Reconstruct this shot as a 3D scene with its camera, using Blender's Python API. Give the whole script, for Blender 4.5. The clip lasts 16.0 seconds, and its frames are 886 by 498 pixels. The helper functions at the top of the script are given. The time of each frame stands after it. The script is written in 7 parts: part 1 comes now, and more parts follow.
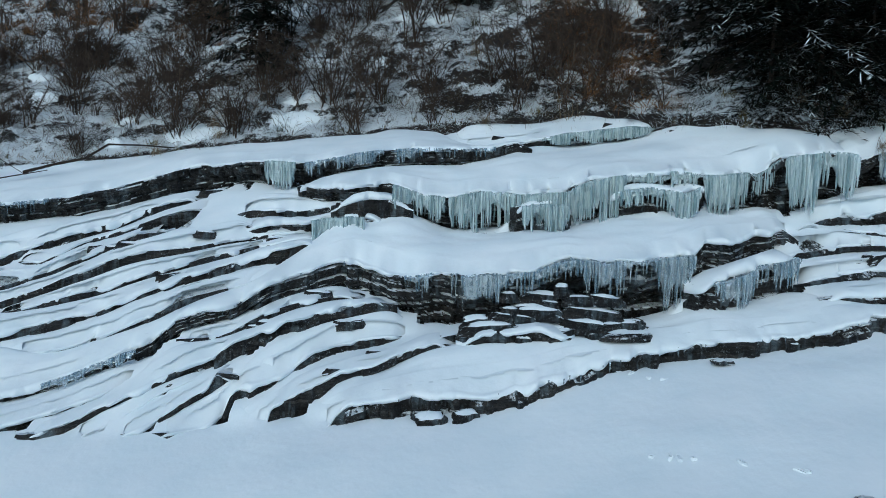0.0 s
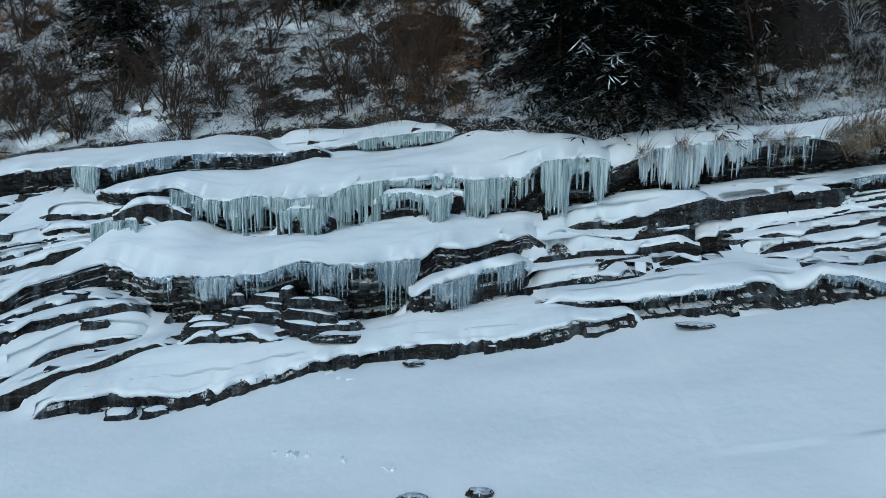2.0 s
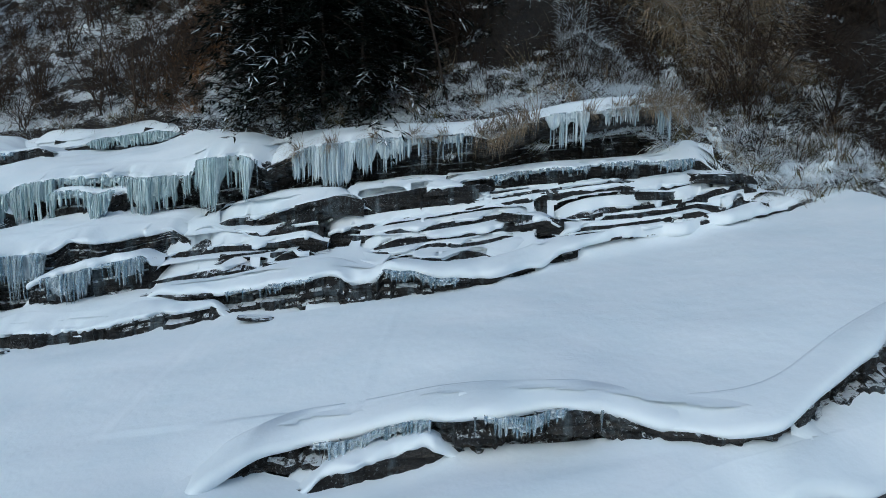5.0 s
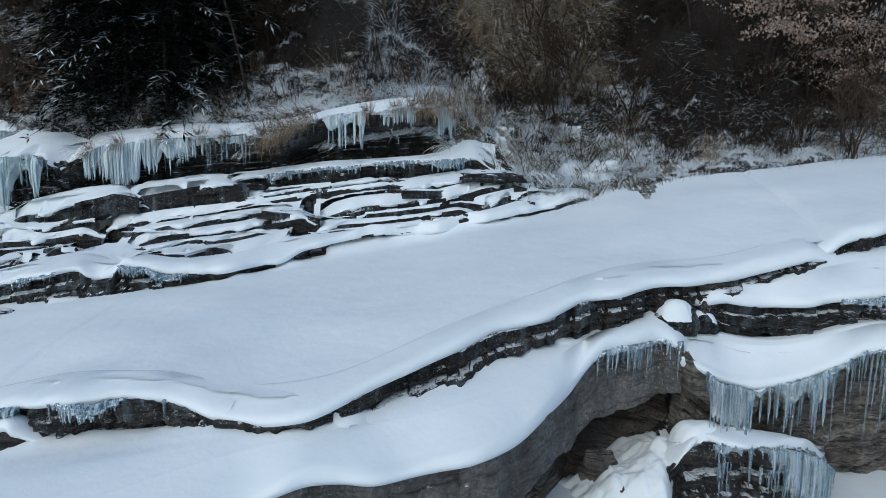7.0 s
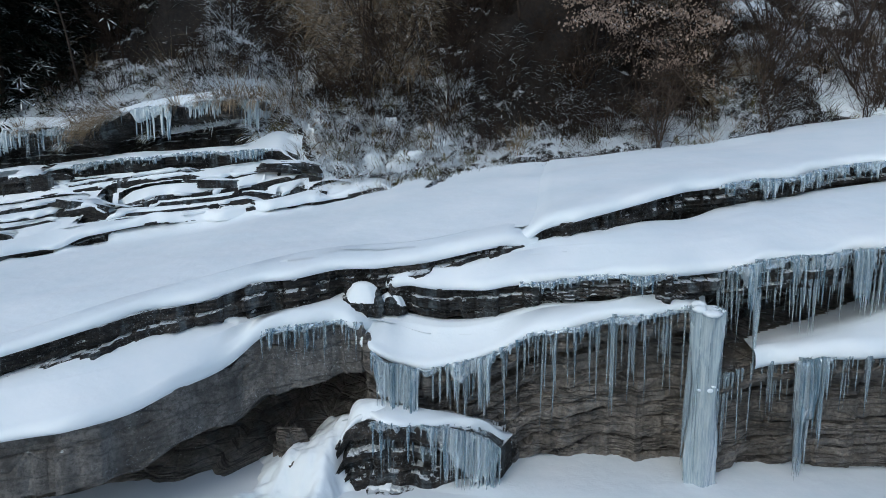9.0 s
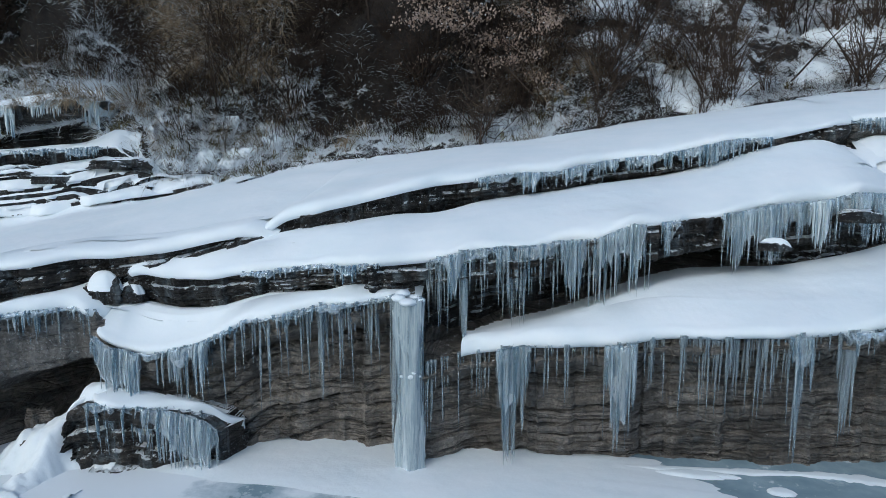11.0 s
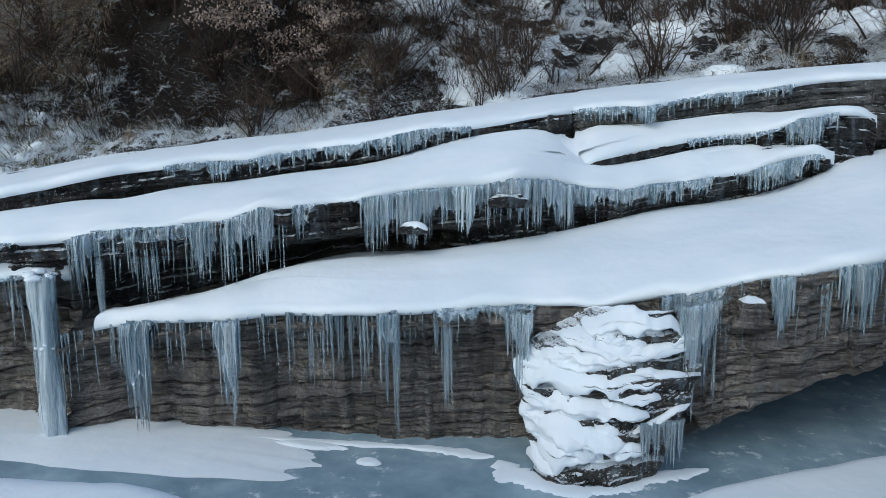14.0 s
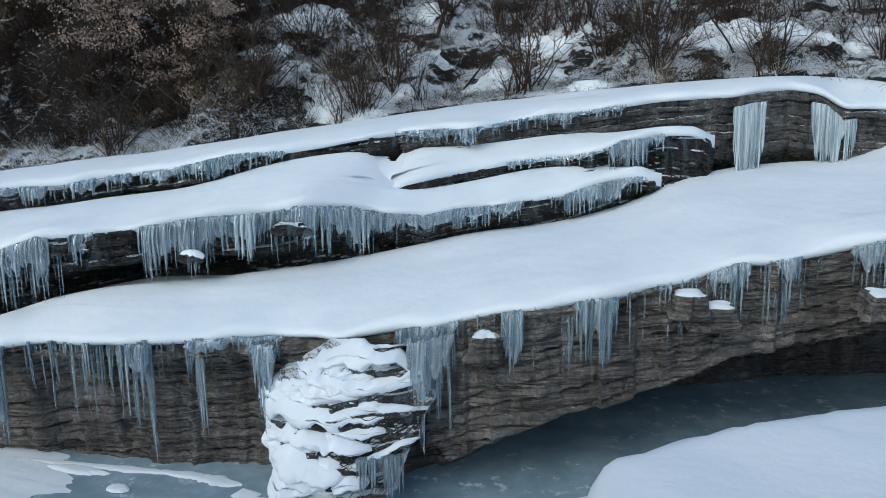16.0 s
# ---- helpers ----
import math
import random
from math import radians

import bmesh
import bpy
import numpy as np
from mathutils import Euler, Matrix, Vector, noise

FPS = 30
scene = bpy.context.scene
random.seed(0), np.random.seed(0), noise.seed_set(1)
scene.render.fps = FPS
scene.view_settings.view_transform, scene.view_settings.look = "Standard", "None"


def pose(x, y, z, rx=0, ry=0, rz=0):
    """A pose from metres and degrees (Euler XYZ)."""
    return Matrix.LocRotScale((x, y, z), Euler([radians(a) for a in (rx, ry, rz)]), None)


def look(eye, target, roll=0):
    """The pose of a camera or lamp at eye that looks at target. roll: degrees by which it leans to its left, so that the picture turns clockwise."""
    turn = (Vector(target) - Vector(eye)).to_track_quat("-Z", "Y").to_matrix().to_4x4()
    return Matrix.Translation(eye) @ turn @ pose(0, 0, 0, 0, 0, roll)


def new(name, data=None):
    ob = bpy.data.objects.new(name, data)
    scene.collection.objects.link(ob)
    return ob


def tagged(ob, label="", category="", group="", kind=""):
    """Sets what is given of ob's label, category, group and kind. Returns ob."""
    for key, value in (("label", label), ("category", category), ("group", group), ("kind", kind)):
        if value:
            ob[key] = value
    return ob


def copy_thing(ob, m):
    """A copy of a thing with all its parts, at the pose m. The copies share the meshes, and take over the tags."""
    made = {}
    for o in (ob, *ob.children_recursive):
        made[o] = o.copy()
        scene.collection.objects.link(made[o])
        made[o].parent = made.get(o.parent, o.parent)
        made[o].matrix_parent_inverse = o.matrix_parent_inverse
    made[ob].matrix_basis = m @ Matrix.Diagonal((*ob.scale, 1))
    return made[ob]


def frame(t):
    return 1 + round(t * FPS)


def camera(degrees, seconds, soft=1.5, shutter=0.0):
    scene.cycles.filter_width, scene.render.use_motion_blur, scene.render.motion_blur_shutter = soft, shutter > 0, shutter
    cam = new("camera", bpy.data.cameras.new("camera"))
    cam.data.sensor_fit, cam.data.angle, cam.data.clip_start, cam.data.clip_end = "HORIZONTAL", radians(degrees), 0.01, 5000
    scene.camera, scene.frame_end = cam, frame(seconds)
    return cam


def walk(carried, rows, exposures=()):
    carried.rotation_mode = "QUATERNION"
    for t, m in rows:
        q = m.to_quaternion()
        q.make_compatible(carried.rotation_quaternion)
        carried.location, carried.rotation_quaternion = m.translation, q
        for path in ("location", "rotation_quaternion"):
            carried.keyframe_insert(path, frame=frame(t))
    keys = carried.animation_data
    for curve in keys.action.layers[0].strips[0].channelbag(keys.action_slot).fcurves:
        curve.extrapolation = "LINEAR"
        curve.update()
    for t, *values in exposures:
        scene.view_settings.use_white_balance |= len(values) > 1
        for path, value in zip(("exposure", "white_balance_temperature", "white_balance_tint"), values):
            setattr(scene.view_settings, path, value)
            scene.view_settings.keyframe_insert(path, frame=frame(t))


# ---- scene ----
cam = camera(65.4, 16.0, soft=0.9)
METRES, EYE, TILT, LEAN, TURN = 32.0, 3.8, -8.0, -0.9, 0.0
EXPOSURES = [(0.0, -0.36, 5380, -6), (5.0, -0.33, 5550, -3), (8.0, -0.18, 5720, 1), (12.5, -0.08, 5700, 0), (16.0, -0.05, 5780, 0)]
ROWS = [
    (0.0, 0.0, 0.0, 0.0, 0.0, 0.0, 0.0),
    (0.5, 0.0345, -0.0024, -0.0005, 0.6, 0.03, -0.06),
    (1.0, 0.0693, -0.0047, -0.0002, 1.18, 0.01, -0.09),
    (1.5, 0.1045, -0.0066, 0.0007, 1.75, -0.07, -0.11),
    (2.0, 0.1403, -0.0078, 0.0026, 2.37, -0.14, -0.14),
    (2.5, 0.1757, -0.0087, 0.0048, 2.93, -0.23, -0.16),
    (3.0, 0.211, -0.0083, 0.0032, 3.54, -0.22, -0.17),
    (3.5, 0.2454, -0.0077, 0.0022, 4.1, -0.24, -0.19),
    (4.0, 0.2794, -0.0063, 0.0024, 4.63, -0.3, -0.22),
    (4.5, 0.3128, -0.0051, 0.0024, 5.13, -0.36, -0.23),
    (5.0, 0.3464, -0.0039, 0.0028, 5.63, -0.44, -0.24),
    (7.5, 0.5122, 0.0009, 0.0051, 7.85, -0.99, -0.47),
    (8.0, 0.5461, 0.0038, 0.0032, 8.63, -0.98, -0.49),
    (8.5, 0.5784, 0.0074, 0.0011, 9.34, -0.93, -0.54),
    (9.0, 0.6097, 0.011, -0.0001, 10.04, -0.95, -0.57),
    (9.5, 0.6383, 0.0149, -0.0015, 10.69, -0.86, -0.59),
    (10.0, 0.6686, 0.0183, -0.0017, 11.33, -0.89, -0.61),
    (12.5, 0.8094, 0.0355, -0.0083, 13.94, -0.76, -0.78),
    (13.0, 0.8359, 0.0402, -0.0106, 14.49, -0.68, -0.82),
    (13.5, 0.8623, 0.0451, -0.0104, 15.09, -0.71, -0.81),
    (14.0, 0.888, 0.0495, -0.0082, 15.64, -0.8, -0.83),
    (14.5, 0.914, 0.0547, -0.0056, 16.23, -0.85, -0.84),
    (15.0, 0.9396, 0.061, -0.0017, 16.79, -0.96, -0.85),
    (15.5, 0.965, 0.0689, 0.0025, 17.36, -1.09, -0.86),
    (16.0, 0.9903, 0.0779, 0.0075, 17.9, -1.25, -0.9),
]
walk(cam, [(t, pose(0, 0, EYE, TILT, LEAN, TURN) @ pose(METRES * x, METRES * y, METRES * z, 90 + pitch, roll, yaw)) for t, x, y, z, yaw, pitch, roll in ROWS],
     exposures=EXPOSURES)

# ---- light: an overcast winter day in a shaded gorge ----
world = bpy.data.worlds.new("winter_sky")
scene.world = world
world.use_nodes = True
wt = world.node_tree
sky = wt.nodes.new("ShaderNodeTexSky")
sky.sky_type = "NISHITA"
sky.sun_disc = False
sky.sun_elevation, sky.sun_rotation = radians(38), radians(200)
sky.air_density, sky.dust_density, sky.ozone_density = 1.0, 2.5, 1.0
wt.nodes["Background"].inputs["Strength"].default_value = 0.15
wt.links.new(sky.outputs["Color"], wt.nodes["Background"].inputs["Color"])
sun = new("sun", bpy.data.lights.new("sun", "SUN"))
sun.data.energy, sun.data.angle, sun.data.color = 0.4, radians(40), (1.0, 0.96, 0.9)
sun.matrix_world = look((-6, -14, 16), (0, 0, 0))


# ---- noise, as arrays ----
def lattice(ix, iy, seed):
    n = (ix.astype(np.int64) * 374761393 + iy.astype(np.int64) * 668265263 + seed * 974634541) & 0xFFFFFFFF
    n = ((n ^ (n >> 13)) * 1274126177) & 0xFFFFFFFF
    n = ((n ^ (n >> 16)) * 2246822519) & 0xFFFFFFFF
    return ((n ^ (n >> 15)) & 0xFFFFFF) / float(0xFFFFFF)


def vn(x, y, seed=0):
    """Smooth value noise, -1 to 1."""
    x, y = np.broadcast_arrays(np.asarray(x, float), np.asarray(y, float))
    ix, iy = np.floor(x), np.floor(y)
    fx, fy = x - ix, y - iy
    fx, fy = fx * fx * (3 - 2 * fx), fy * fy * (3 - 2 * fy)
    a, b = lattice(ix, iy, seed), lattice(ix + 1, iy, seed)
    c, d = lattice(ix, iy + 1, seed), lattice(ix + 1, iy + 1, seed)
    return 2 * (a + (b - a) * fx + (c - a) * fy + (a - b - c + d) * fx * fy) - 1


def fbm(x, y, seed=0, octaves=4):
    total, amp = 0, 0.5
    for k in range(octaves):
        total = total + amp * vn(np.asarray(x) * 2**k, np.asarray(y) * 2**k, seed + 17 * k)
        amp *= 0.5
    return total


def sstep(v, a=0.0, b=1.0):
    u = np.clip((np.asarray(v, float) - a) / (b - a), 0, 1)
    return u * u * (3 - 2 * u)


# ---- materials ----
def material(name):
    m = bpy.data.materials.new(name)
    m.use_nodes = True
    return m, m.node_tree, m.node_tree.nodes["Principled BSDF"]


def node(t, kind, **inputs):
    n = t.nodes.new(kind)
    for key, value in inputs.items():
        n.inputs[key.replace("_", " ")].default_value = value
    return n


def noise_tex(t, scale, detail=5.0, rough=0.6, coords=None, distort=0.0):
    n = node(t, "ShaderNodeTexNoise", Scale=scale, Detail=detail, Roughness=rough, Distortion=distort)
    t.links.new(coords if coords else t.nodes.new("ShaderNodeTexCoord").outputs["Object"], n.inputs["Vector"])
    return n.outputs["Fac"]


def ramp(t, fac, *stops):
    r = t.nodes.new("ShaderNodeValToRGB")
    e = r.color_ramp.elements
    while len(e) < len(stops):
        e.new(0.5)
    for el, (pos, col) in zip(e, stops):
        el.position, el.color = pos, (*col, 1) if len(col) == 3 else col
    t.links.new(fac, r.inputs["Fac"])
    return r.outputs["Color"]


def mixed(t, fac, a, b, blend="MIX"):
    m = t.nodes.new("ShaderNodeMix")
    m.data_type, m.blend_type = "RGBA", blend
    for sock, v in ((m.inputs[0], fac), (m.inputs[6], a), (m.inputs[7], b)):
        if isinstance(v, bpy.types.NodeSocket):
            t.links.new(v, sock)
        else:
            sock.default_value = v if isinstance(v, (int, float)) else (*v, 1)
    return m.outputs[2]


def maths(t, op, a, b=0.0, c=0.0):
    m = t.nodes.new("ShaderNodeMath")
    m.operation = op
    for sock, v in zip(m.inputs, (a, b, c)):
        if isinstance(v, bpy.types.NodeSocket):
            t.links.new(v, sock)
        else:
            sock.default_value = v
    return m.outputs[0]


def stretched(t, sx, sy, sz):
    m = t.nodes.new("ShaderNodeMapping")
    m.inputs["Scale"].default_value = (sx, sy, sz)
    t.links.new(t.nodes.new("ShaderNodeTexCoord").outputs["Object"], m.inputs["Vector"])
    return m.outputs["Vector"]


def bumped(t, p, height, strength=0.4, distance=0.02):
    b = node(t, "ShaderNodeBump", Strength=strength, Distance=distance)
    t.links.new(height, b.inputs["Height"])
    t.links.new(b.outputs["Normal"], p.inputs["Normal"])


def normal_up(t):
    g = t.nodes.new("ShaderNodeNewGeometry")
    s = t.nodes.new("ShaderNodeSeparateXYZ")
    t.links.new(g.outputs["Normal"], s.inputs[0])
    return s.outputs["Z"]


SNOW_WHITE = (0.82, 0.86, 0.9)


def snow_material():
    m, t, p = material("snow")
    big = noise_tex(t, 1.2, 4)
    t.links.new(ramp(t, big, (0.3, (0.76, 0.82, 0.86)), (0.7, (0.84, 0.87, 0.9))), p.inputs["Base Color"])
    p.inputs["Roughness"].default_value = 0.75
    p.inputs["Specular IOR Level"].default_value = 0.25
    p.inputs["Subsurface Weight"].default_value = 0.0
    fine = noise_tex(t, 26, 5, 0.65)
    soft = noise_tex(t, 4.5, 3, 0.5)
    bumped(t, p, maths(t, "ADD", maths(t, "MULTIPLY", fine, 0.25), soft), 0.35, 0.03)
    return m


def rock_material(name, dark, mid, light, wet=0.45, snow_at=0.55, rime=0.5, glaze=0.5, layers=1.0, dirt=1.0):
    """Bedded rock: beds, dark seams, mottling, wet stains, a glaze of ice that ran down it, and specks of rime."""
    m, t, p = material(name)
    beds = noise_tex(t, 3.0, 7, 0.7, stretched(t, 0.3, 0.3, 5.0), 0.15)
    seams = noise_tex(t, 2.2, 3, 0.55, stretched(t, 0.22, 0.22, 5.5), 0.3)
    grain = noise_tex(t, 22, 8, 0.75)
    mottle = noise_tex(t, 4.5, 6, 0.65)
    stain = noise_tex(t, 1.3, 5, 0.65, stretched(t, 1.6, 1.6, 0.6))
    col = ramp(t, maths(t, "ADD", maths(t, "MULTIPLY", beds, 0.3 + 0.7 * layers), 0.35 * (1 - layers)), (0.32, dark), (0.5, mid), (0.68, light))
    col = mixed(t, ramp(t, mottle, (0.4, (0.85 * dirt,) * 3), (0.58, (0.0,) * 3)), col, dark)
    col = mixed(t, ramp(t, grain, (0.38, (0.8 * dirt,) * 3), (0.56, (0.0,) * 3)), col, tuple(0.5 * c for c in dark))
    seam = ramp(t, maths(t, "ABSOLUTE", maths(t, "SUBTRACT", seams, 0.5)), (0.006, (1, 1, 1)), (0.03, (0, 0, 0)))
    seam = maths(t, "MULTIPLY", seam, layers)
    col = mixed(t, seam, col, tuple(0.25 * c for c in dark))
    col = mixed(t, ramp(t, stain, (0.45, (0, 0, 0)), (0.6, (0.8 * dirt,) * 3)), col, tuple(0.4 * c for c in dark))
    run = noise_tex(t, 2.0, 5, 0.6, stretched(t, 2.6, 2.6, 0.45))
    iced = maths(t, "MULTIPLY", ramp(t, run, (0.53, (0, 0, 0)), (0.66, (1, 1, 1))), glaze)
    col = mixed(t, iced, col, (0.2, 0.25, 0.28))
    where = ramp(t, noise_tex(t, 1.1, 4, 0.6), (0.42, (0, 0, 0)), (0.62, (1, 1, 1)))
    speck = maths(t, "MULTIPLY", ramp(t, noise_tex(t, 34, 4, 0.7), (0.58, (0, 0, 0)), (0.64, (1, 1, 1))), where)
    col = mixed(t, maths(t, "MULTIPLY", speck, rime), col, (0.6, 0.64, 0.67))
    dust = maths(t, "ADD", maths(t, "MULTIPLY", noise_tex(t, 9, 6, 0.75), 0.9), normal_up(t))
    mask = ramp(t, maths(t, "SUBTRACT", dust, snow_at), (0.42, (0, 0, 0)), (0.5, (1, 1, 1)))
    t.links.new(mixed(t, mask, col, SNOW_WHITE), p.inputs["Base Color"])
    rough = ramp(t, stain, (0.4, (0.85,) * 3), (0.65, (wet,) * 3))
    t.links.new(mixed(t, iced, rough, (0.18,) * 3), p.inputs["Roughness"])
    crack = t.nodes.new("ShaderNodeTexVoronoi")
    crack.feature = "DISTANCE_TO_EDGE"
    crack.inputs["Scale"].default_value = 2.6
    t.links.new(stretched(t, 0.8, 0.8, 2.4), crack.inputs["Vector"])
    h = maths(t, "ADD", maths(t, "MULTIPLY", grain, 0.9), maths(t, "MINIMUM", maths(t, "MULTIPLY", crack.outputs["Distance"], 7.0), 0.5))
    h = maths(t, "ADD", h, maths(t, "MULTIPLY", mottle, 0.9))
    h = maths(t, "SUBTRACT", h, maths(t, "MULTIPLY", seam, 0.5))
    bumped(t, p, maths(t, "ADD", h, maths(t, "MULTIPLY", beds, 0.8 * layers)), 0.9, 0.07)
    return m


def ice_material(name, tint, deep, clear=0.45):
    m, t, p = material(name)
    streak = noise_tex(t, 5, 6, 0.65, stretched(t, 9, 9, 0.35))
    isle = t.nodes.new("ShaderNodeNewGeometry").outputs["Random Per Island"]
    shade = maths(t, "ADD", maths(t, "MULTIPLY", streak, 0.75), maths(t, "MULTIPLY", isle, 0.28))
    t.links.new(ramp(t, shade, (0.36, deep), (0.68, tint)), p.inputs["Base Color"])
    p.inputs["Roughness"].default_value = 0.16
    p.inputs["IOR"].default_value = 1.31
    p.inputs["Transmission Weight"].default_value = clear
    bumped(t, p, noise_tex(t, 22, 4, 0.6, stretched(t, 1, 1, 0.2)), 0.5, 0.02)
    return m


def ground_ice_material():
    m, t, p = material("river_ice_and_snow")
    co = t.nodes.new("ShaderNodeTexCoord").outputs["Object"]
    sx = t.nodes.new("ShaderNodeSeparateXYZ")
    t.links.new(co, sx.inputs[0])
    n = noise_tex(t, 0.5, 6, 0.6)
    pool = ramp(t, maths(t, "ADD", maths(t, "MULTIPLY", sx.outputs["X"], 0.025), maths(t, "MULTIPLY", n, 0.2)), (0.59, (0, 0, 0)), (0.61, (1, 1, 1)))
    ice = ramp(t, noise_tex(t, 0.9, 6, 0.65), (0.3, (0.17, 0.25, 0.3)), (0.55, (0.3, 0.4, 0.46)), (0.8, (0.5, 0.6, 0.66)))
    frost = ramp(t, noise_tex(t, 3.2, 9, 0.75), (0.56, (0, 0, 0)), (0.64, (1, 1, 1)))
    patch = ramp(t, noise_tex(t, 0.35, 3), (0.4, (0, 0, 0)), (0.52, (0.9, 0.9, 0.9)))
    ice = mixed(t, maths(t, "MULTIPLY", frost, patch), ice, (0.7, 0.76, 0.8))
    t.links.new(mixed(t, pool, SNOW_WHITE, ice), p.inputs["Base Color"])
    t.links.new(ramp(t, pool, (0, (0.75,) * 3), (1, (0.22,) * 3)), p.inputs["Roughness"])
    bumped(t, p, noise_tex(t, 5, 5), 0.12, 0.02)
    return m


def hill_material():
    m, t, p = material("snowy_shaded_hillside_soil")
    # Litter near black: the shade of the dense undergrowth is put into its colour.
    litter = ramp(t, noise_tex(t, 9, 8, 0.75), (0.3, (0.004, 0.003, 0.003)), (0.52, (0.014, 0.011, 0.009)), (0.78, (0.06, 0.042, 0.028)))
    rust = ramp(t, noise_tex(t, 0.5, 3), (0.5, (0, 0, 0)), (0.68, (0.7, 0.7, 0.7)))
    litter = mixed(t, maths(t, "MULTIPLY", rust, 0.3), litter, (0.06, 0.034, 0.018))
    cover = maths(t, "ADD", noise_tex(t, 1.3, 5, 0.7), maths(t, "MULTIPLY", noise_tex(t, 11, 6, 0.8), 0.65))
    steep = maths(t, "MULTIPLY", normal_up(t), 1.0)
    mask = ramp(t, maths(t, "SUBTRACT", maths(t, "ADD", cover, steep), 1.09), (0.42, (0, 0, 0)), (0.5, (0.95, 0.95, 0.95)))
    t.links.new(mixed(t, mask, litter, SNOW_WHITE), p.inputs["Base Color"])
    p.inputs["Roughness"].default_value = 0.85
    bumped(t, p, maths(t, "ADD", noise_tex(t, 9, 8, 0.7), noise_tex(t, 30, 4)), 0.9, 0.08)
    return m


def plant_material(name, dark, light, snow_at=0.62, snow=True, scale=6.0, rough=0.8):
    m, t, p = material(name)
    info = t.nodes.new("ShaderNodeObjectInfo")
    isle = t.nodes.new("ShaderNodeNewGeometry").outputs["Random Per Island"]
    var = maths(t, "ADD", maths(t, "MULTIPLY", info.outputs["Random"], 0.35), maths(t, "MULTIPLY", isle, 0.65))
    col = ramp(t, var, (0.1, dark), (0.9, light))
    col = mixed(t, noise_tex(t, 20, 4), col, dark)
    if snow:
        up = t.nodes.new("ShaderNodeMath")
        up.operation = "ABSOLUTE"
        t.links.new(normal_up(t), up.inputs[0])
        dust = maths(t, "ADD", up.outputs[0], maths(t, "MULTIPLY", noise_tex(t, scale, 4, 0.7), 0.9))
        mask = ramp(t, maths(t, "SUBTRACT", dust, snow_at), (0.45, (0, 0, 0)), (0.55, (1, 1, 1)))
        col = mixed(t, mask, col, SNOW_WHITE)
    t.links.new(col, p.inputs["Base Color"])
    p.inputs["Roughness"].default_value = rough
    p.inputs["Specular IOR Level"].default_value = 0.2
    return m


SNOW = snow_material()
ROCK = rock_material("dark_layered_rock", (0.009, 0.008, 0.008), (0.03, 0.027, 0.024), (0.13, 0.112, 0.098), 0.35, 0.84, 0.4, 0.5)
ROCK_MID = rock_material("brown_layered_rock", (0.013, 0.011, 0.01), (0.06, 0.051, 0.044), (0.19, 0.162, 0.138), 0.4, 0.9, 0.5, 0.45)
ROCK_TAN = rock_material("weathered_layered_sandstone", (0.11, 0.097, 0.084), (0.34, 0.302, 0.264), (0.48, 0.425, 0.365), 0.5, 1.1, 0.12, 0.2, 0.75, 0.7)
ROCK_GREY = rock_material("smooth_grey_slab", (0.09, 0.086, 0.081), (0.24, 0.227, 0.214), (0.34, 0.32, 0.3), 0.6, 0.95, 0.6, 0.12, 0.15, 0.85)
ROCK_ICY = rock_material("frost_plastered_rock", (0.04, 0.037, 0.033), (0.13, 0.118, 0.1), (0.24, 0.22, 0.19), 0.4, 0.6, 0.8, 0.8)
ICE = ice_material("hanging_ice", (0.84, 0.92, 0.97), (0.2, 0.32, 0.4), 0.72)
ICE_PALE = ice_material("pale_frozen_seepage", (0.78, 0.88, 0.895), (0.26, 0.375, 0.405), 0.5)
ICE_WHITE = ice_material("white_old_ice", (0.84, 0.91, 0.94), (0.36, 0.46, 0.52), 0.4)
FROST = plant_material("frosted_sedge", (0.035, 0.03, 0.015), (0.17, 0.13, 0.07), 0.36)
RIVER = ground_ice_material()
HILL = hill_material()
TWIG = plant_material("frosted_twig", (0.024, 0.017, 0.013), (0.16, 0.115, 0.085), 1.1)
GRASS = plant_material("dead_grass", (0.12, 0.088, 0.055), (0.55, 0.43, 0.29), 0.9)
GRASS_GREEN = plant_material("sedge_grass", (0.03, 0.03, 0.012), (0.14, 0.115, 0.055), 0.8)
# Rust-brown grass, brightened: sunlight on its patch is painted into the colour.
RUST = plant_material("sunlit_rust_grass", (0.2, 0.1, 0.045), (0.52, 0.28, 0.125), 1.0)
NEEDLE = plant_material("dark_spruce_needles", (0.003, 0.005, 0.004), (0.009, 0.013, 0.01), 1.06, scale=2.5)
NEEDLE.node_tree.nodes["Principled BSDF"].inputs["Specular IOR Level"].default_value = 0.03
# Darker copy of TWIG: shade among the brush of the steep bank, as colour.
TWIG_SHADED = plant_material("shaded_twig", (0.012, 0.008, 0.006), (0.075, 0.05, 0.034), 1.1)
SNOWY_SEDGE = plant_material("snow_dusted_sedge", (0.06, 0.052, 0.02), (0.3, 0.25, 0.13), 0.5, scale=9.0)
RIME = plant_material("rimed_twig", (0.03, 0.024, 0.02), (0.13, 0.1, 0.085), 0.72)
LEAF = plant_material("dry_beech_leaf", (0.22, 0.16, 0.125), (0.58, 0.46, 0.38), 0.85)
BARK = plant_material("bark", (0.02, 0.015, 0.012), (0.06, 0.043, 0.033), 0.95)


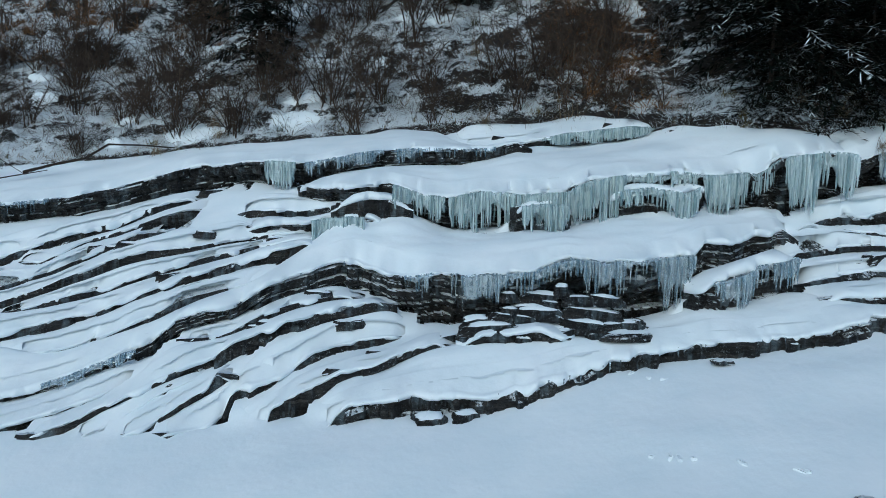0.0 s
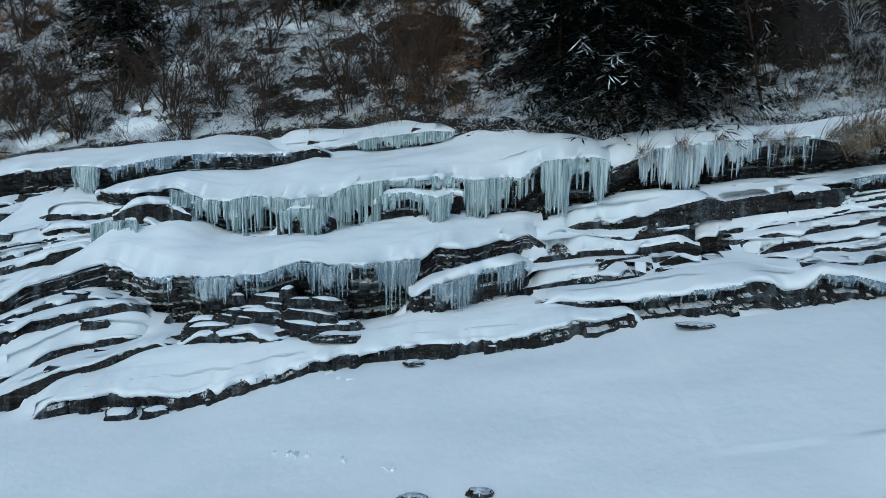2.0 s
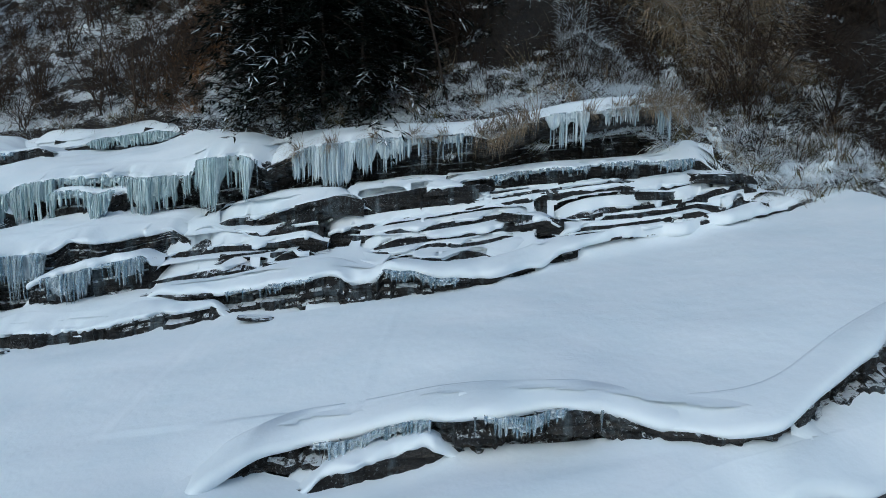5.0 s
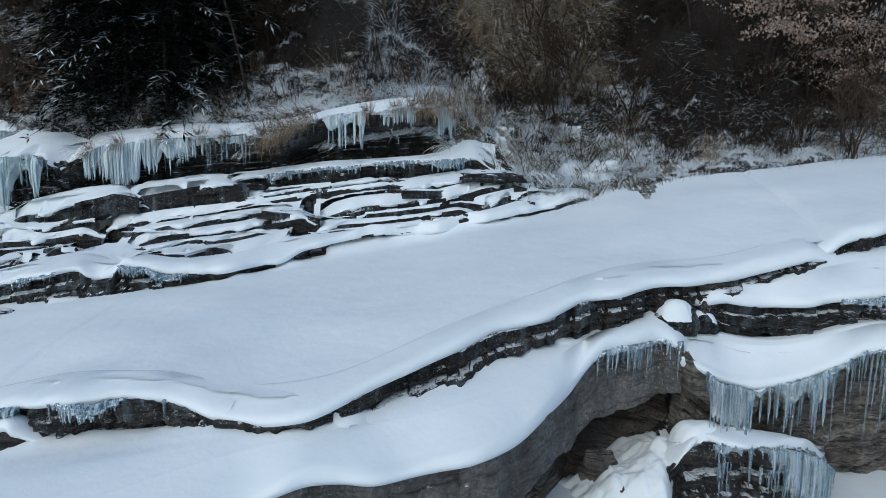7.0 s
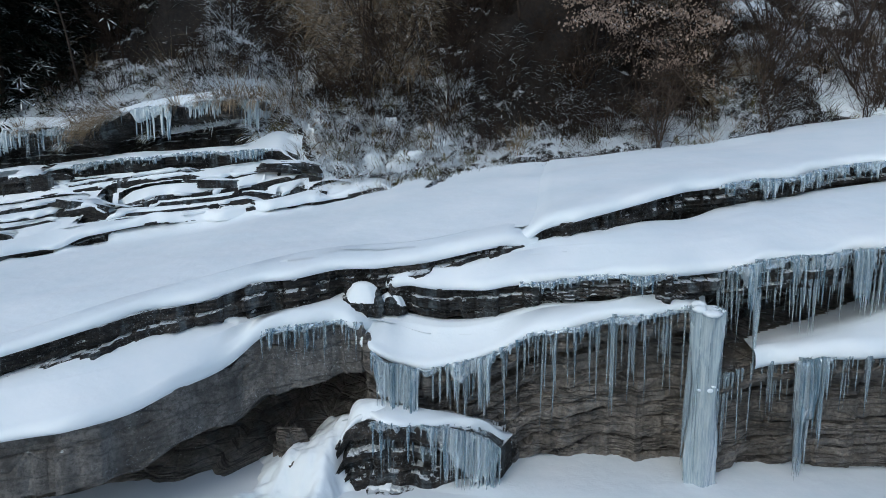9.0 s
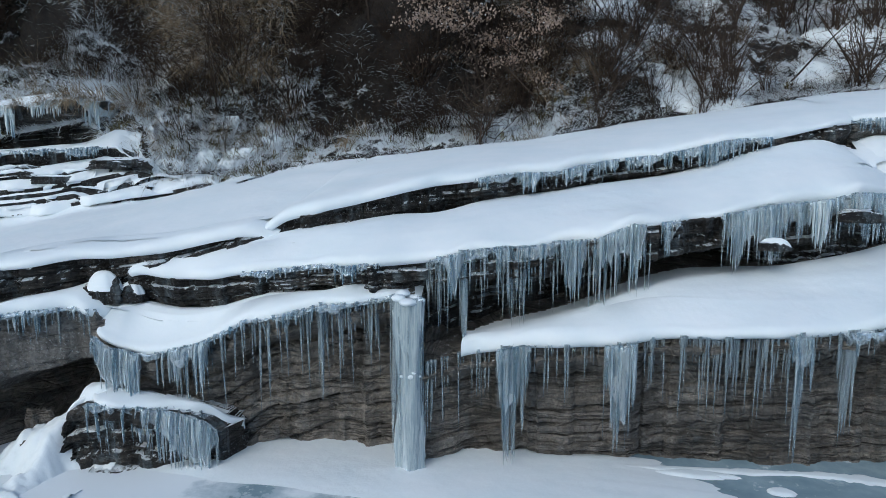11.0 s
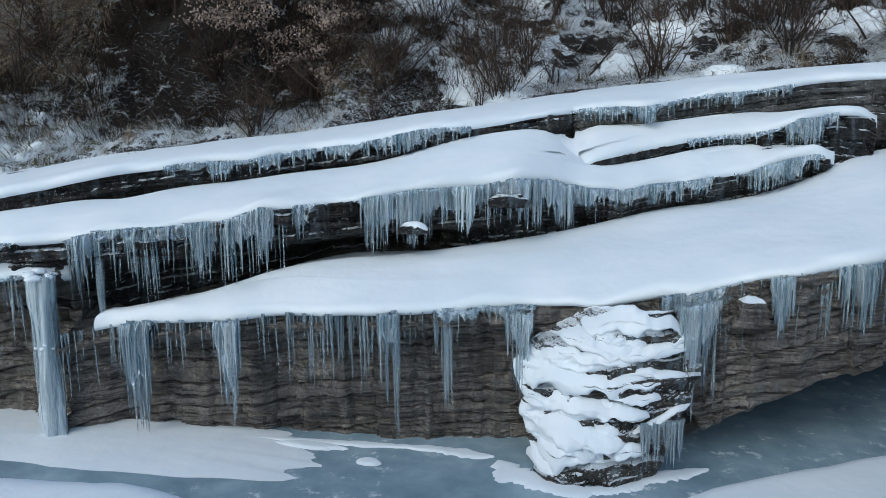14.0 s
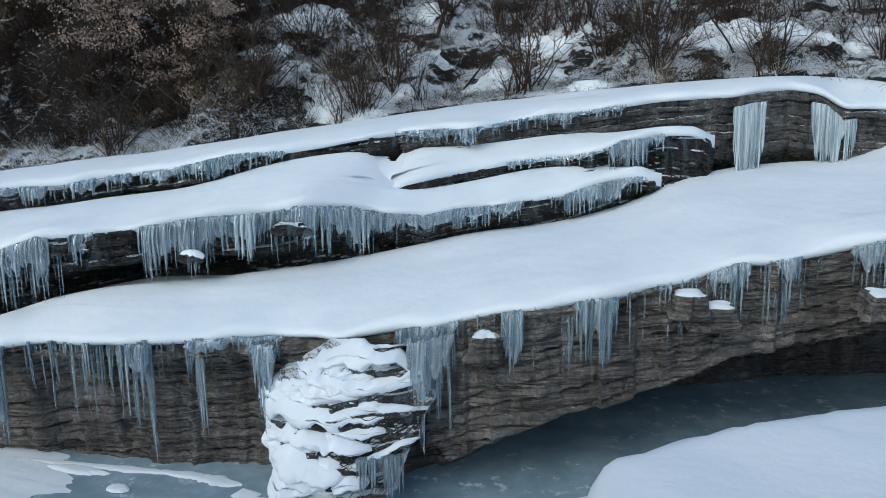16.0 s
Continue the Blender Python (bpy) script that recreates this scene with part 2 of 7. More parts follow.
# ---- building helpers ----
def part(name, verts, faces, mat, parent=None, label="", smooth=True):
    me = bpy.data.meshes.new(name)
    me.from_pydata(verts, [], faces)
    me.materials.append(mat)
    if smooth:
        me.polygons.foreach_set("use_smooth", [True] * len(me.polygons))
    ob = new(name, me)
    if parent is not None:
        ob.parent = parent
    if label:
        tagged(ob, label)
    return ob


def sheet(name, x, y, z, mat, parent=None, label="", close=False):
    """A grid surface from arrays of n columns by m rows."""
    n, m = z.shape
    idx = np.arange(n * m).reshape(n, m)
    f = np.stack([idx[:-1, :-1], idx[1:, :-1], idx[1:, 1:], idx[:-1, 1:]], -1).reshape(-1, 4)
    if close:
        f = np.concatenate([f, np.stack([idx[:-1, -1], idx[1:, -1], idx[1:, 0], idx[:-1, 0]], -1)])
    v = np.stack([x, y, z], -1).reshape(-1, 3)
    return part(name, v.tolist(), f.tolist(), mat, parent, label)


def thing(name, label, category, group="", at=(0, 0, 0)):
    e = new(name)
    e.location = at
    e.empty_display_size = 0.2
    return tagged(e, label, category, group)


# ---- the stepped rock bank: every ledge is a lip line of x, y, z and the drop of its face ----
LEDGES = {}


def lip(name, points, turn=None):
    """turn: how far back the rock face turns at its two ends; without it the ledge runs out into the bench in front."""
    p = np.array(sorted(points), float)
    if turn is None and name not in ("J", "F", "C", "CR", "Z", "G"):
        e0 = [p[0, 0] - 0.3, p[0, 1] + 0.06, p[0, 2] - 0.85 * p[0, 3] - 0.03, 0.02]
        e1 = [p[-1, 0] + 0.3, p[-1, 1] + 0.06, p[-1, 2] - 0.85 * p[-1, 3] - 0.03, 0.02]
    else:
        turn = turn or (0.08, 0.08)
        e0 = [p[0, 0] - 0.1, p[0, 1] + turn[0], p[0, 2] - 0.02, p[0, 3]]
        e1 = [p[-1, 0] + 0.1, p[-1, 1] + turn[1], p[-1, 2] - 0.02, p[-1, 3]]
    LEDGES[name] = np.vstack([e0, p, e1])


lip("Z", [(-40, 1, -7, 0.2), (-3, 1, -1.65, 0.2), (0, 1, -1.1, 0.2), (5, 1, -0.15, 0.2), (8.05, 2.1, 0.57, 0.25)])
lip("P", [
    (-1.45, 8.42, 0.25, 0.02), (-1.2, 8.43, 0.51, 0.16), (-0.99, 8.44, 0.58, 0.2), (-0.56, 8.46, 0.66, 0.2), (-0.12, 8.48, 0.67, 0.22), 
    (0.53, 8.52, 0.7, 0.22), (1.11, 8.58, 0.76, 0.16), (1.26, 8.62, 0.87, 0.18), (1.81, 8.78, 0.89, 0.16), (2.12, 8.87, 1, 0.15), 
    (2.69, 9.05, 1.12, 0.17), (3.24, 9.1, 1.2, 0.17), (3.62, 9.1, 1.28, 0.18), (4.23, 9.1, 1.33, 0.18), (4.77, 9.13, 1.36, 0.17), 
    (5.33, 9.19, 1.49, 0.2), (5.39, 9.19, 1.53, 0.21), (5.95, 9.26, 1.63, 0.21), (6.5, 9.37, 1.7, 0.19), (6.78, 9.43, 1.75, 0.15),
])
lip("QA", [
    (-2.51, 8.5, 0.18, 0.02), (-2.27, 8.63, 0.18, 0.06), (-2.21, 8.68, 0.45, 0.09), (-1.93, 8.79, 0.53, 0.11), 
    (-1.57, 8.89, 0.68, 0.14), (-1.35, 8.95, 0.8, 0.11), (-0.98, 9.06, 0.85, 0.11), (-0.61, 9.16, 0.97, 0.12), 
    (-0.15, 9.29, 1.14, 0.08), (0.05, 9.34, 1.13, 0.02),
])
lip("QB", [
    (-3.47, 8.4, 0.18, 0.02), (-3.16, 8.64, 0.13, 0.06), (-2.93, 8.86, 0.2, 0.09), (-2.83, 8.92, 0.47, 0.11), 
    (-2.73, 8.98, 0.59, 0.11), (-2.4, 9.18, 0.59, 0.11), (-2.09, 9.38, 0.69, 0.1), (-1.97, 9.45, 0.83, 0.08), (-1.8, 9.55, 0.95, 0.11), 
    (-1.47, 9.76, 0.98, 0.12), (-0.99, 9.86, 1.05, 0.1), (-0.62, 9.91, 1.09, 0.04),
])
lip("QC", [
    (-4.08, 8.45, 0.13, 0.02), (-3.75, 8.63, 0.22, 0.06), (-3.51, 8.81, 0.37, 0.08), (-3.33, 8.94, 0.47, 0.06), 
    (-3.16, 9.06, 0.55, 0.06), (-3.07, 9.13, 0.75, 0.02),
])
lip("QD", [
    (-5.23, 8.5, 0.1, 0.02), (-4.93, 8.63, 0.18, 0.07), (-4.69, 8.75, 0.27, 0.07), (-4.26, 8.97, 0.46, 0.08), (-3.74, 9.23, 0.7, 0.09), 
    (-3.2, 9.5, 0.86, 0.13), (-2.99, 9.61, 1.05, 0.19), (-2.62, 9.75, 1.17, 0.18), (-2.31, 9.87, 1.3, 0.13), 
    (-1.85, 10.05, 1.38, 0.13), (-1.36, 10.2, 1.45, 0.12), (-0.96, 10.29, 1.53, 0.04),
])
lip("QE", [
    (-4.59, 8.51, 0.1, 0.02), (-4.27, 8.71, 0.18, 0.05), (-4.11, 8.82, 0.31, 0.05), (-3.82, 9, 0.47, 0.05), (-3.41, 9.27, 0.61, 0.02),
])
lip("QF", [
    (-7.5, 8.2, -0.2, 0.05), (-6.1, 8.7, 0.04, 0.07), (-5.84, 8.77, 0.09, 0.08), (-5.48, 8.93, 0.15, 0.08), (-5.1, 9.09, 0.25, 0.07), 
    (-4.71, 9.26, 0.38, 0.06), (-4.52, 9.35, 0.43, 0.02),
])
lip("R", [
    (-9.5, 8.6, -0.3, 0.12), (-6.5, 9.33, 0.26, 0.14), (-5.81, 9.51, 0.38, 0.15), (-4.93, 9.74, 0.68, 0.15), (-4.25, 9.91, 0.96, 0.15), 
    (-3.94, 10, 1.24, 0.18), (-3.56, 10.14, 1.38, 0.22), (-3.11, 10.33, 1.44, 0.26), (-2.63, 10.52, 1.76, 0.28), 
    (-1.61, 10.76, 2.05, 0.32), (-1.26, 10.83, 2, 0.45), (-0.8, 10.58, 1.89, 0.53), (-0.44, 10.37, 1.89, 0.65), 
    (-0.09, 10.18, 2, 0.76), (0.33, 10.09, 1.97, 0.84), (0.75, 10.04, 2.03, 0.88), (1.49, 10, 2.13, 0.95), (1.9, 9.99, 2.27, 0.99), 
    (2.31, 9.99, 2.23, 0.91), (2.65, 10.01, 2.26, 0.91), (3.76, 10.12, 2.34, 0.84), (3.95, 10.2, 2.52, 0.67), 
    (4.58, 10.49, 2.49, 0.61), (5.02, 10.72, 2.6, 0.35), (5.42, 10.9, 2.65, 0.18),
])
lip("S", [
    (3.67, 9.75, 1.96, 0.24), (4.07, 9.8, 2.04, 0.45), (4.67, 10.05, 2.17, 0.5), (5.29, 10.31, 2.31, 0.51), (5.38, 10.35, 2.25, 0.34),
], (0.3, 0.3))
lip("MC", [
    (0.32, 9.32, 1.23, 0.06), (0.56, 9.31, 1.3, 0.11), (0.95, 9.3, 1.31, 0.17), (1.41, 9.28, 1.38, 0.17), (1.65, 9.27, 1.33, 0.11), 
    (1.8, 9.26, 1.39, 0.03),
], (0.2, 0.2))
lip("W1", [
    (-12, 11.2, 0.6, 0.12), (-8.32, 12.21, 1.66, 0.14), (-7.97, 12.32, 1.77, 0.14), (-7.44, 12.48, 1.99, 0.14), 
    (-6.9, 12.65, 2.19, 0.15), (-6.16, 12.87, 2.37, 0.15), (-5.78, 12.99, 2.54, 0.15), (-5.3, 13.14, 2.75, 0.15), 
    (-4.86, 13.27, 2.83, 0.07),
])
lip("W2", [
    (-10.5, 10.3, 0.3, 0.12), (-7.56, 11.02, 1.14, 0.15), (-7.24, 11.11, 1.26, 0.15), (-6.75, 11.24, 1.41, 0.13), 
    (-6.41, 11.33, 1.57, 0.13), (-5.91, 11.46, 1.76, 0.13), (-5.48, 11.58, 1.93, 0.15), (-5.13, 11.67, 2.02, 0.1), 
    (-4.43, 11.86, 2.07, 0.08), (-3.95, 11.91, 2.17, 0.08), (-3.36, 11.94, 2.28, 0.08), (-2.78, 11.96, 2.38, 0.08), 
    (-2.37, 11.98, 2.41, 0.04),
])
lip("W3", [
    (-10, 9.6, 0.1, 0.1), (-7.11, 10.31, 0.86, 0.1), (-6.81, 10.39, 0.93, 0.1), (-6.35, 10.52, 1, 0.12), (-6, 10.61, 1.1, 0.12), 
    (-5.53, 10.74, 1.17, 0.09), (-5.21, 10.83, 1.32, 0.09), (-4.75, 10.96, 1.5, 0.09), (-4.15, 11.08, 1.72, 0.09), 
    (-3.53, 11.18, 1.9, 0.13), (-3.08, 11.25, 2.07, 0.15), (-2.23, 11.4, 2.27, 0.08),
])
lip("U", [
    (-13.5, 12.3, 1.7, 0.3), (-8.86, 13.14, 2.65, 0.32), (-8.47, 13.22, 2.69, 0.37), (-7.89, 13.34, 2.74, 0.37), 
    (-7.3, 13.46, 2.81, 0.4), (-6.49, 13.63, 2.97, 0.4), (-5.45, 13.84, 3.29, 0.41), (-4.8, 13.94, 3.45, 0.45), 
    (-4.16, 13.88, 3.5, 0.34), (-3.96, 13.78, 3.55, 0.34), (-3.2, 13.4, 3.58, 0.44), (-2.62, 13.23, 3.54, 0.37), 
    (-1.96, 13.11, 3.66, 0.3), (-1.42, 13.07, 3.77, 0.3), (-0.89, 13.11, 3.83, 0.3), (-0.26, 13.17, 3.87, 0.3), 
    (0.17, 13.21, 3.85, 0.3), (0.82, 13.27, 3.86, 0.26), (1.41, 13.33, 4, 0.09),
])
lip("T", [
    (-3.39, 12.05, 2.48, 0.06), (-2.77, 11.96, 2.52, 0.14), (-2.32, 11.89, 2.56, 0.23), (-2.17, 11.86, 2.6, 0.35), 
    (-1.77, 11.8, 2.65, 0.45), (-1.37, 11.75, 2.7, 0.44), (-1.18, 11.73, 2.69, 0.29), (-0.98, 11.72, 2.63, 0.1),
], (0.1, 0.3))
lip("T2", [
    (-3.42, 12.45, 2.69, 0.06), (-3.07, 12.39, 2.72, 0.12), (-2.55, 12.3, 2.71, 0.08), (-1.82, 12.17, 2.83, 0.06),
])
lip("V", [
    (-2.53, 12.5, 3.17, 0.14), (-2.16, 12.43, 3.11, 0.24), (-1.63, 12.28, 3.17, 0.3), (-0.92, 12.07, 3.23, 0.59), 
    (-0.32, 12.08, 3.05, 0.59), (0.17, 12.01, 3.02, 0.59), (0.65, 11.92, 3.13, 0.68), (1.32, 11.79, 3.1, 0.63), 
    (2.08, 11.73, 3.16, 0.62), (2.27, 11.72, 3.28, 0.67), (2.54, 11.7, 3.38, 0.72), (3.01, 11.67, 3.45, 0.76), 
    (3.99, 11.75, 3.51, 0.73), (4.39, 11.79, 3.48, 0.67), (5.09, 11.86, 3.51, 0.68), (5.34, 11.78, 3.5, 0.58), 
    (5.69, 11.66, 3.8, 0.73), (5.77, 11.63, 3.81, 0.8), (6.2, 11.51, 3.88, 0.77), (6.69, 11.46, 3.87, 0.69), (6.84, 11.45, 3.77, 0.52),
], (0.1, 0.4))
lip("VA", [
    (-1.61, 11.75, 2.91, 0.04), (-1.37, 11.75, 2.99, 0.13), (-0.89, 11.75, 3, 0.13), (-0.79, 11.75, 2.94, 0.04),
])
lip("VB", [
    (1.24, 11.4, 2.92, 0.19), (1.47, 11.4, 2.97, 0.43), (2.03, 11.4, 2.97, 0.43), (2.09, 11.4, 2.92, 0.19),
], (0.2, 0.2))
lip("VC", [
    (2.86, 11.4, 3.15, 0.28), (3.05, 11.42, 3.21, 0.42), (3.43, 11.44, 3.25, 0.42), (3.91, 11.47, 3.19, 0.36), 
    (4.24, 11.49, 3.3, 0.28), (4.33, 11.5, 3.32, 0.09),
], (0.2, 0.2))
lip("Y", [
    (0.43, 14.38, 3.9, 0.03), (1.73, 14.18, 4.02, 0.07), (2.46, 14.14, 4.19, 0.25), (3.13, 14.09, 4.27, 0.25), 
    (3.69, 14.05, 4.34, 0.23), (4.3, 14.01, 4.35, 0.07),
])
lip("L", [
    (5.76, 9.7, 1.87, 0.05), (6.05, 9.68, 1.83, 0.09), (6.8, 9.61, 1.88, 0.27), (7.62, 9.53, 2.07, 0.38), (8.33, 9.43, 2.23, 0.39), 
    (8.71, 9.39, 2.25, 0.36), (8.83, 9.4, 2.1, 0.23), (9.2, 9.41, 2.15, 0.23), (9.32, 9.41, 2.35, 0.39), (9.73, 9.4, 2.35, 0.34), 
    (10.13, 9.38, 2.26, 0.19), (10.92, 9.45, 2.27, 0.13), (11.57, 10.07, 2.41, 0.2), (11.92, 10.39, 2.55, 0.21), 
    (12.37, 10.6, 2.64, 0.19), (12.92, 10.86, 2.72, 0.21), (13.59, 11.17, 2.75, 0.16), (14.16, 11.36, 2.83, 0.13), 
    (14.82, 11.53, 2.99, 0.17), (15.6, 12, 3.1, 0.13), (16.31, 12.41, 3.24, 0.06),
])
lip("mA", [
    (5.55, 10.2, 1.94, 0.05), (6.19, 10.19, 2.07, 0.09), (6.95, 10.14, 2.24, 0.14), (7.11, 10.13, 2.19, 0.04),
])
lip("mB", [
    (5.45, 10.75, 2.29, 0.05), (6.44, 10.72, 2.42, 0.08), (7.23, 10.68, 2.52, 0.09), (7.85, 10.64, 2.6, 0.05),
])
lip("mC", [
    (6.32, 11.18, 2.83, 0.1), (6.99, 11.1, 2.92, 0.21), (7.5, 11.05, 3.07, 0.21), (8.24, 10.97, 3.27, 0.13), (8.39, 10.95, 3.26, 0.05),
])
lip("mD", [
    (8.63, 11.11, 3.21, 0.06), (9.19, 11.14, 3.31, 0.15), (9.75, 11.18, 3.41, 0.13), (10.26, 11.2, 3.47, 0.06),
])
lip("mE", [
    (10.24, 11.52, 3.49, 0.1), (11.04, 11.6, 3.62, 0.27), (11.98, 11.7, 3.74, 0.3), (12.95, 11.94, 3.83, 0.27), 
    (13.84, 12.18, 3.86, 0.23), (14.37, 12.39, 3.9, 0.12),
])
lip("mF", [
    (8.19, 10.93, 2.7, 0.05), (8.75, 10.96, 2.8, 0.08), (9.22, 10.99, 2.88, 0.07), (10.14, 11.11, 3.01, 0.07), 
    (10.5, 11.17, 3.1, 0.09), (11.33, 11.3, 3.25, 0.11), (11.98, 11.42, 3.34, 0.08), (12.91, 11.58, 3.48, 0.05),
])
lip("mG", [
    (8.95, 10.45, 2.48, 0.04), (9.3, 10.49, 2.62, 0.12), (9.83, 10.56, 2.66, 0.11), (10.62, 10.65, 2.79, 0.09), 
    (11.24, 10.72, 2.92, 0.11), (11.63, 10.75, 2.98, 0.04),
])
lip("mH", [
    (11.97, 11.14, 2.94, 0.07), (12.52, 11.27, 3.08, 0.1), (13.36, 11.47, 3.15, 0.08), (14.33, 11.78, 3.33, 0.09), 
    (14.95, 12.05, 3.46, 0.06),
])
lip("mI", [
    (11.95, 10.79, 2.78, 0.07), (12.67, 10.98, 2.88, 0.09), (13.59, 11.23, 2.96, 0.08), (14.15, 11.38, 3.04, 0.05),
])
lip("N", [
    (6.8, 11.57, 3.68, 0.39), (7.53, 11.65, 4, 0.63), (7.92, 11.69, 4.09, 0.68), (8.51, 11.74, 4.16, 0.72), (9.38, 11.82, 4.24, 0.68), 
    (10.35, 11.91, 4.28, 0.64), (10.74, 11.95, 4.22, 0.56), (11.6, 12.07, 4.59, 0.78), (12.48, 12.23, 4.69, 0.84), 
    (13.46, 12.4, 4.8, 0.86), (13.89, 12.62, 4.76, 0.84),
], (0.3, 1.1))
lip("J", [
    (8.27, 5.19, 1.1, 0.03), (8.59, 5.49, 1.13, 0.15), (8.75, 5.65, 1.26, 0.19), (9.12, 5.82, 1.3, 0.24), (9.53, 5.91, 1.37, 0.32), 
    (10.05, 5.97, 1.5, 0.37), (10.37, 5.97, 1.6, 0.42), (10.8, 5.88, 1.7, 0.41), (11.25, 5.79, 1.72, 0.38), (11.6, 5.73, 1.8, 0.37), 
    (11.89, 5.76, 1.77, 0.32), (12.07, 5.77, 1.71, 0.2), (12.4, 5.74, 1.66, 0.1), (12.5, 5.74, 1.65, 0.08),
])
lip("F", [
    (12.5, 5.74, 1.65, 0.08), (12.88, 5.7, 1.66, 0.1), (13.36, 5.68, 1.73, 0.18), (13.64, 5.92, 1.81, 0.19), (13.83, 6.13, 1.88, 0.27), 
    (14.13, 6.41, 1.94, 0.25), (14.42, 6.64, 2.04, 0.23), (14.92, 7.05, 2.18, 0.31), (15.47, 7.51, 2.26, 0.34), 
    (15.95, 7.92, 2.41, 0.43), (16.47, 8.16, 2.46, 0.47), (16.81, 8.31, 2.52, 0.42), (17.29, 8.47, 2.53, 0.26), 
    (17.98, 8.69, 2.58, 0.19), (18.41, 8.83, 2.7, 0.13), (19.09, 9.15, 2.81, 0.07),
])
lip("C", [
    (19.0, 9.13, 2.84, 0.06), (19.36, 9.27, 2.98, 0.16), (19.92, 9.45, 3.13, 0.26), (20.06, 9.53, 3.15, 0.24), 
    (20.58, 9.84, 3.26, 0.27), (21.02, 10.18, 3.37, 0.31), (21.72, 10.58, 3.46, 0.32), (22.23, 10.87, 3.52, 0.35), 
    (22.68, 11.11, 3.53, 0.31), (23.15, 11.36, 3.63, 0.31), (23.96, 11.69, 3.71, 0.3), (24.55, 11.85, 3.82, 0.35), 
    (25.14, 12.02, 3.96, 0.31), (25.9, 12.36, 4.01, 0.11), (27.33, 13.43, 4.28, 0.23),
], (0.08, 0.08))
lip("CR", [
    (27.33, 13.43, 4.28, 0.23), (28.51, 13.78, 4.32, 0.26), (28.85, 13.99, 4.39, 0.25), (29.63, 14.45, 4.54, 0.33), 
    (30.72, 14.91, 4.66, 0.39), (30.99, 15.06, 4.71, 0.59), (31.55, 15.36, 4.79, 1.18), (32.77, 15.85, 4.87, 1.29), 
    (33.75, 16.45, 4.99, 1.31), (34.32, 16.6, 4.9, 1.21), (34.61, 16.6, 4.64, 1.01), (36, 17, 4.6, 0.4),
])
lip("K", [
    (9.36, 5.45, 1.07, 0.05), (9.6, 5.61, 1.2, 0.15), (9.8, 5.64, 1.27, 0.17), (10.1, 5.7, 1.32, 0.18), (10.35, 5.74, 1.44, 0.18), 
    (10.48, 5.76, 1.4, 0.06),
])
lip("G", [
    (8.15, 2.1, 0.57, 0.25), (10.5, 3.2, 0.85, 0.3), (12.2, 4.6, 1.1, 0.3), (13.14, 5.25, 1.19, 1.29), (13.36, 5.34, 1.3, 1.4), 
    (13.71, 5.47, 1.29, 1.39), (14.26, 5.68, 1.23, 1.33), (14.62, 5.88, 1.27, 1.37), (15, 6.11, 1.34, 1.44), (15.28, 6.4, 1.33, 1.43), 
    (15.52, 6.71, 1.51, 1.61), (15.82, 7.27, 1.5, 1.6), (15.92, 7.49, 1.69, 1.79), (16.1, 7.62, 1.87, 1.97), (16.48, 7.89, 1.9, 2), 
    (16.88, 8.15, 1.94, 2.04), (17.15, 8.19, 1.87, 1.97),
], (0.1, 0.5))
lip("H", [
    (17.2, 7.92, 1.74, 1.86), (17.53, 7.95, 1.47, 1.59), (17.99, 8.03, 1.37, 1.49), (18.64, 8.21, 1.56, 1.68), 
    (19.17, 8.2, 1.82, 1.94), (19.81, 8.3, 1.96, 2.08), (20.07, 8.34, 2.04, 2.16), (20.84, 8.5, 2.12, 2.24), (21.12, 8.56, 2.15, 2.27),
], (0.3, 0.5))
lip("HC", [
    (16.95, 7.66, 0.5, 0.62), (17.1, 7.62, 0.78, 0.9), (17.35, 7.62, 0.88, 1.0), (17.7, 7.68, 0.86, 0.98), (18.0, 7.78, 0.8, 0.92),
    (18.35, 7.9, 0.74, 0.86), (18.7, 8.05, 0.6, 0.72), (18.85, 8.1, 0.45, 0.57),
], (0.4, 0.4))
lip("B", [
    (17.42, 8.44, 2.36, 0.21), (18.11, 8.52, 2.24, 0.14), (18.59, 8.54, 2.29, 0.17), (19, 8.56, 2.35, 0.16), (19.54, 8.54, 2.43, 0.3), 
    (19.8, 8.53, 2.44, 0.33), (20.76, 8.5, 2.52, 0.39), (21.26, 8.64, 2.53, 0.91), (21.79, 8.81, 2.67, 0.95), 
    (22.57, 9.11, 2.72, 0.99), (23.36, 9.41, 2.78, 0.86), (23.77, 9.57, 2.93, 0.79), (24.56, 10.08, 2.97, 0.71), 
    (24.98, 10.31, 3.06, 0.83), (25.63, 10.65, 3.15, 0.88), (26.38, 11.04, 3.18, 0.86), (26.76, 11.24, 3.28, 0.91), 
    (27.26, 11.65, 3.22, 0.81), (27.42, 11.79, 3.13, 0.67), (28.25, 12.44, 3.02, 0.43), (28.7, 12.76, 3.1, 0.35), 
    (30.15, 13.61, 3.26, 0.42), (30.65, 13.9, 3.42, 0.49), (31.25, 14.25, 3.53, 0.44), (31.51, 14.4, 3.49, 0.41),
], (0.2, 0.3))
lip("D", [
    (27.5, 12.47, 3.35, 0.07), (27.81, 12.67, 3.49, 0.12), (28.41, 13.14, 3.6, 0.16), (29.19, 13.77, 3.76, 0.15), 
    (29.63, 13.94, 3.82, 0.11), (30.08, 14.09, 3.82, 0.13), (30.78, 14.35, 3.99, 0.28), (30.95, 14.44, 4.1, 0.47), 
    (31.66, 14.79, 4.2, 0.66), (32.21, 15.06, 4.18, 0.76), (32.36, 15.13, 4.08, 0.57),
], (0.08, 0.5))
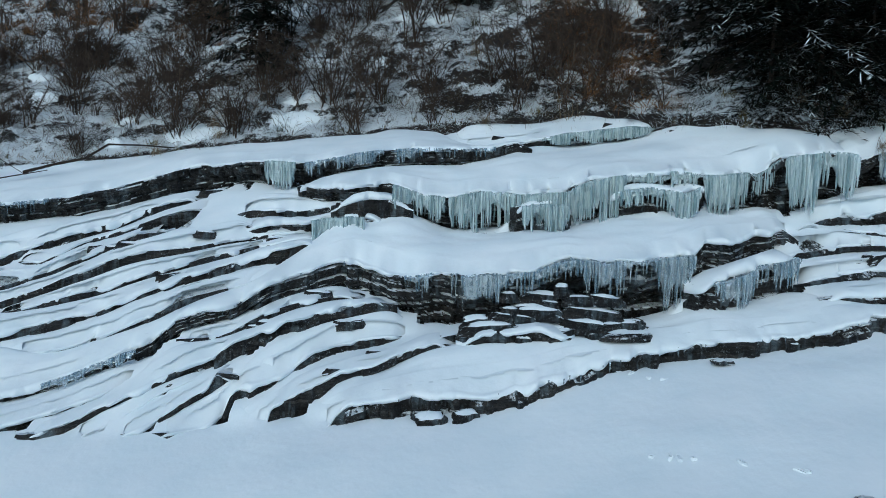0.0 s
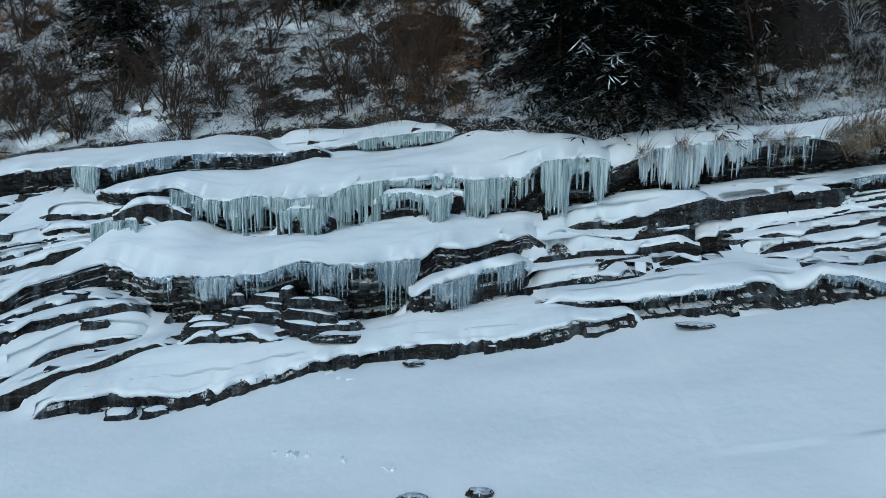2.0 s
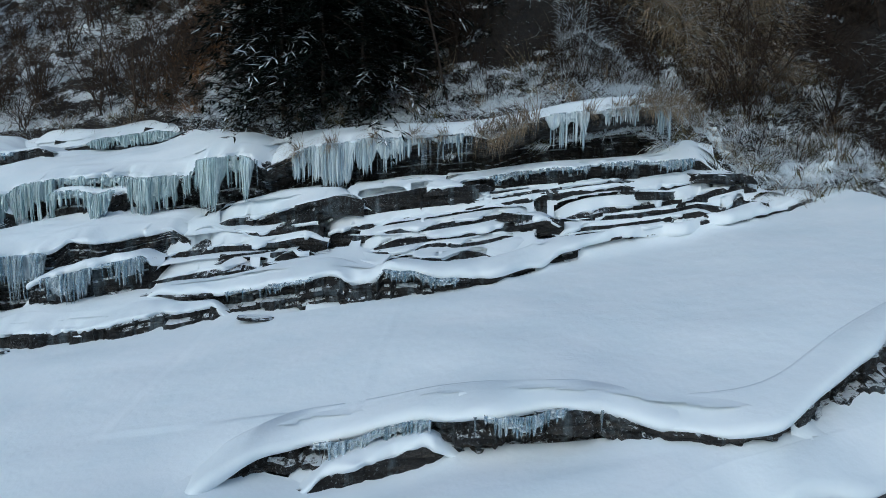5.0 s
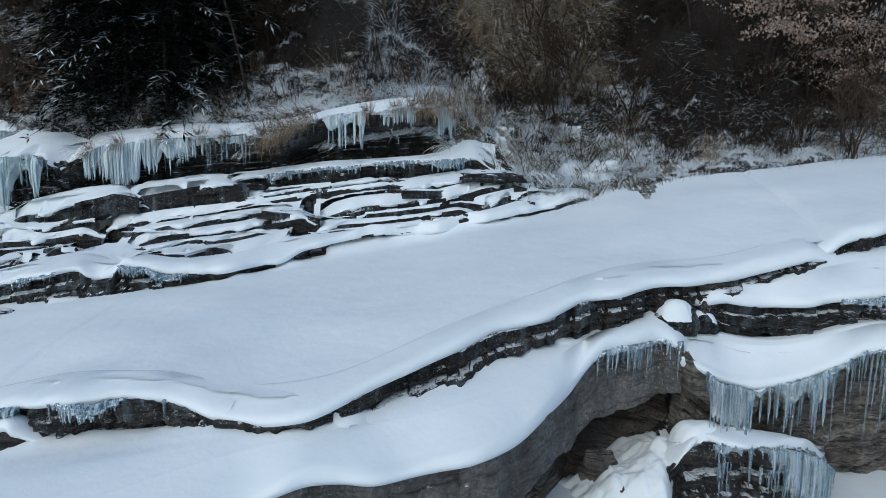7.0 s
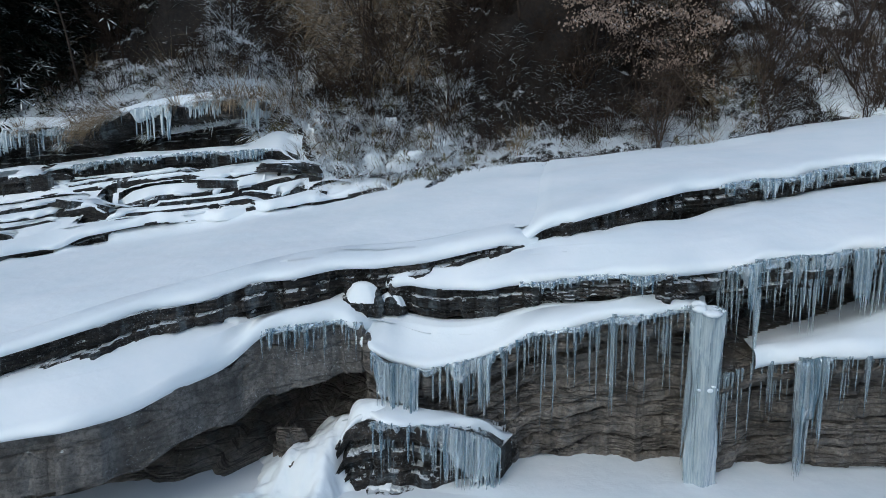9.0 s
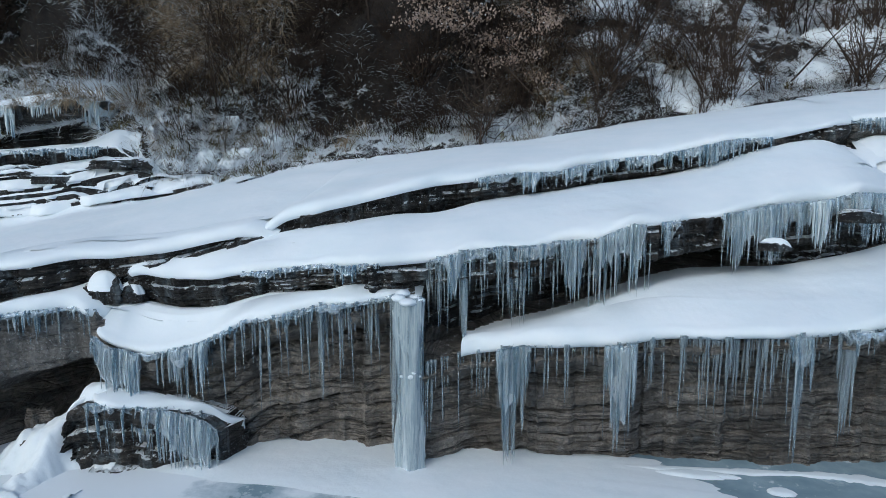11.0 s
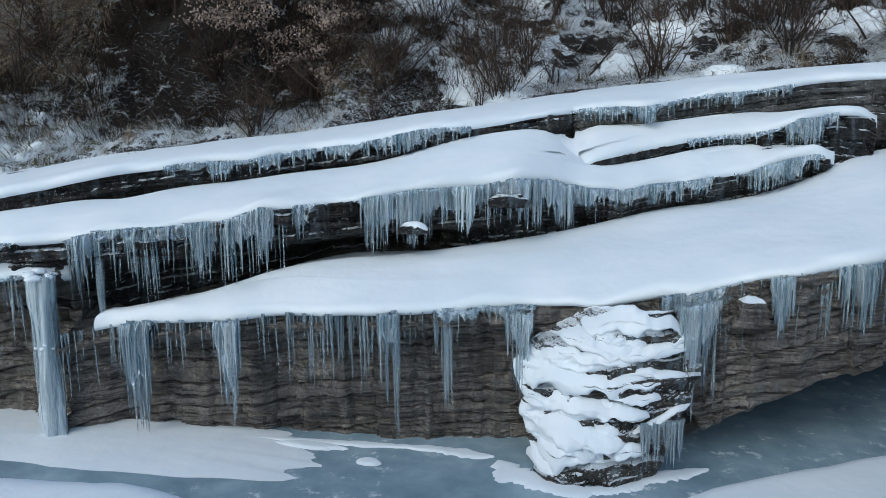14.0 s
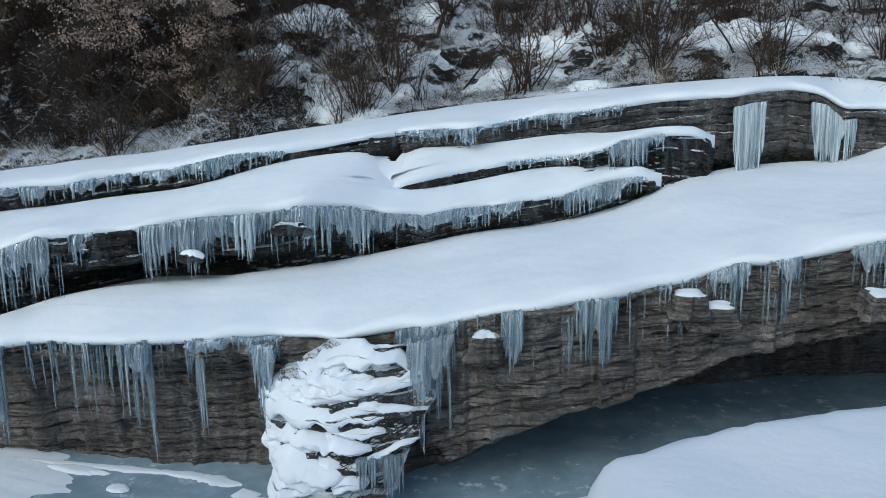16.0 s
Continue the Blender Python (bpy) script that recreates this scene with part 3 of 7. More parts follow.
lip("A", [
    (21.2, 8.5, 1.3, 1.42), (21.5, 8.6, 1.4, 1.52), (21.87, 8.69, 1.45, 1.57), (22.23, 8.74, 1.52, 1.64), (22.81, 8.81, 1.6, 1.72), 
    (23.5, 8.9, 1.6, 1.72), (24.18, 9.02, 1.68, 1.8), (24.92, 9.14, 1.71, 1.83), (25.58, 9.23, 1.76, 1.88), (26.03, 9.34, 1.74, 1.86), 
    (26.68, 9.52, 1.79, 1.91), (27.46, 9.7, 1.81, 1.93), (28.12, 9.85, 1.87, 1.99), (29.04, 9.95, 2.01, 2.13), 
    (29.92, 10.14, 2.18, 2.3), (31.74, 11.05, 2.41, 2.53), (32.13, 11.3, 2.48, 2.6), (32.52, 11.49, 2.64, 2.76), 
    (33.19, 11.81, 2.66, 2.78), (33.87, 12.14, 2.77, 2.89), (34.28, 12.2, 2.88, 3), (40, 14.5, 3.2, 3.32),
], (0.3, 0.3))



def along(name, x, col):
    p = LEDGES[name]
    return np.interp(x, p[:, 0], p[:, col], left=np.nan, right=np.nan)


def between(name, low, high, u, x0, x1, drop=0.07):
    """A thin extra bed, part of the way from one lip to the foot of the next."""
    pts = []
    for k in range(14):
        x = np.array([x0 + (x1 - x0) * k / 13])
        y0, z0, y1, z1, d1 = along(low, x, 1), along(low, x, 2), along(high, x, 1), along(high, x, 2), along(high, x, 3)
        v = u + 0.16 * float(vn(k * 0.45, u * 7, 19))
        fade = min(1, 4 * k / 13, 4 * (13 - k) / 13)
        pts.append((float(x[0]), float((y0 + v * (y1 - y0))[0]), float((z0 + v * np.maximum(z1 - d1 - z0, 0))[0]) + 0.05, 0.015 + drop * fade * (1 + 0.4 * float(vn(k * 0.9, u * 5, 23)))))
    lip(name, pts)
    BEDS.append((name, low))


BEDS = []
for k, args in enumerate((("L", "mG", 0.45, 8.8, 11.2), ("L", "mG", 0.72, 9.1, 11.0), ("mG", "mF", 0.5, 8.8, 11.2), ("L", "mI", 0.5, 12.0, 14.3), ("mI", "mH", 0.5, 12.1, 14.3), ("mF", "mE", 0.33, 10.4, 12.9), ("mF", "mE", 0.66, 10.3, 12.6),
                          ("mB", "mC", 0.5, 6.5, 8.2), ("L", "mB", 0.6, 7.6, 8.4), ("mH", "mE", 0.5, 12.3, 14.2), ("L", "mH", 0.4, 14.4, 15.1), ("W3", "W2", 0.5, -7, -2.2), ("W2", "W1", 0.4, -8, -4.5), ("W2", "W1", 0.72, -7.5, -4.6), ("R", "W3", 0.5, -6.5, -3), ("QD", "R", 0.5, -3.6, -1.4))):
    between("bed%d" % k, *args)

# how far the faces are hollowed out: x, depth below the lip at which it starts, how far it goes in
UNDER = {
    "R": [(-7, 1, 0), (-1.5, 0.3, 0.15), (0, 0.3, 0.35), (3, 0.3, 0.35), (5, 0.3, 0.1)],
    "U": [(-13, 0.12, 0.15), (2, 0.1, 0.12)],
    "T": [(-4, 0.1, 0.1), (0, 0.1, 0.1)],
    "V": [(-3, 0.1, 0.15), (7, 0.1, 0.3)],
    "N": [(6, 0.15, 0.4), (7.4, 0.15, 0.5), (9, 0.12, 0.4), (11, 0.2, 0.8), (13.6, 0.2, 0.9), (15, 0.2, 0.6)],
    "C": [(19, 0.1, 0.1), (26, 0.1, 0.15)],
    "CR": [(27, 0.1, 0.1), (31, 0.4, 0.1), (32, 1.0, 0.6), (35, 1.0, 0.6)],
    "G": [(8, 0.5, 0), (12, 0.5, 0), (13, 0.6, 2.0), (15, 0.66, 2.4), (15.7, 0.62, 2.4), (16.2, 0.82, 2.0), (16.7, 0.75, 1.4), (17.2, 0.6, 0.8)],
    "H": [(17, 0.3, 0.2), (18.5, 0.2, 0.35), (19.5, 0.22, 0.55), (21.2, 0.22, 0.5)],
    "B": [(17, 0.1, 0.05), (21, 0.2, 0.2), (21.6, 0.3, 1.2), (23.4, 0.42, 2.0), (25, 0.42, 2.0), (26, 0.5, 0.6), (28, 0.2, 0.3), (32, 0.1, 0.3)],
    "A": [(21, 0.12, 0.1), (22, 0.15, 0.35), (26, 0.15, 0.3), (28.5, 0.3, 0.1), (29.3, 1.75, 0.8), (30.5, 1.4, 2.8), (33, 1.15, 3.2), (40, 1.15, 3.2)],
}
# stretches of one and the same lip line
LINES = ({"J", "F", "C", "CR"}, {"Z", "G"})

# the foot of the wooded slope behind: x, y, z
FOOT = np.array([(-60, 16, 2.6), (-14, 16, 2.9), (-9, 15.6, 3.3), (-5, 15.2, 3.75), (-1, 14.9, 4.15), (3, 14.8, 4.5), (5, 13.2, 4.35), (6.5, 12.4, 4.2),
    (8, 12.3, 4.3), (10.8, 12.6, 4.5), (13.5, 13.1, 4.95), (14.5, 12.7, 4.1), (15.1, 12.2, 3.4), (16.2, 12.4, 3.27), (17.2, 12.7, 3.4), (19.5, 13.1, 3.64),
    (22.3, 13.8, 3.9), (24, 15, 4.27), (26.2, 15.5, 4.5), (28, 16.8, 4.85), (31, 17, 5.05), (34, 17.2, 5.2), (37, 17.3, 4.9), (70, 18, 5)])


def hollow(name, x):
    if name not in UNDER:
        return np.zeros_like(x), np.zeros_like(x)
    a = np.array(UNDER[name], float)
    return np.interp(x, a[:, 0], a[:, 1]), np.interp(x, a[:, 0], a[:, 2])


def behind(name, x):
    """Where the bench behind a lip ends: the foot of the next ledge up the bank, or of the slope, and how far it runs in under that."""
    p = LEDGES[name]
    total, weights = 0, 0
    wide = 0.8 if name in ("Z", "R", "V", "U", "L") else 0.4
    for o in np.linspace(-1, 1, 41 if wide > 0.5 else 25):
        w = math.exp(-4 * o * o)
        total, weights = total + w * behind_at(name, np.clip(x + wide * o, p[0, 0] + 1e-6, p[-1, 0] - 1e-6)), weights + w
    return total / weights


def behind_at(name, x):
    y0, z0 = along(name, x, 1), along(name, x, 2)
    yb, zb = np.interp(x, FOOT[:, 0], FOOT[:, 1]) + 0.3, np.interp(x, FOOT[:, 0], FOOT[:, 2]) + 0.1
    ub = np.zeros_like(x)
    for other in LEDGES:
        if other != name and not any(name in line and other in line for line in LINES):
            y, z, d = along(other, x, 1), along(other, x, 2), along(other, x, 3)
            nearer = (~np.isnan(y)) & (y > y0 + 0.03) & (y < yb)
            yb, zb, ub = np.where(nearer, y, yb), np.where(nearer, z - d, zb), np.where(nearer, hollow(other, x)[1], ub)
    zb = np.minimum(np.maximum(zb, z0), z0 + 0.8 * (yb - y0) + 0.03)
    return np.stack([yb, zb, ub])


def face_offset(x, depth, seed, rough=1.0):
    """How far the beds of a rock face stand back or out, by the place along it and the depth below the lip."""
    warp = 0.5 * vn(x * 0.35, depth * 2.0, seed + 11) + 0.25 * vn(x * 1.3, depth * 3.0, seed + 13) + 0.8 * vn(depth * 3.1, x * 0.06, seed + 12)
    bed = depth * (8.5 if rough >= 1 else 5.0) + warp + (0.09 * x if rough < 1 else 0)
    i = np.floor(bed)
    stand = lattice(i, i * 0, seed) - 0.5 + 0.5 * vn(x * 0.6 + 7 * i, i * 1.3, seed + 1)
    block = lattice(np.floor(x * 1.1 + 5 * lattice(i, i * 0, seed + 4)), i, seed + 2) - 0.5
    joint = sstep(0.05 - np.abs(vn(x * 1.5 + 3.3 * i, i * 1.7, seed + 9)), 0, 0.05)
    slot = sstep(0.13 - np.abs(bed - np.round(bed)), 0, 0.1)
    thin = sstep(0.2 - np.abs(3 * bed - np.round(3 * bed)), 0, 0.2) * sstep(vn(x * 0.7 + 3.1 * i, i * 2.3, seed + 15), -0.1, 0.3)
    return rough * (0.12 * stand + 0.06 * block + 0.08 * fbm(x * 4, depth * 10, seed + 3, 5) + 0.05 * joint + (0.05 if rough >= 1 else 0.08) * slot + 0.03 * thin)


def bench(key, x):
    """The lip line and the end of its bench, with the wear of the edge."""
    seed = sum(ord(c) * (k + 3) for k, c in enumerate(key)) * 7
    y0, z0, d = (along(key, x, k) for k in (1, 2, 3))
    y0 = y0 + (0.08 * fbm(x * 1.4, 0.5, seed) + 0.05 * vn(x * 4.3, 3.5, seed + 1) + 0.025 * vn(x * 11, 7.5, seed + 1)) * np.minimum(1, d * 6)
    ys, zs = along(key, x, 1) + 0.08 * fbm(x * 1.4, 0.5, seed) * np.minimum(1, d * 6), z0
    notch = lattice(np.floor(x * 2.7 + 0.9 * vn(x * 0.8, 1.5, seed + 2)), np.floor(x * 0), seed + 50) - 0.5 + 0.5 * (lattice(np.floor(x * 7.1), np.floor(x * 0), seed + 51) - 0.5)
    y0 = y0 + 0.11 * notch * np.minimum(1, d * 5)
    z0 = z0 + 0.02 * vn(x * 2.2, 9.5, seed) + 0.02 * notch * np.minimum(1, d * 5)
    yb, zb, ub = behind(key, x)
    return seed, y0, z0, d, np.maximum(yb, y0 + 0.05), zb, ub, np.minimum(ys, yb - 0.02), zs


def lying_snow(x, y, y0, z0, d, yb, zb, snow):
    """The snow's surface on a bench, from its lip to the foot of the next face."""
    q = np.clip((y - y0) / (yb - y0), 0, 1)
    th = 0.8 * snow * (0.5 + 0.5 * sstep(d, 0, 0.1))
    wide = np.minimum(1, yb - y0)
    lumps = (0.06 * fbm(x * 0.8, y * 1.2, 77) + 0.02 * fbm(x * 3, y * 4, 78)) * wide
    lumps = lumps + (1 - sstep(x, 8, 16)) * wide * (0.06 * fbm(x * 1.9, y * 2.4, 79) + 0.05 * sstep(vn(x * 2.6, y * 3.4, 80), 0.3, 0.8))
    return z0 + (zb - z0) * q + th * (1 - q) + 0.05 * np.sin(np.pi * q) * wide + lumps


def eased(a, sigma, step):
    """The columns of an array, evened out along x."""
    k = int(3 * sigma / step) + 1
    w = np.exp(-0.5 * (np.arange(-k, k + 1) * step / sigma) ** 2)
    w = w / w.sum()
    pad = np.pad(a, [(k, k), (0, 0)], "edge")
    return sum(w[i] * pad[i:i + len(a)] for i in range(2 * k + 1))


def ledge(key, label, snow=0.13, overhang=0.06, rough=1.0, wall=None, patchy=0.0, parent=None, step=0.03, ragged=0.09, drape=0.0, soft=0.02, fine=1.15):
    """soft: how far the snow's edge is evened out along the lip, in metres; fine: how much small raggedness it has."""
    p = LEDGES[key]
    x = np.arange(p[0, 0], p[-1, 0] + step, step)
    x = np.clip(x, p[0, 0] + 1e-6, p[-1, 0] - 1e-6)
    seed, y0, z0, d, yb, zb, ub, ys, zs = bench(key, x)
    ends = sstep(np.minimum(x - x[0] + (9 if key in ("F", "CR") else 0), x[-1] - x + (9 if key in ("J", "C") else 0)), 0, 0.4)
    owner = parent or thing("rock_ledge", label, "rock ledge", "stepped rock ledges of the bank", (float(x.mean()), float(y0.mean()), 0))
    inv = Matrix.Translation(owner.location).inverted()
    # rock: the bare top under the snow, then the face down to below the bench in front
    rows = int(np.clip(np.nanmax(d) / 0.02, 8, 130))
    s = np.linspace(0, 1, rows) ** 0.9
    depth = s[None, :] * (d[:, None] + 0.25)
    st, am = hollow(key, x)
    u = am[:, None] * sstep(depth, st[:, None], st[:, None] + (0.07 if key == "G" else 0.3))
    if key == "G":
        u = u * (1 - 0.62 * sstep(depth, st[:, None] + 0.25, st[:, None] + 0.95))
    off = face_offset(x[:, None], depth, seed, rough) * np.clip(d * 3.5, 0.15, 1)[:, None]
    blocky = lattice(np.floor(x * 2.1 + 0.8 * vn(x * 0.9, 2.5, seed)), np.floor(x * 0), seed + 40) - 0.5 + 0.7 * (lattice(np.floor(x * 5.3), np.floor(x * 0), seed + 41) - 0.5)
    off = off + (0.1 * rough * np.clip(d * 5, 0, 1) * np.clip(1.4 - d, 0.2, 1) * blocky)[:, None]
    off[:, 0] += 0.04
    fy = y0[:, None] + off + u
    fz = z0[:, None] - depth
    tx = np.repeat(x[:, None], 2, 1)
    ty = np.stack([yb + 0.05 + ub, np.minimum(y0 + 0.15, yb + 0.02)], 1)
    tz = np.stack([zb - 0.06, z0 - 0.015], 1)
    X, Y, Z = np.hstack([tx, np.repeat(x[:, None], rows, 1)]), np.hstack([ty, fy]), np.hstack([tz, fz])
    rock = sheet("rock", X, Y, Z, wall or ROCK, owner)
    rock.data.polygons.foreach_set("use_smooth", [False] * len(rock.data.polygons))
    rock.matrix_parent_inverse = inv
    if key == "G":
        # the brown boulders inside the hollow under the slab
        rock.data.materials.append(ROCK_TAN)
        inner = (depth > st[:, None] + 0.03) & (am[:, None] > 0.5)
        slot = np.zeros((len(x) - 1, rows + 1), int)
        slot[:, 2:] = inner[:-1, :-1]
        rock.data.polygons.foreach_set("material_index", slot.reshape(-1).tolist())
    # snow: tucked under its lip, rounded, and back over the bench until it runs into the snow field
    fade = sstep(d, 0.0, 0.1)
    over = overhang * (0.3 + 0.7 * fade) + fade * ragged * (1.3 * fbm(x * 2.2, 1.5, seed + 6) + fine * (0.9 * vn(x * 5.5, 4.5, seed + 6) + 0.5 * fine * vn(x * 13, 6.5, seed + 6)))
    over = over - patchy * sstep(fbm(x * 1.7, 33.5, seed + 8), 0.02, 0.25) * 1.5
    th0 = snow * (0.5 + 0.5 * fade)
    th = np.maximum(th0 * (0.95 + 0.7 * fbm(x * 1.3, 21.5, seed + 4) + (0.15 + 0.4 * fine) * vn(x * 5, 2.5, seed + 5)), 0.02)
    front = np.minimum(np.minimum(y0 - over, ys + 0.1 + patchy), yb - 0.06)
    room = np.maximum(yb - front, 0.06)
    whole = key in WHOLE
    reach = room + 0.12 if whole else np.minimum(room, np.maximum(0.6, am + 0.45) + 0.2 * vn(x * 0.8, 5.5, seed + 7)) + 0.04
    prof = [(0.2, -0.03), (0.06, -0.03), (0.0, 0.08), (0.0, 0.3), (0.05, 0.55), (0.15, 0.75), (0.3, 0.9), (0.55, 1.0)]
    cy, cz = [], []
    fall = drape * sstep(fbm(x * 1.25, 50.5, seed + 60) + 0.25 * vn(x * 4.5, 51.5, seed + 61), 0.08, 0.3) * sstep(0.36 - d, 0, 0.14) * ends * (0.75 + 0.35 * vn(x * 8, 52.5, seed + 62))
    apron = {-0.03: (0.12, 1.0), 0.08: (0.08, 0.6), 0.3: (0.04, 0.2)}
    for a, h in prof:
        yy = front + np.minimum(a * (0.22 + 1.6 * snow), room * a)
        if h in apron:
            cy.append(yy - fall * apron[h][0] - fall * 0.3 * d * apron[h][1])
            cz.append(z0 + (th * h if h > 0 else h) - fall * (d + 0.04) * apron[h][1])
            continue
        if a > 0.4:
            even = np.minimum(ys, yb - 0.06) - 0.5 * overhang
            yy = np.maximum(even + np.minimum(a * (0.22 + 1.6 * snow) + 0.16, np.maximum(yb - even, 0.06) * 0.75), cy[-1] + 0.01)
        lie = lying_snow(x, yy, ys, zs, d, yb, zb, snow)
        cy.append(yy)
        cz.append(np.maximum(zs + th0 * h if a > 0.4 else z0 + th * h, lie + 0.012) if a > 0.4 else z0 + (th * h if h > 0 else h))
    last_y = cy[-1]
    end_y = np.maximum((np.minimum(ys, yb) - overhang if not whole else front) + reach, last_y + 0.03)
    for q in np.linspace(0, 1, 19)[1:] if whole else (0.15, 0.3, 0.5, 0.7, 0.85, 1.0):
        yy = last_y + (end_y - last_y) * q
        lie = lying_snow(x, yy, ys, zs, d, yb, zb, snow)
        cy.append(yy)
        s = sstep(q, 0, np.minimum(0.77, 0.5 / (end_y - last_y + 0.01))) if whole else sstep(q * 1.3)
        own = (zs + th0) * (1 - s) + lie * s
        cz.append(np.maximum(own, lie + 0.008) - (0 if whole else 0.09 * sstep(q, 0.45, 1.0)))
    SX = np.repeat(x[:, None], len(cy), 1)
    SY, SZ = np.stack(cy, 1), np.stack(cz, 1)
    top = max(0.16, 2.6 * soft)
    for cols, sigma in ((slice(0, 6), soft), (slice(6, 8), 0.5 * (soft + top)), (slice(8, None), top)):
        SY[:, cols], SZ[:, cols] = eased(SY[:, cols], sigma, step), eased(SZ[:, cols], sigma, step)
    SZ[:, 2:7] += fine * (0.02 * fbm(SX[:, 2:7] * 4, np.arange(5)[None, :] * 0.7, seed + 31))
    SZ = SZ - (0.1 * (1 - ends))[:, None]
    on = x >= SNOW_FROM.get(key, -99)
    cap = sheet("snow_cap", SX[on], SY[on], SZ[on], SNOW, owner, "smooth thick fresh snow")
    cap.matrix_parent_inverse = inv
    OWNERS[key] = (owner, inv, x, y0, z0, d, snow)
    return owner


OWNERS = {}
SNOW_FROM = {"A": 21.75}
WHOLE = ("A", "B", "D", "CR", "C", "N", "R", "V", "U", "Y", "P", "G", "H")
STONE = "dark layered rock ledge capped with thick snow"
THIN = "thin dark rock layer edged with snow"
for key in ("QA", "QB", "QC", "QD", "QE", "QF"):
    ledge(key, "thin tilted rock layer dipping under river snow", snow=0.05, overhang=0.0, ragged=0.1, drape=0.45, rough=1.4)
for key in ("W1", "W2", "W3", "T2"):
    ledge(key, THIN, snow=0.055, overhang=0.0, ragged=0.12, drape=0.45, rough=1.4)
for key in ("MC",):
    ledge(key, "small snow-covered rock shelf under icicles", snow=0.06, overhang=0.03, ragged=0.08)
for key in ("mA", "mB", "mC", "mD", "mF", "mG", "mH", "mI"):
    ledge(key, THIN, snow=0.045, overhang=0.0, ragged=0.13, patchy=0.28, drape=0.4, rough=1.5)
ledge("Z", "broad tilted rock slab buried under smooth river snow", snow=0.02)
ledge("P", "long low dark rock ledge capped with smooth snow", snow=0.075, overhang=0.0, ragged=0.1, drape=0.25, rough=1.3)
ledge("R", "dark rock ledge with icicles and deep snow", snow=0.075, overhang=0.02, ragged=0.1, drape=0.3, rough=1.3, patchy=0.05)
ledge("S", "small ice-covered rock step with snow on top", snow=0.12)
ledge("U", STONE, snow=0.06, overhang=0.02, ragged=0.11, drape=0.3, rough=1.3, patchy=0.05)
ledge("T", "rock ledge with short icicles and snow", snow=0.08, ragged=0.12)
ledge("V", "high rock step covered by a frozen waterfall", snow=0.08, ragged=0.15, patchy=0.08)
for key in ("VA", "VB", "VC"):
    ledge(key, "snow cushion on a frozen waterfall step", snow=0.1, overhang=0.03)
ledge("Y", "upper rock ledge glazed with thin ice", snow=0.07, patchy=0.05)
ledge("L", "low dark rock ledge with thick snow cushions", snow=0.12, ragged=0.12, drape=0.3, rough=1.3, soft=0.07)
ledge("mE", "frosted rock shelf with patchy snow", snow=0.05, ragged=0.1, patchy=0.1)
ledge("N", "overhanging rock brow with grass, snow and icicles", snow=0.06, patchy=0.14, ragged=0.14, wall=ROCK_MID)
ledge("K", THIN, snow=0.1)
ledge("J", STONE, snow=0.12, soft=0.09, fine=0.4, ragged=0.12, patchy=0.05, rough=1.3, wall=ROCK_MID)
ledge("F", STONE, snow=0.15, soft=0.12, fine=0.3, ragged=0.1, drape=0.0, rough=1.5, wall=ROCK_MID)
ledge("C", STONE, snow=0.15, soft=0.1, fine=0.5, ragged=0.1, rough=1.4, wall=ROCK_MID)
ledge("CR", "high weathered rock wall capped with snow", snow=0.15, soft=0.12, fine=0.3, wall=ROCK_GREY)
ledge("G", "sloping grey rock slab over a hollow, snow on top", snow=0.18, soft=0.11, fine=0.45, ragged=0.12, wall=ROCK_GREY, rough=0.28)
ledge("H", "tall layered rock wall hung with icicles", snow=0.13, soft=0.12, fine=0.3, wall=ROCK_TAN, rough=0.8)
ledge("HC", "ice-covered boulder step with snow cushion", snow=0.1, soft=0.06, fine=0.8, ragged=0.12, patchy=0.1, wall=ROCK_MID)
ledge("B", "overhanging rock bench with deep snow and icicles", snow=0.17, soft=0.11, fine=0.5, ragged=0.12, wall=ROCK_MID, rough=1.2)
ledge("D", "rounded rock ledge under soft deep snow", snow=0.16, soft=0.13, fine=0.2)
ledge("A", "great layered sandstone wall under a smooth snow slab", snow=0.18, wall=ROCK_TAN, rough=0.75, ragged=0.11, soft=0.13, fine=0.35)

for key, low in BEDS:
    ledge(key, "", snow=0.035, overhang=0.0, ragged=0.11, patchy=0.25, drape=0.3, rough=1.5, parent=OWNERS[low][0])


def cushion_at(key, x, y, z, rx, ry, h, seed):
    """A rounded drift that joins two stretches of snow."""
    a, u = np.meshgrid(np.linspace(0, 2 * np.pi, 48), np.linspace(0, 1, 14), indexing="ij")
    e = 1 + 0.3 * fbm(np.cos(a) * 1.4, np.sin(a) * 1.4, seed)
    X, Y = x + rx * u * e * np.cos(a), y + ry * u * e * np.sin(a)
    ob = sheet("snow_cushion", X, Y, z - 0.25 + (h + 0.25 + 0.1 * fbm(X * 2, Y * 2, seed + 1)) * np.sqrt(np.clip(1 - u**2.2, 0, 1)), SNOW, OWNERS[key][0], "rounded drift of snow")
    ob.matrix_parent_inverse = OWNERS[key][1]


# ---- the snow field that lies over all benches, broken where the rock steps ----
def axis(*spans):
    return np.concatenate([np.arange(a, b, s) for a, b, s in spans] + [[spans[-1][1]]])


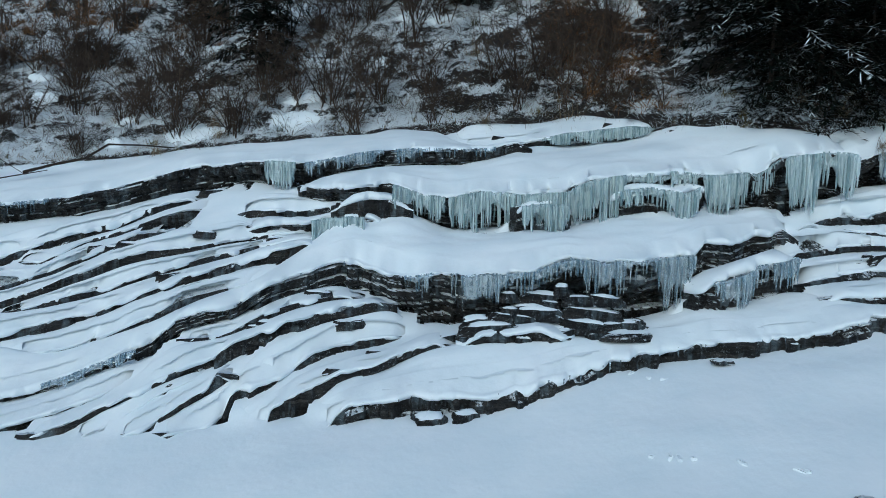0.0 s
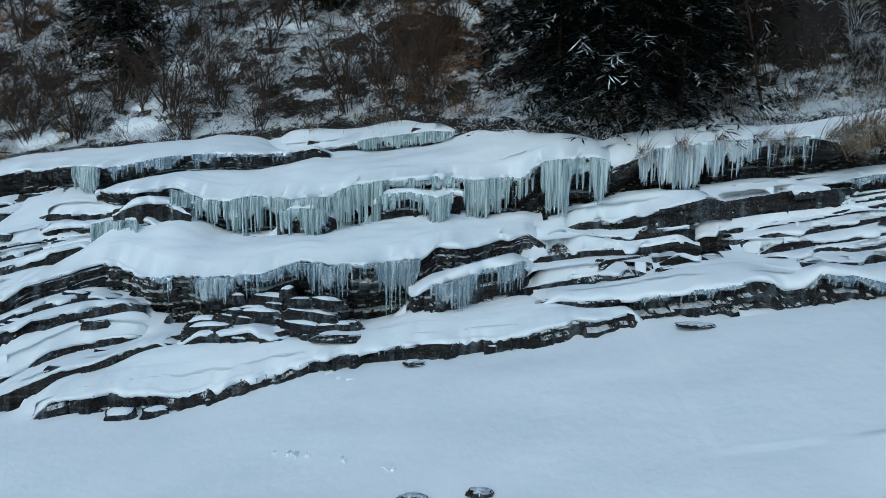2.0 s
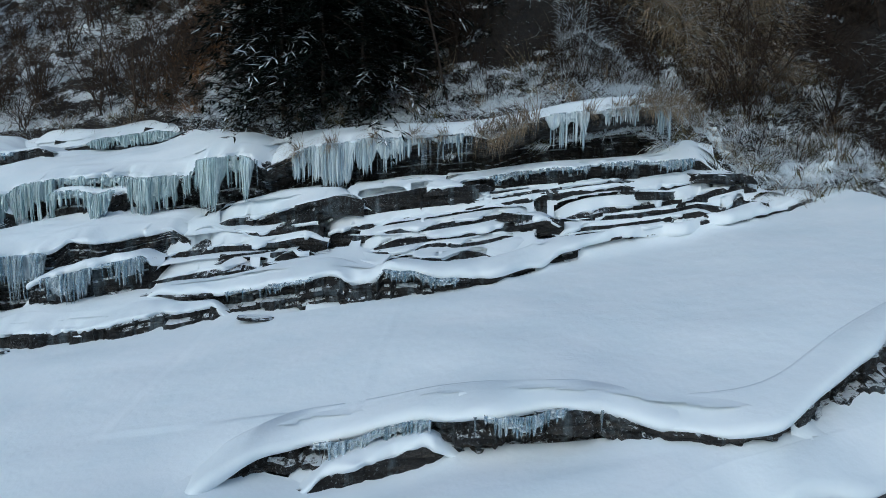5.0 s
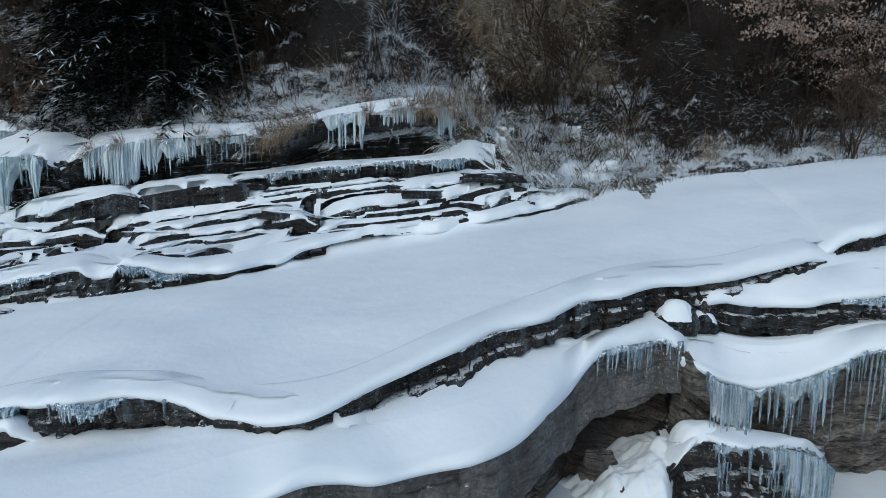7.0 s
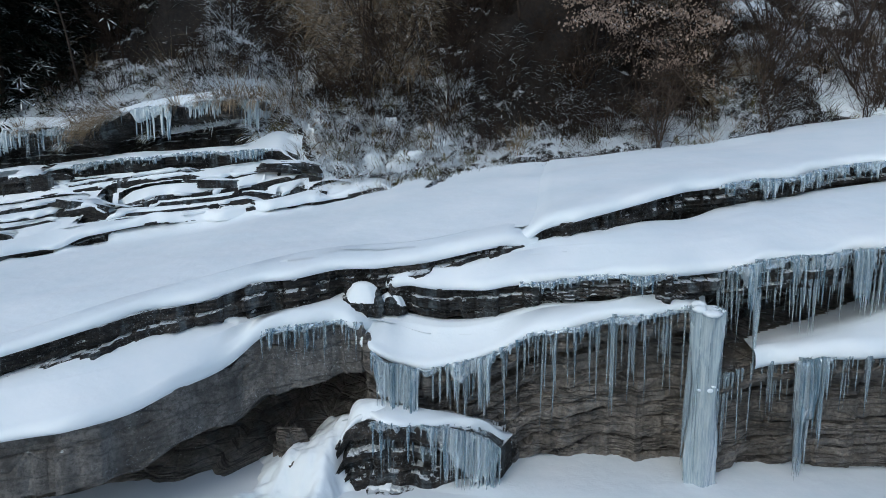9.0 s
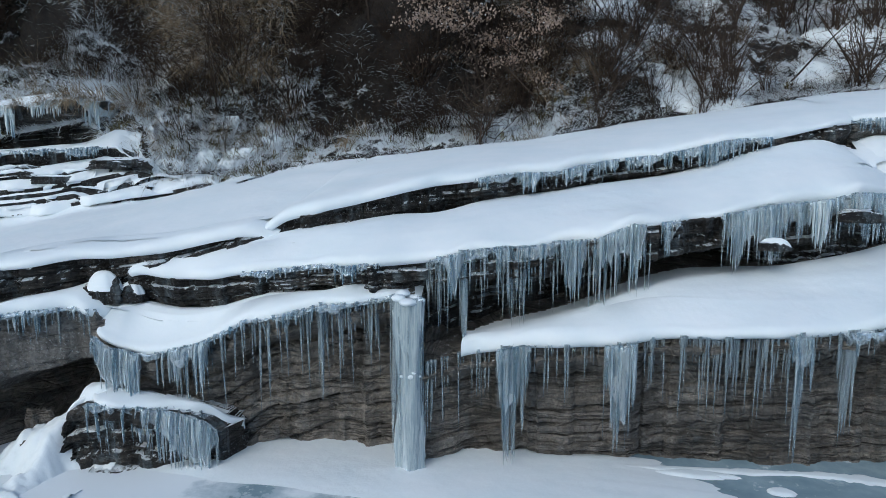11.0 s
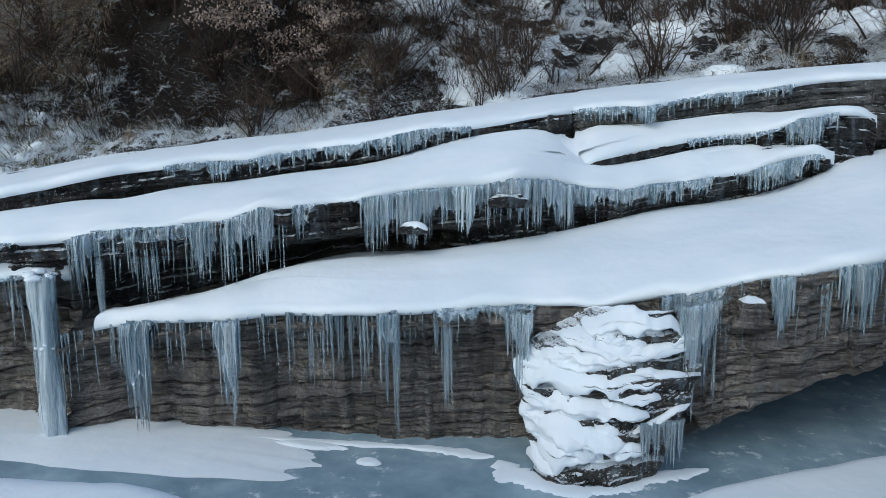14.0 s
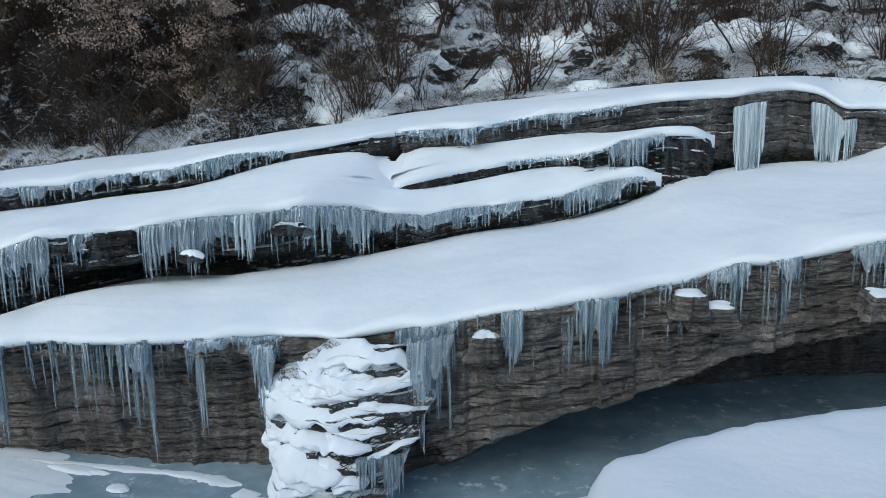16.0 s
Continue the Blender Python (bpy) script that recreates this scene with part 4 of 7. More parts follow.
fx, fy = axis((-14, 37, 0.055)), axis((0.9, 4.6, 0.2), (4.6, 17.8, 0.05))
FX, FY = np.meshgrid(fx, fy, indexing="ij")
FZ = np.full(FX.shape, -9.0)
for key, (_, _, _, _, _, _, snow) in OWNERS.items():
    p = LEDGES[key]
    ins = (fx > p[0, 0] + 1e-5) & (fx < p[-1, 0] - 1e-5)
    _, y0, z0, d, yb, zb, ub, ys, zs = (a if k == 0 else a[:, None] for k, a in enumerate(bench(key, fx[ins])))
    back = np.minimum(0.16 + hollow(key, fx[ins])[1][:, None], 0.55 * (yb - y0))
    here = (FY[ins] >= y0 + back) & (FY[ins] < yb + 0.1 + 0.4 * ub)
    FZ[ins] = np.where(here, np.maximum(FZ[ins], lying_snow(FX[ins], FY[ins], ys, zs, d, yb, zb, snow) - (0.05 if key in WHOLE else 0)), FZ[ins])
soft = np.array([1, 3, 4, 3, 1]) / 12.0
raw = FZ.copy()
for ax in (0, 0, 1):
    pads = [(2, 2) if k == ax else (0, 0) for k in (0, 1)]
    pad = np.pad(FZ, pads, "edge")
    FZ = sum(w * (pad[k:k + FZ.shape[0]] if ax == 0 else pad[:, k:k + FZ.shape[1]]) for k, w in enumerate(soft))
FZ = np.where(np.abs(FZ - raw) > 0.12, raw, FZ)
for _ in range(28):
    pad = np.pad(FZ, [(1, 1), (0, 0)], "edge")
    pull = sum(np.where((np.abs(o - FZ) < 0.6) & (FX < 16.4), o - FZ, 0) for o in (pad[:-2], pad[2:]))
    FZ = FZ + 0.25 * pull
for _ in range(30):
    pad = np.pad(FZ, 1, "edge")
    pull = sum(np.where(np.abs(o - FZ) < 0.09, o - FZ, 0) for o in (pad[:-2, 1:-1], pad[2:, 1:-1], pad[1:-1, :-2], pad[1:-1, 2:]))
    FZ = FZ + 0.2 * pull
i0, i1 = np.searchsorted(fx, 6.9), np.searchsorted(fx, 9.6)
w = np.linspace(0, 1, i1 - i0 + 1)[:, None]
joined = (FY[i0:i1 + 1] > 2.3) & (FY[i0:i1 + 1] < np.minimum(4.6, 9)) | (FY[i0:i1 + 1] > 6.2) & (FY[i0:i1 + 1] < 9.2)
FZ[i0:i1 + 1] = np.where(joined & (FZ[i0] > -8) & (FZ[i1] > -8), FZ[i0] * (1 - w) + FZ[i1] * w + 0.01, FZ[i0:i1 + 1])
a0, a1, b0, b1 = np.searchsorted(fx, 13.9), np.searchsorted(fx, 18.2), np.searchsorted(fy, 11.3), np.searchsorted(fy, 13.3)
for _ in range(14):
    q = FZ[a0:a1, b0:b1]
    mean = (FZ[a0 - 1:a1 - 1, b0:b1] + FZ[a0 + 1:a1 + 1, b0:b1] + FZ[a0:a1, b0 - 1:b1 - 1] + FZ[a0:a1, b0 + 1:b1 + 1]) / 4
    FZ[a0:a1, b0:b1] = np.where(np.abs(mean - q) < 0.3, mean, q)
idx = np.arange(FX.size).reshape(FX.shape)
quad = np.stack([idx[:-1, :-1], idx[1:, :-1], idx[1:, 1:], idx[:-1, 1:]], -1)
zq = np.stack([FZ[:-1, :-1], FZ[1:, :-1], FZ[1:, 1:], FZ[:-1, 1:]], -1)
rise = np.maximum(np.abs(zq[..., 3] - zq[..., 0]), np.abs(zq[..., 2] - zq[..., 1]))
keep = (rise < 0.2) & (zq.min(-1) > -8) & (zq.max(-1) - zq.min(-1) < 0.7)
keep &= ~((FX[:-1, :-1] > 20.95) & (FX[:-1, :-1] < 21.75) & (FY[:-1, :-1] > 8.3) & (FY[:-1, :-1] < 9.7) & (zq.max(-1) < 2.3))
keep &= ~((FX[:-1, :-1] > 20.8) & (FX[:-1, :-1] < 22) & (zq.max(-1) - zq.min(-1) > 0.1))
tagged(part("snow_field", np.stack([FX, FY, FZ], -1).reshape(-1, 3).tolist(), quad[keep].tolist(), SNOW), "smooth untouched snow lying over rock benches", "snow", kind="structure")

n3, m3 = FZ.shape[0] // 4 * 4, FZ.shape[1] // 4 * 4
low = FZ[:n3, :m3].reshape(n3 // 4, 4, m3 // 4, 4).min((1, 3))
pad = np.pad(low, 1, "edge")
low = np.min([pad[i:i + low.shape[0], j:j + low.shape[1]] for i in range(3) for j in range(3)], 0)
BX, BY = FX[1:n3:4, 1:m3:4], FY[1:n3:4, 1:m3:4]
ids = np.arange(low.size).reshape(low.shape)
cells = np.stack([ids[:-1, :-1], ids[1:, :-1], ids[1:, 1:], ids[:-1, 1:]], -1)
solid = np.min([low[:-1, :-1], low[1:, :-1], low[1:, 1:], low[:-1, 1:]], 0) > -8
tagged(part("bedrock", np.stack([BX, BY, low - 0.13], -1).reshape(-1, 3).tolist(), cells[solid].tolist(), ROCK), "dark bedrock under the snow of the bank", "bedrock", kind="structure")


def snow_z(x, y):
    """Height of the snow field at a place."""
    i, j = int(np.clip(np.searchsorted(fx, x), 0, len(fx) - 1)), int(np.clip(np.searchsorted(fy, y), 0, len(fy) - 1))
    return float(FZ[i, j]) if FZ[i, j] > -8 else 0.0


# ---- river ice and the wooded slope: one ground sheet each, out to the horizon ----
gx = axis((-400, -40, 40), (-40, 60, 0.5), (60, 400, 34))
gy = axis((-400, -20, 38), (-20, 14, 0.5), (14, 40, 6))
GX, GY = np.meshgrid(gx, gy, indexing="ij")
GZ = 0.012 * fbm(GX * 0.6, GY * 0.6, 5) * (np.abs(GX) < 60) - 0.19 * np.clip(7 - GX, 0, 50)
tagged(sheet("ground", GX, GY, GZ, RIVER), "frozen river with snow and grey ice", "river ice", kind="structure")

hx = axis((-400, -40, 30), (-40, -14, 1.0), (-14, 40, 0.14), (40, 60, 1.0), (60, 400, 34))
hq = np.concatenate([np.linspace(-0.25, 3.2, 64), np.linspace(3.3, 10, 60), np.linspace(11, 40, 30), np.linspace(60, 400, 8)])
HX, HQ = np.meshgrid(hx, hq, indexing="ij")
foot_y, foot_z = np.interp(hx, FOOT[:, 0], FOOT[:, 1])[:, None], np.interp(hx, FOOT[:, 0], FOOT[:, 2])[:, None]
steep = np.interp(hx, [-30, -8, 0, 5, 9, 12, 15, 19, 22, 25, 28, 40], [0.6, 0.62, 0.75, 0.9, 1.1, 1.7, 1.5, 1.6, 1.1, 0.75, 0.6, 0.6])[:, None]


def hill_height(q, slope, x):
    """Height above the slope's foot, q metres behind it: a grassy brow, a steep bank, then an even slope that flattens far off."""
    near = np.minimum(q, 6.0)
    far = np.clip(q - 6.0, 0, 40)
    brow = np.where(slope > 1.05, 0.5 * np.minimum(near, 1.4) + 1.22 * np.clip(near - 1.4, 0, 4.6), near)
    return slope * brow + 0.7 * far - 0.35 * (1 - sstep(q, -0.2, 0.3))


HZ = foot_z + hill_height(HQ, steep, HX)
HY = foot_y + HQ
amp = sstep(HQ, 0.0, 1.5)
HZ = HZ + amp * (0.5 * fbm(HX * 0.5, HY * 0.5, 41) + 0.25 * fbm(HX * 1.7, HY * 1.7, 42) + 0.1 * fbm(HX * 5, HY * 5, 43) + sstep(steep, 1.0, 1.5) * (0.6 * fbm(HX * 1.2, HQ * 1.6, 45) + 0.3 * fbm(HX * 3.3, HQ * 3.3, 46)))
shelves = sstep(HX, 13.0, 14.5) * (1 - sstep(HX, 17.5, 20.5)) * (1 - sstep(HQ, 2.0, 2.8)) * sstep(HQ, 0.0, 0.2)
grade = HZ / 0.27 + 2.2 * fbm(HX * 0.6, HQ * 0.9, 47) + 0.9 * fbm(HX * 2.4, HQ * 2.4, 48)
HZ = HZ + shelves * 0.27 * 0.85 * (np.floor(grade) + sstep(grade - np.floor(grade), 0.55, 1.0) - grade + 0.25)
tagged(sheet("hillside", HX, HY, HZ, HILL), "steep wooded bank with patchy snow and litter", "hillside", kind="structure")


def hill_at(x, q):
    """A place on the slope, q metres behind its foot."""
    fy, fz = np.interp(x, FOOT[:, 0], FOOT[:, 1]), np.interp(x, FOOT[:, 0], FOOT[:, 2])
    i = int(np.clip(np.searchsorted(hx, x), 1, len(hx) - 1))
    z = np.interp(q, hq, HZ[i])
    return Vector((x, fy + q, z))


# ---- hanging ice ----
def icicle_mesh(seed, sides=7, rings=9):
    """One icicle of unit radius and unit length, hanging from the origin."""
    v, f = [], []
    r = random.Random(seed)
    bend, ph = (r.uniform(-0.4, 0.4), r.uniform(-0.4, 0.4)), r.uniform(0, 6)
    for k in range(rings):
        s = k / (rings - 1)
        rad = (1 - s) ** 0.75 * (1 + 0.22 * math.sin(9 * s * (1 + 0.3 * bend[0]) + ph)) * (1.25 if k == 0 else 1) + 0.05 * (1 - s)
        for j in range(sides):
            a = 2 * math.pi * j / sides
            wob = 1 + 0.18 * math.sin(3 * a + ph + 2 * s)
            v.append((rad * wob * math.cos(a) + bend[0] * s * s, rad * wob * math.sin(a) + bend[1] * s * s, 0.02 - s))
    for k in range(rings - 1):
        for j in range(sides):
            n = (j + 1) % sides
            f.append((k * sides + j, k * sides + n, (k + 1) * sides + n, (k + 1) * sides + j))
    me = bpy.data.meshes.new("icicle")
    me.from_pydata(v, [], f)
    me.polygons.foreach_set("use_smooth", [True] * len(me.polygons))
    me.materials.append(ICE)
    return me


ICICLES = [icicle_mesh(k) for k in range(9)]
dice = random.Random(11)


def icicles(key, x0, x1, count, longest, thick=0.022, out=0.05, shortest=0.25):
    """Icicles along a stretch of a ledge, in groups, the long ones few."""
    owner, inv, x, y0, z0, d, _ = OWNERS[key]
    for _ in range(count):
        px = dice.uniform(x0, x1)
        if fbm(px * 2.4, 3.3, 91) < -0.12 and dice.random() < 0.75:
            continue
        length = longest * (shortest + (1 - shortest) * dice.random() ** 1.7)
        ob = new("icicle", dice.choice(ICICLES))
        r = thick * (0.55 + 0.6 * length / longest) * dice.uniform(0.75, 1.3)
        y, z = np.interp(px, x, y0), np.interp(px, x, z0)
        lean = Euler((dice.uniform(-0.03, 0.03), dice.uniform(-0.03, 0.03), dice.uniform(0, 6.28)))
        ob.parent = owner
        ob.matrix_parent_inverse = inv
        ob.matrix_basis = Matrix.LocRotScale((px, y - out * dice.uniform(-0.6, 1.2), z + 0.01), lean, (r, r, length))


def curtain(key, x0, x1, length, ragged=0.35, out=0.06, mat=None, top=0.0, depth=0.09, fused=0.3, density=46, bulge=0.1):
    """A fluted sheet of ice frozen over a face, ragged at its lower edge."""
    owner, inv, x, y0, z0, d, _ = OWNERS[key]
    seed = int(abs(x0) * 100) + len(key)
    cx = np.arange(x0, x1, 0.011)
    n = 18
    s = np.linspace(0, 1, n)[None, :]
    side = sstep(np.minimum(cx - x0, x1 - cx), 0, 0.1)
    drip = np.abs(vn(cx * 9, 0.5, seed)) * 0.5 + np.abs(vn(cx * 23, 4.5, seed + 1)) * 0.5
    flute = np.abs(vn(cx[:, None] * 9 + 0.3 * s, 0.5 + s * 0.6, seed)) * 0.5 + np.abs(vn(cx[:, None] * 23, 4.5 + s * 1.5, seed + 1)) * 0.5
    if length is None:
        length = np.interp(cx, x, d) + 0.03
    full = length * ((0.95 if fused > 0.4 else 0.78) + 0.22 * vn(cx * 2.1, 8.5, seed + 2)) * np.ones_like(cx)
    ln = full * ((0.75 if fused > 0.4 else 0.6) + 0.3 * vn(cx * 3.4, 12.5, seed + 9) - ragged * drip) * (0.3 + 0.7 * side)
    group = sstep(fbm(cx * 1.25, 60.5, seed + 20) + 0.3 * vn(cx * 3.3, 61.5, seed + 21), -0.2, 0.25)
    ln = np.maximum(ln * (0.4 + 0.85 * group), 0.05)
    full = full * (0.7 + 0.35 * group)
    lip_y, lip_z = np.interp(cx, x, y0), np.interp(cx, x, z0) + top
    smooth = np.convolve(np.pad(lip_y, 6, "edge"), np.ones(13) / 13, "valid") - bulge * group
    belly = (0.35 + 0.65 * np.sin(np.pi * np.clip(s * 0.8 + 0.1, 0, 1))) * sstep(1.02 - s, 0, 0.25)
    yf = smooth[:, None] - out - depth * (1 - 1.6 * flute) * belly - 0.03 * fbm(cx[:, None] * 5, s * 4, seed + 4)
    yb = smooth[:, None] - out + 0.05 + 0 * s
    yb = np.maximum(yb, yf + 0.012)
    yf = np.where(s > 0.97, 0.5 * (yf + yb), yf)
    z = lip_z[:, None] - s * ln[:, None]
    idx = np.arange(len(cx) * 2 * n).reshape(len(cx), 2 * n)
    ring = np.stack([idx[:-1], idx[1:], np.roll(idx, -1, 1)[1:], np.roll(idx, -1, 1)[:-1]], -1).reshape(-1, 4)
    X = np.repeat(cx[:, None], n, 1)
    v = np.stack([np.hstack([X, X]), np.hstack([yf, yb[:, ::-1]]), np.hstack([z, z[:, ::-1]])], -1).reshape(-1, 3).tolist()
    f = ring.tolist()
    # the drips that have grown together on it
    r = random.Random(seed)
    for _ in range(int((x1 - x0) * 1.7 * density)):
        px = r.uniform(x0, x1)
        py, pz = float(np.interp(px, cx, smooth)), float(np.interp(px, cx, lip_z))
        env = float(np.clip(0.62 + 1.0 * vn(px * 3.4, 12.5, seed + 9) + 0.4 * vn(px * 9, 13.5, seed + 9), 0, 1))
        grown = float(np.interp(px, cx, group))
        if r.random() > 0.35 + 0.75 * grown:
            continue
        pillar = r.random() < fused * (0.4 + env)
        if env < 0.15 and not pillar:
            continue
        ll = float(np.interp(px, cx, full)) * (r.uniform(0.9, 1.12) if pillar else r.uniform(0.25, 1.15) * (0.3 + 0.8 * env)) * (0.55 + 0.45 * float(np.interp(px, cx, side)))
        rad = r.uniform(0.01, 0.026) if pillar else r.uniform(0.006, 0.017)
        base, sides, rings = len(v), 6, 8
        ph, dy = r.uniform(0, 6), r.uniform(-0.4, 1.0) * depth
        for k in range(rings):
            t = k / (rings - 1)
            taper = (0.8 + 0.2 * math.sin(5 * t + ph)) * (1 - t**7) ** 0.6 if pillar and fused > 0.4 else (1 - t) ** (0.4 if pillar else 0.6)
            rr = rad * (taper * (1 + 0.2 * math.sin(7 * t + ph)) + 0.03)
            for j in range(sides):
                a = 2 * math.pi * j / sides
                v.append((px + rr * math.cos(a), py - out - dy * min(1, 3 * t + 0.3) + rr * math.sin(a), pz + 0.02 - ll * t))
        for k in range(rings - 1):
            for j in range(sides):
                m = (j + 1) % sides
                f.append((base + k * sides + j, base + k * sides + m, base + (k + 1) * sides + m, base + (k + 1) * sides + j))
    ob = tagged(part("ice_curtain", v, f, mat or ICE, owner), kind="stuff")
    ob.matrix_parent_inverse = inv


def ice_column(x, y, top, foot, r0, r1, label):
    """A thick pillar of strands that have frozen together, from a lip down to the river."""
    root = thing("ice_column", label, "ice column", at=(x, y, foot))
    r = random.Random(8)
    high = top - foot
    v, f, sides, rings = [], [], 52, 40
    for k in range(rings):
        s = k / (rings - 1)
        rad = r0 + (r1 - r0) * s + 0.06 * max(0.0, s - 0.95) * 20 * 0.35 + 0.012 * math.sin(9 * s + 1)
        for j in range(sides):
            a = 2 * math.pi * j / sides
            g = 1 + 0.26 * float(vn(2.5 * math.cos(a) + 9 + 1.5 * s, 2.5 * math.sin(a) + 2.2 * s + 3, 5)) + 0.14 * float(vn(7 * math.cos(a) + 3 * s, 7 * math.sin(a) + 5 * s, 6)) + 0.1 * float(vn(15 * math.cos(a) + 9 * s, 15 * math.sin(a) + 21 * s, 7))
            v.append((rad * g * math.cos(a) * 1.1, rad * g * math.sin(a) * 0.8, high * (1 - s)))
    for k in range(rings - 1):
        for j in range(sides):
            n = (j + 1) % sides
            f.append((k * sides + j, k * sides + n, (k + 1) * sides + n, (k + 1) * sides + j))
    part("pillar", v, f, ICE_WHITE, root)
    for k in range(34):
        a = r.uniform(0, 6.28)
        ob = new("strand", ICICLES[k % len(ICICLES)])
        rad, long = r.uniform(0.007, 0.02), high * (r.uniform(0.92, 1.0) if k % 3 else r.uniform(0.35, 0.8))
        away = r.uniform(0.85, 1.12)
        ob.parent = root
        ob.matrix_basis = Matrix.LocRotScale((1.1 * away * r0 * math.cos(a), 0.8 * away * r0 * math.sin(a), high - 0.02), Euler((0, 0, a)), (rad, rad, long))
    ob = new("strand", ICICLES[3])
    ob.parent = root
    ob.matrix_basis = Matrix.LocRotScale((-r0 * 1.05, 0, high), Euler((0, 0.035, 0)), (0.055, 0.05, high * 0.9))
    # crusts of snow that cling to its head and its shady side
    for k in range(9):
        a, lift = r.uniform(3.3, 6.1), (r.random() ** 2) * 0.6 * high
        w, h = r.uniform(0.015, 0.04), r.uniform(0.01, 0.025)
        if k < 5:
            a, lift, w, h = 1.2 * k, r.uniform(-0.04, 0.05), r.uniform(0.06, 0.1), r.uniform(0.025, 0.045)
        th, ph = np.meshgrid(np.linspace(0, 2 * np.pi, 15), np.linspace(0, np.pi, 8), indexing="ij")
        g = 1 + 0.35 * fbm(np.cos(th) * 2 + k, np.sin(th) * 2 + ph, 90 + k)
        sheet("snow_crust", r0 * 0.95 * math.cos(a) + w * g * np.sin(ph) * np.cos(th), 0.85 * r0 * math.sin(a) + w * g * np.sin(ph) * np.sin(th), high - lift + h * g * np.cos(ph), SNOW, root)
    return root


for args in (("V", -0.85, 0.05, None), ("V", 0.1, 1.25, None), ("V", 1.25, 2.1, 0.6), ("V", 2.1, 3.0, None), ("V", 3.0, 4.35, 0.5), ("V", 4.35, 5.2, None), ("V", 5.2, 5.65, 0.55), ("V", 5.65, 6.75, None),
             ("VB", 1.3, 2.05, 0.5), ("VC", 2.9, 4.2, 0.46), ("Y", 2.0, 4.3, None), ("T", -2.2, -1.3, 0.5), ("U", -3.35, -2.75, 0.55)):
    curtain(*args, mat=ICE_PALE, ragged=0.4, fused=0.55, density=64, bulge=0.2)
for args in (("U", -2.6, -1.1, 0.34), ("U", -0.9, 1.0, 0.32), ("U", -8.6, -7.6, 0.3), ("R", -0.55, -0.1, 0.5), ("R", 0.3, 0.95, 0.45), ("R", 0.95, 1.7, 0.5), ("R", 1.7, 2.1, 0.35), ("R", 2.05, 2.75, 0.6), ("R", 2.75, 3.2, 0.4),
             ("R", 3.15, 3.75, None), ("S", 3.9, 4.6, 0.5), ("S", 4.6, 5.35, 0.5), ("L", 6.95, 7.7, 0.34), ("L", 7.7, 8.3, 0.2), ("L", 9.2, 10.4, 0.2), ("mE", 10.6, 12.4, 0.22), ("mE", 12.6, 14.2, 0.25),
             ("R", -5.6, -4.4, 0.2), ("J", 9.3, 10.4, 0.22), ("J", 10.9, 11.6, 0.2)):
    curtain(*args, ragged=0.5)
for args in (("N", 7.3, 8.4, 0.75), ("N", 8.4, 10.3, 0.6), ("N", 11.65, 12.4, None), ("N", 12.6, 13.3, 0.4), ("N", 13.55, 14.1, None)):
    curtain(*args, mat=ICE_WHITE, out=0.0, fused=0.5, density=50)
for args in (("G", 16.15, 16.95, 0.5), ("H", 17.35, 17.9, 0.9), ("H", 17.85, 18.75, 1.0), ("HC", 17.4, 18.85, 0.95), ("B", 22.1, 22.9, 1.1), ("B", 22.9, 23.9, 1.0), ("B", 21.4, 22.1, 0.8), ("B", 24.1, 24.35, 0.7), ("B", 19.0, 20.8, 0.25),
             ("B", 24.85, 25.8, 0.85), ("B", 25.7, 26.4, 0.6), ("B", 26.3, 27.6, 0.8), ("B", 27.5, 29.6, 0.4), ("B", 29.9, 31.4, 0.5), ("C", 21.6, 22.4, 0.3), ("C", 22.2, 23.6, 0.36), ("C", 23.7, 25.9, 0.38), ("CR", 26.2, 28.8, 0.3), ("CR", 28.9, 31.0, 0.34),
             ("D", 29.2, 30.7, 0.25), ("D", 30.75, 31.65, 0.6), ("A", 28.75, 29.2, 1.85), ("A", 29.15, 29.45, 1.1), ("A", 26.2, 27.2, 0.4), ("A", 22.2, 22.6, 1.45), ("A", 23.45, 23.8, 1.2), ("A", 25.5, 25.75, 1.3), ("A", 26.15, 26.5, 1.4),
             ("A", 29.95, 30.2, 0.9), ("A", 30.75, 31.2, 1.0), ("A", 31.6, 31.8, 0.7), ("A", 32.2, 32.7, 1.0), ("A", 33.0, 33.3, 0.9), ("A", 33.9, 34.6, 0.9)):
    curtain(*args, ragged=0.55, fused=0.25, density=50)
curtain("A", 26.75, 27.3, 0.6, ragged=0.5, fused=0.3, density=50)
for args in (("CR", 32.75, 33.3, 1.3), ("CR", 34.1, 34.85, 1.2)):
    curtain(*args, mat=ICE_WHITE, ragged=0.1, out=0.12, top=-0.22, fused=0.85, density=90)
curtain("B", 26.02, 26.3, 0.8, ragged=0.2, fused=0.9, density=90, out=0.22, mat=ICE_WHITE)
curtain("H", 18.6, 21.1, 0.22, ragged=0.6, density=30)

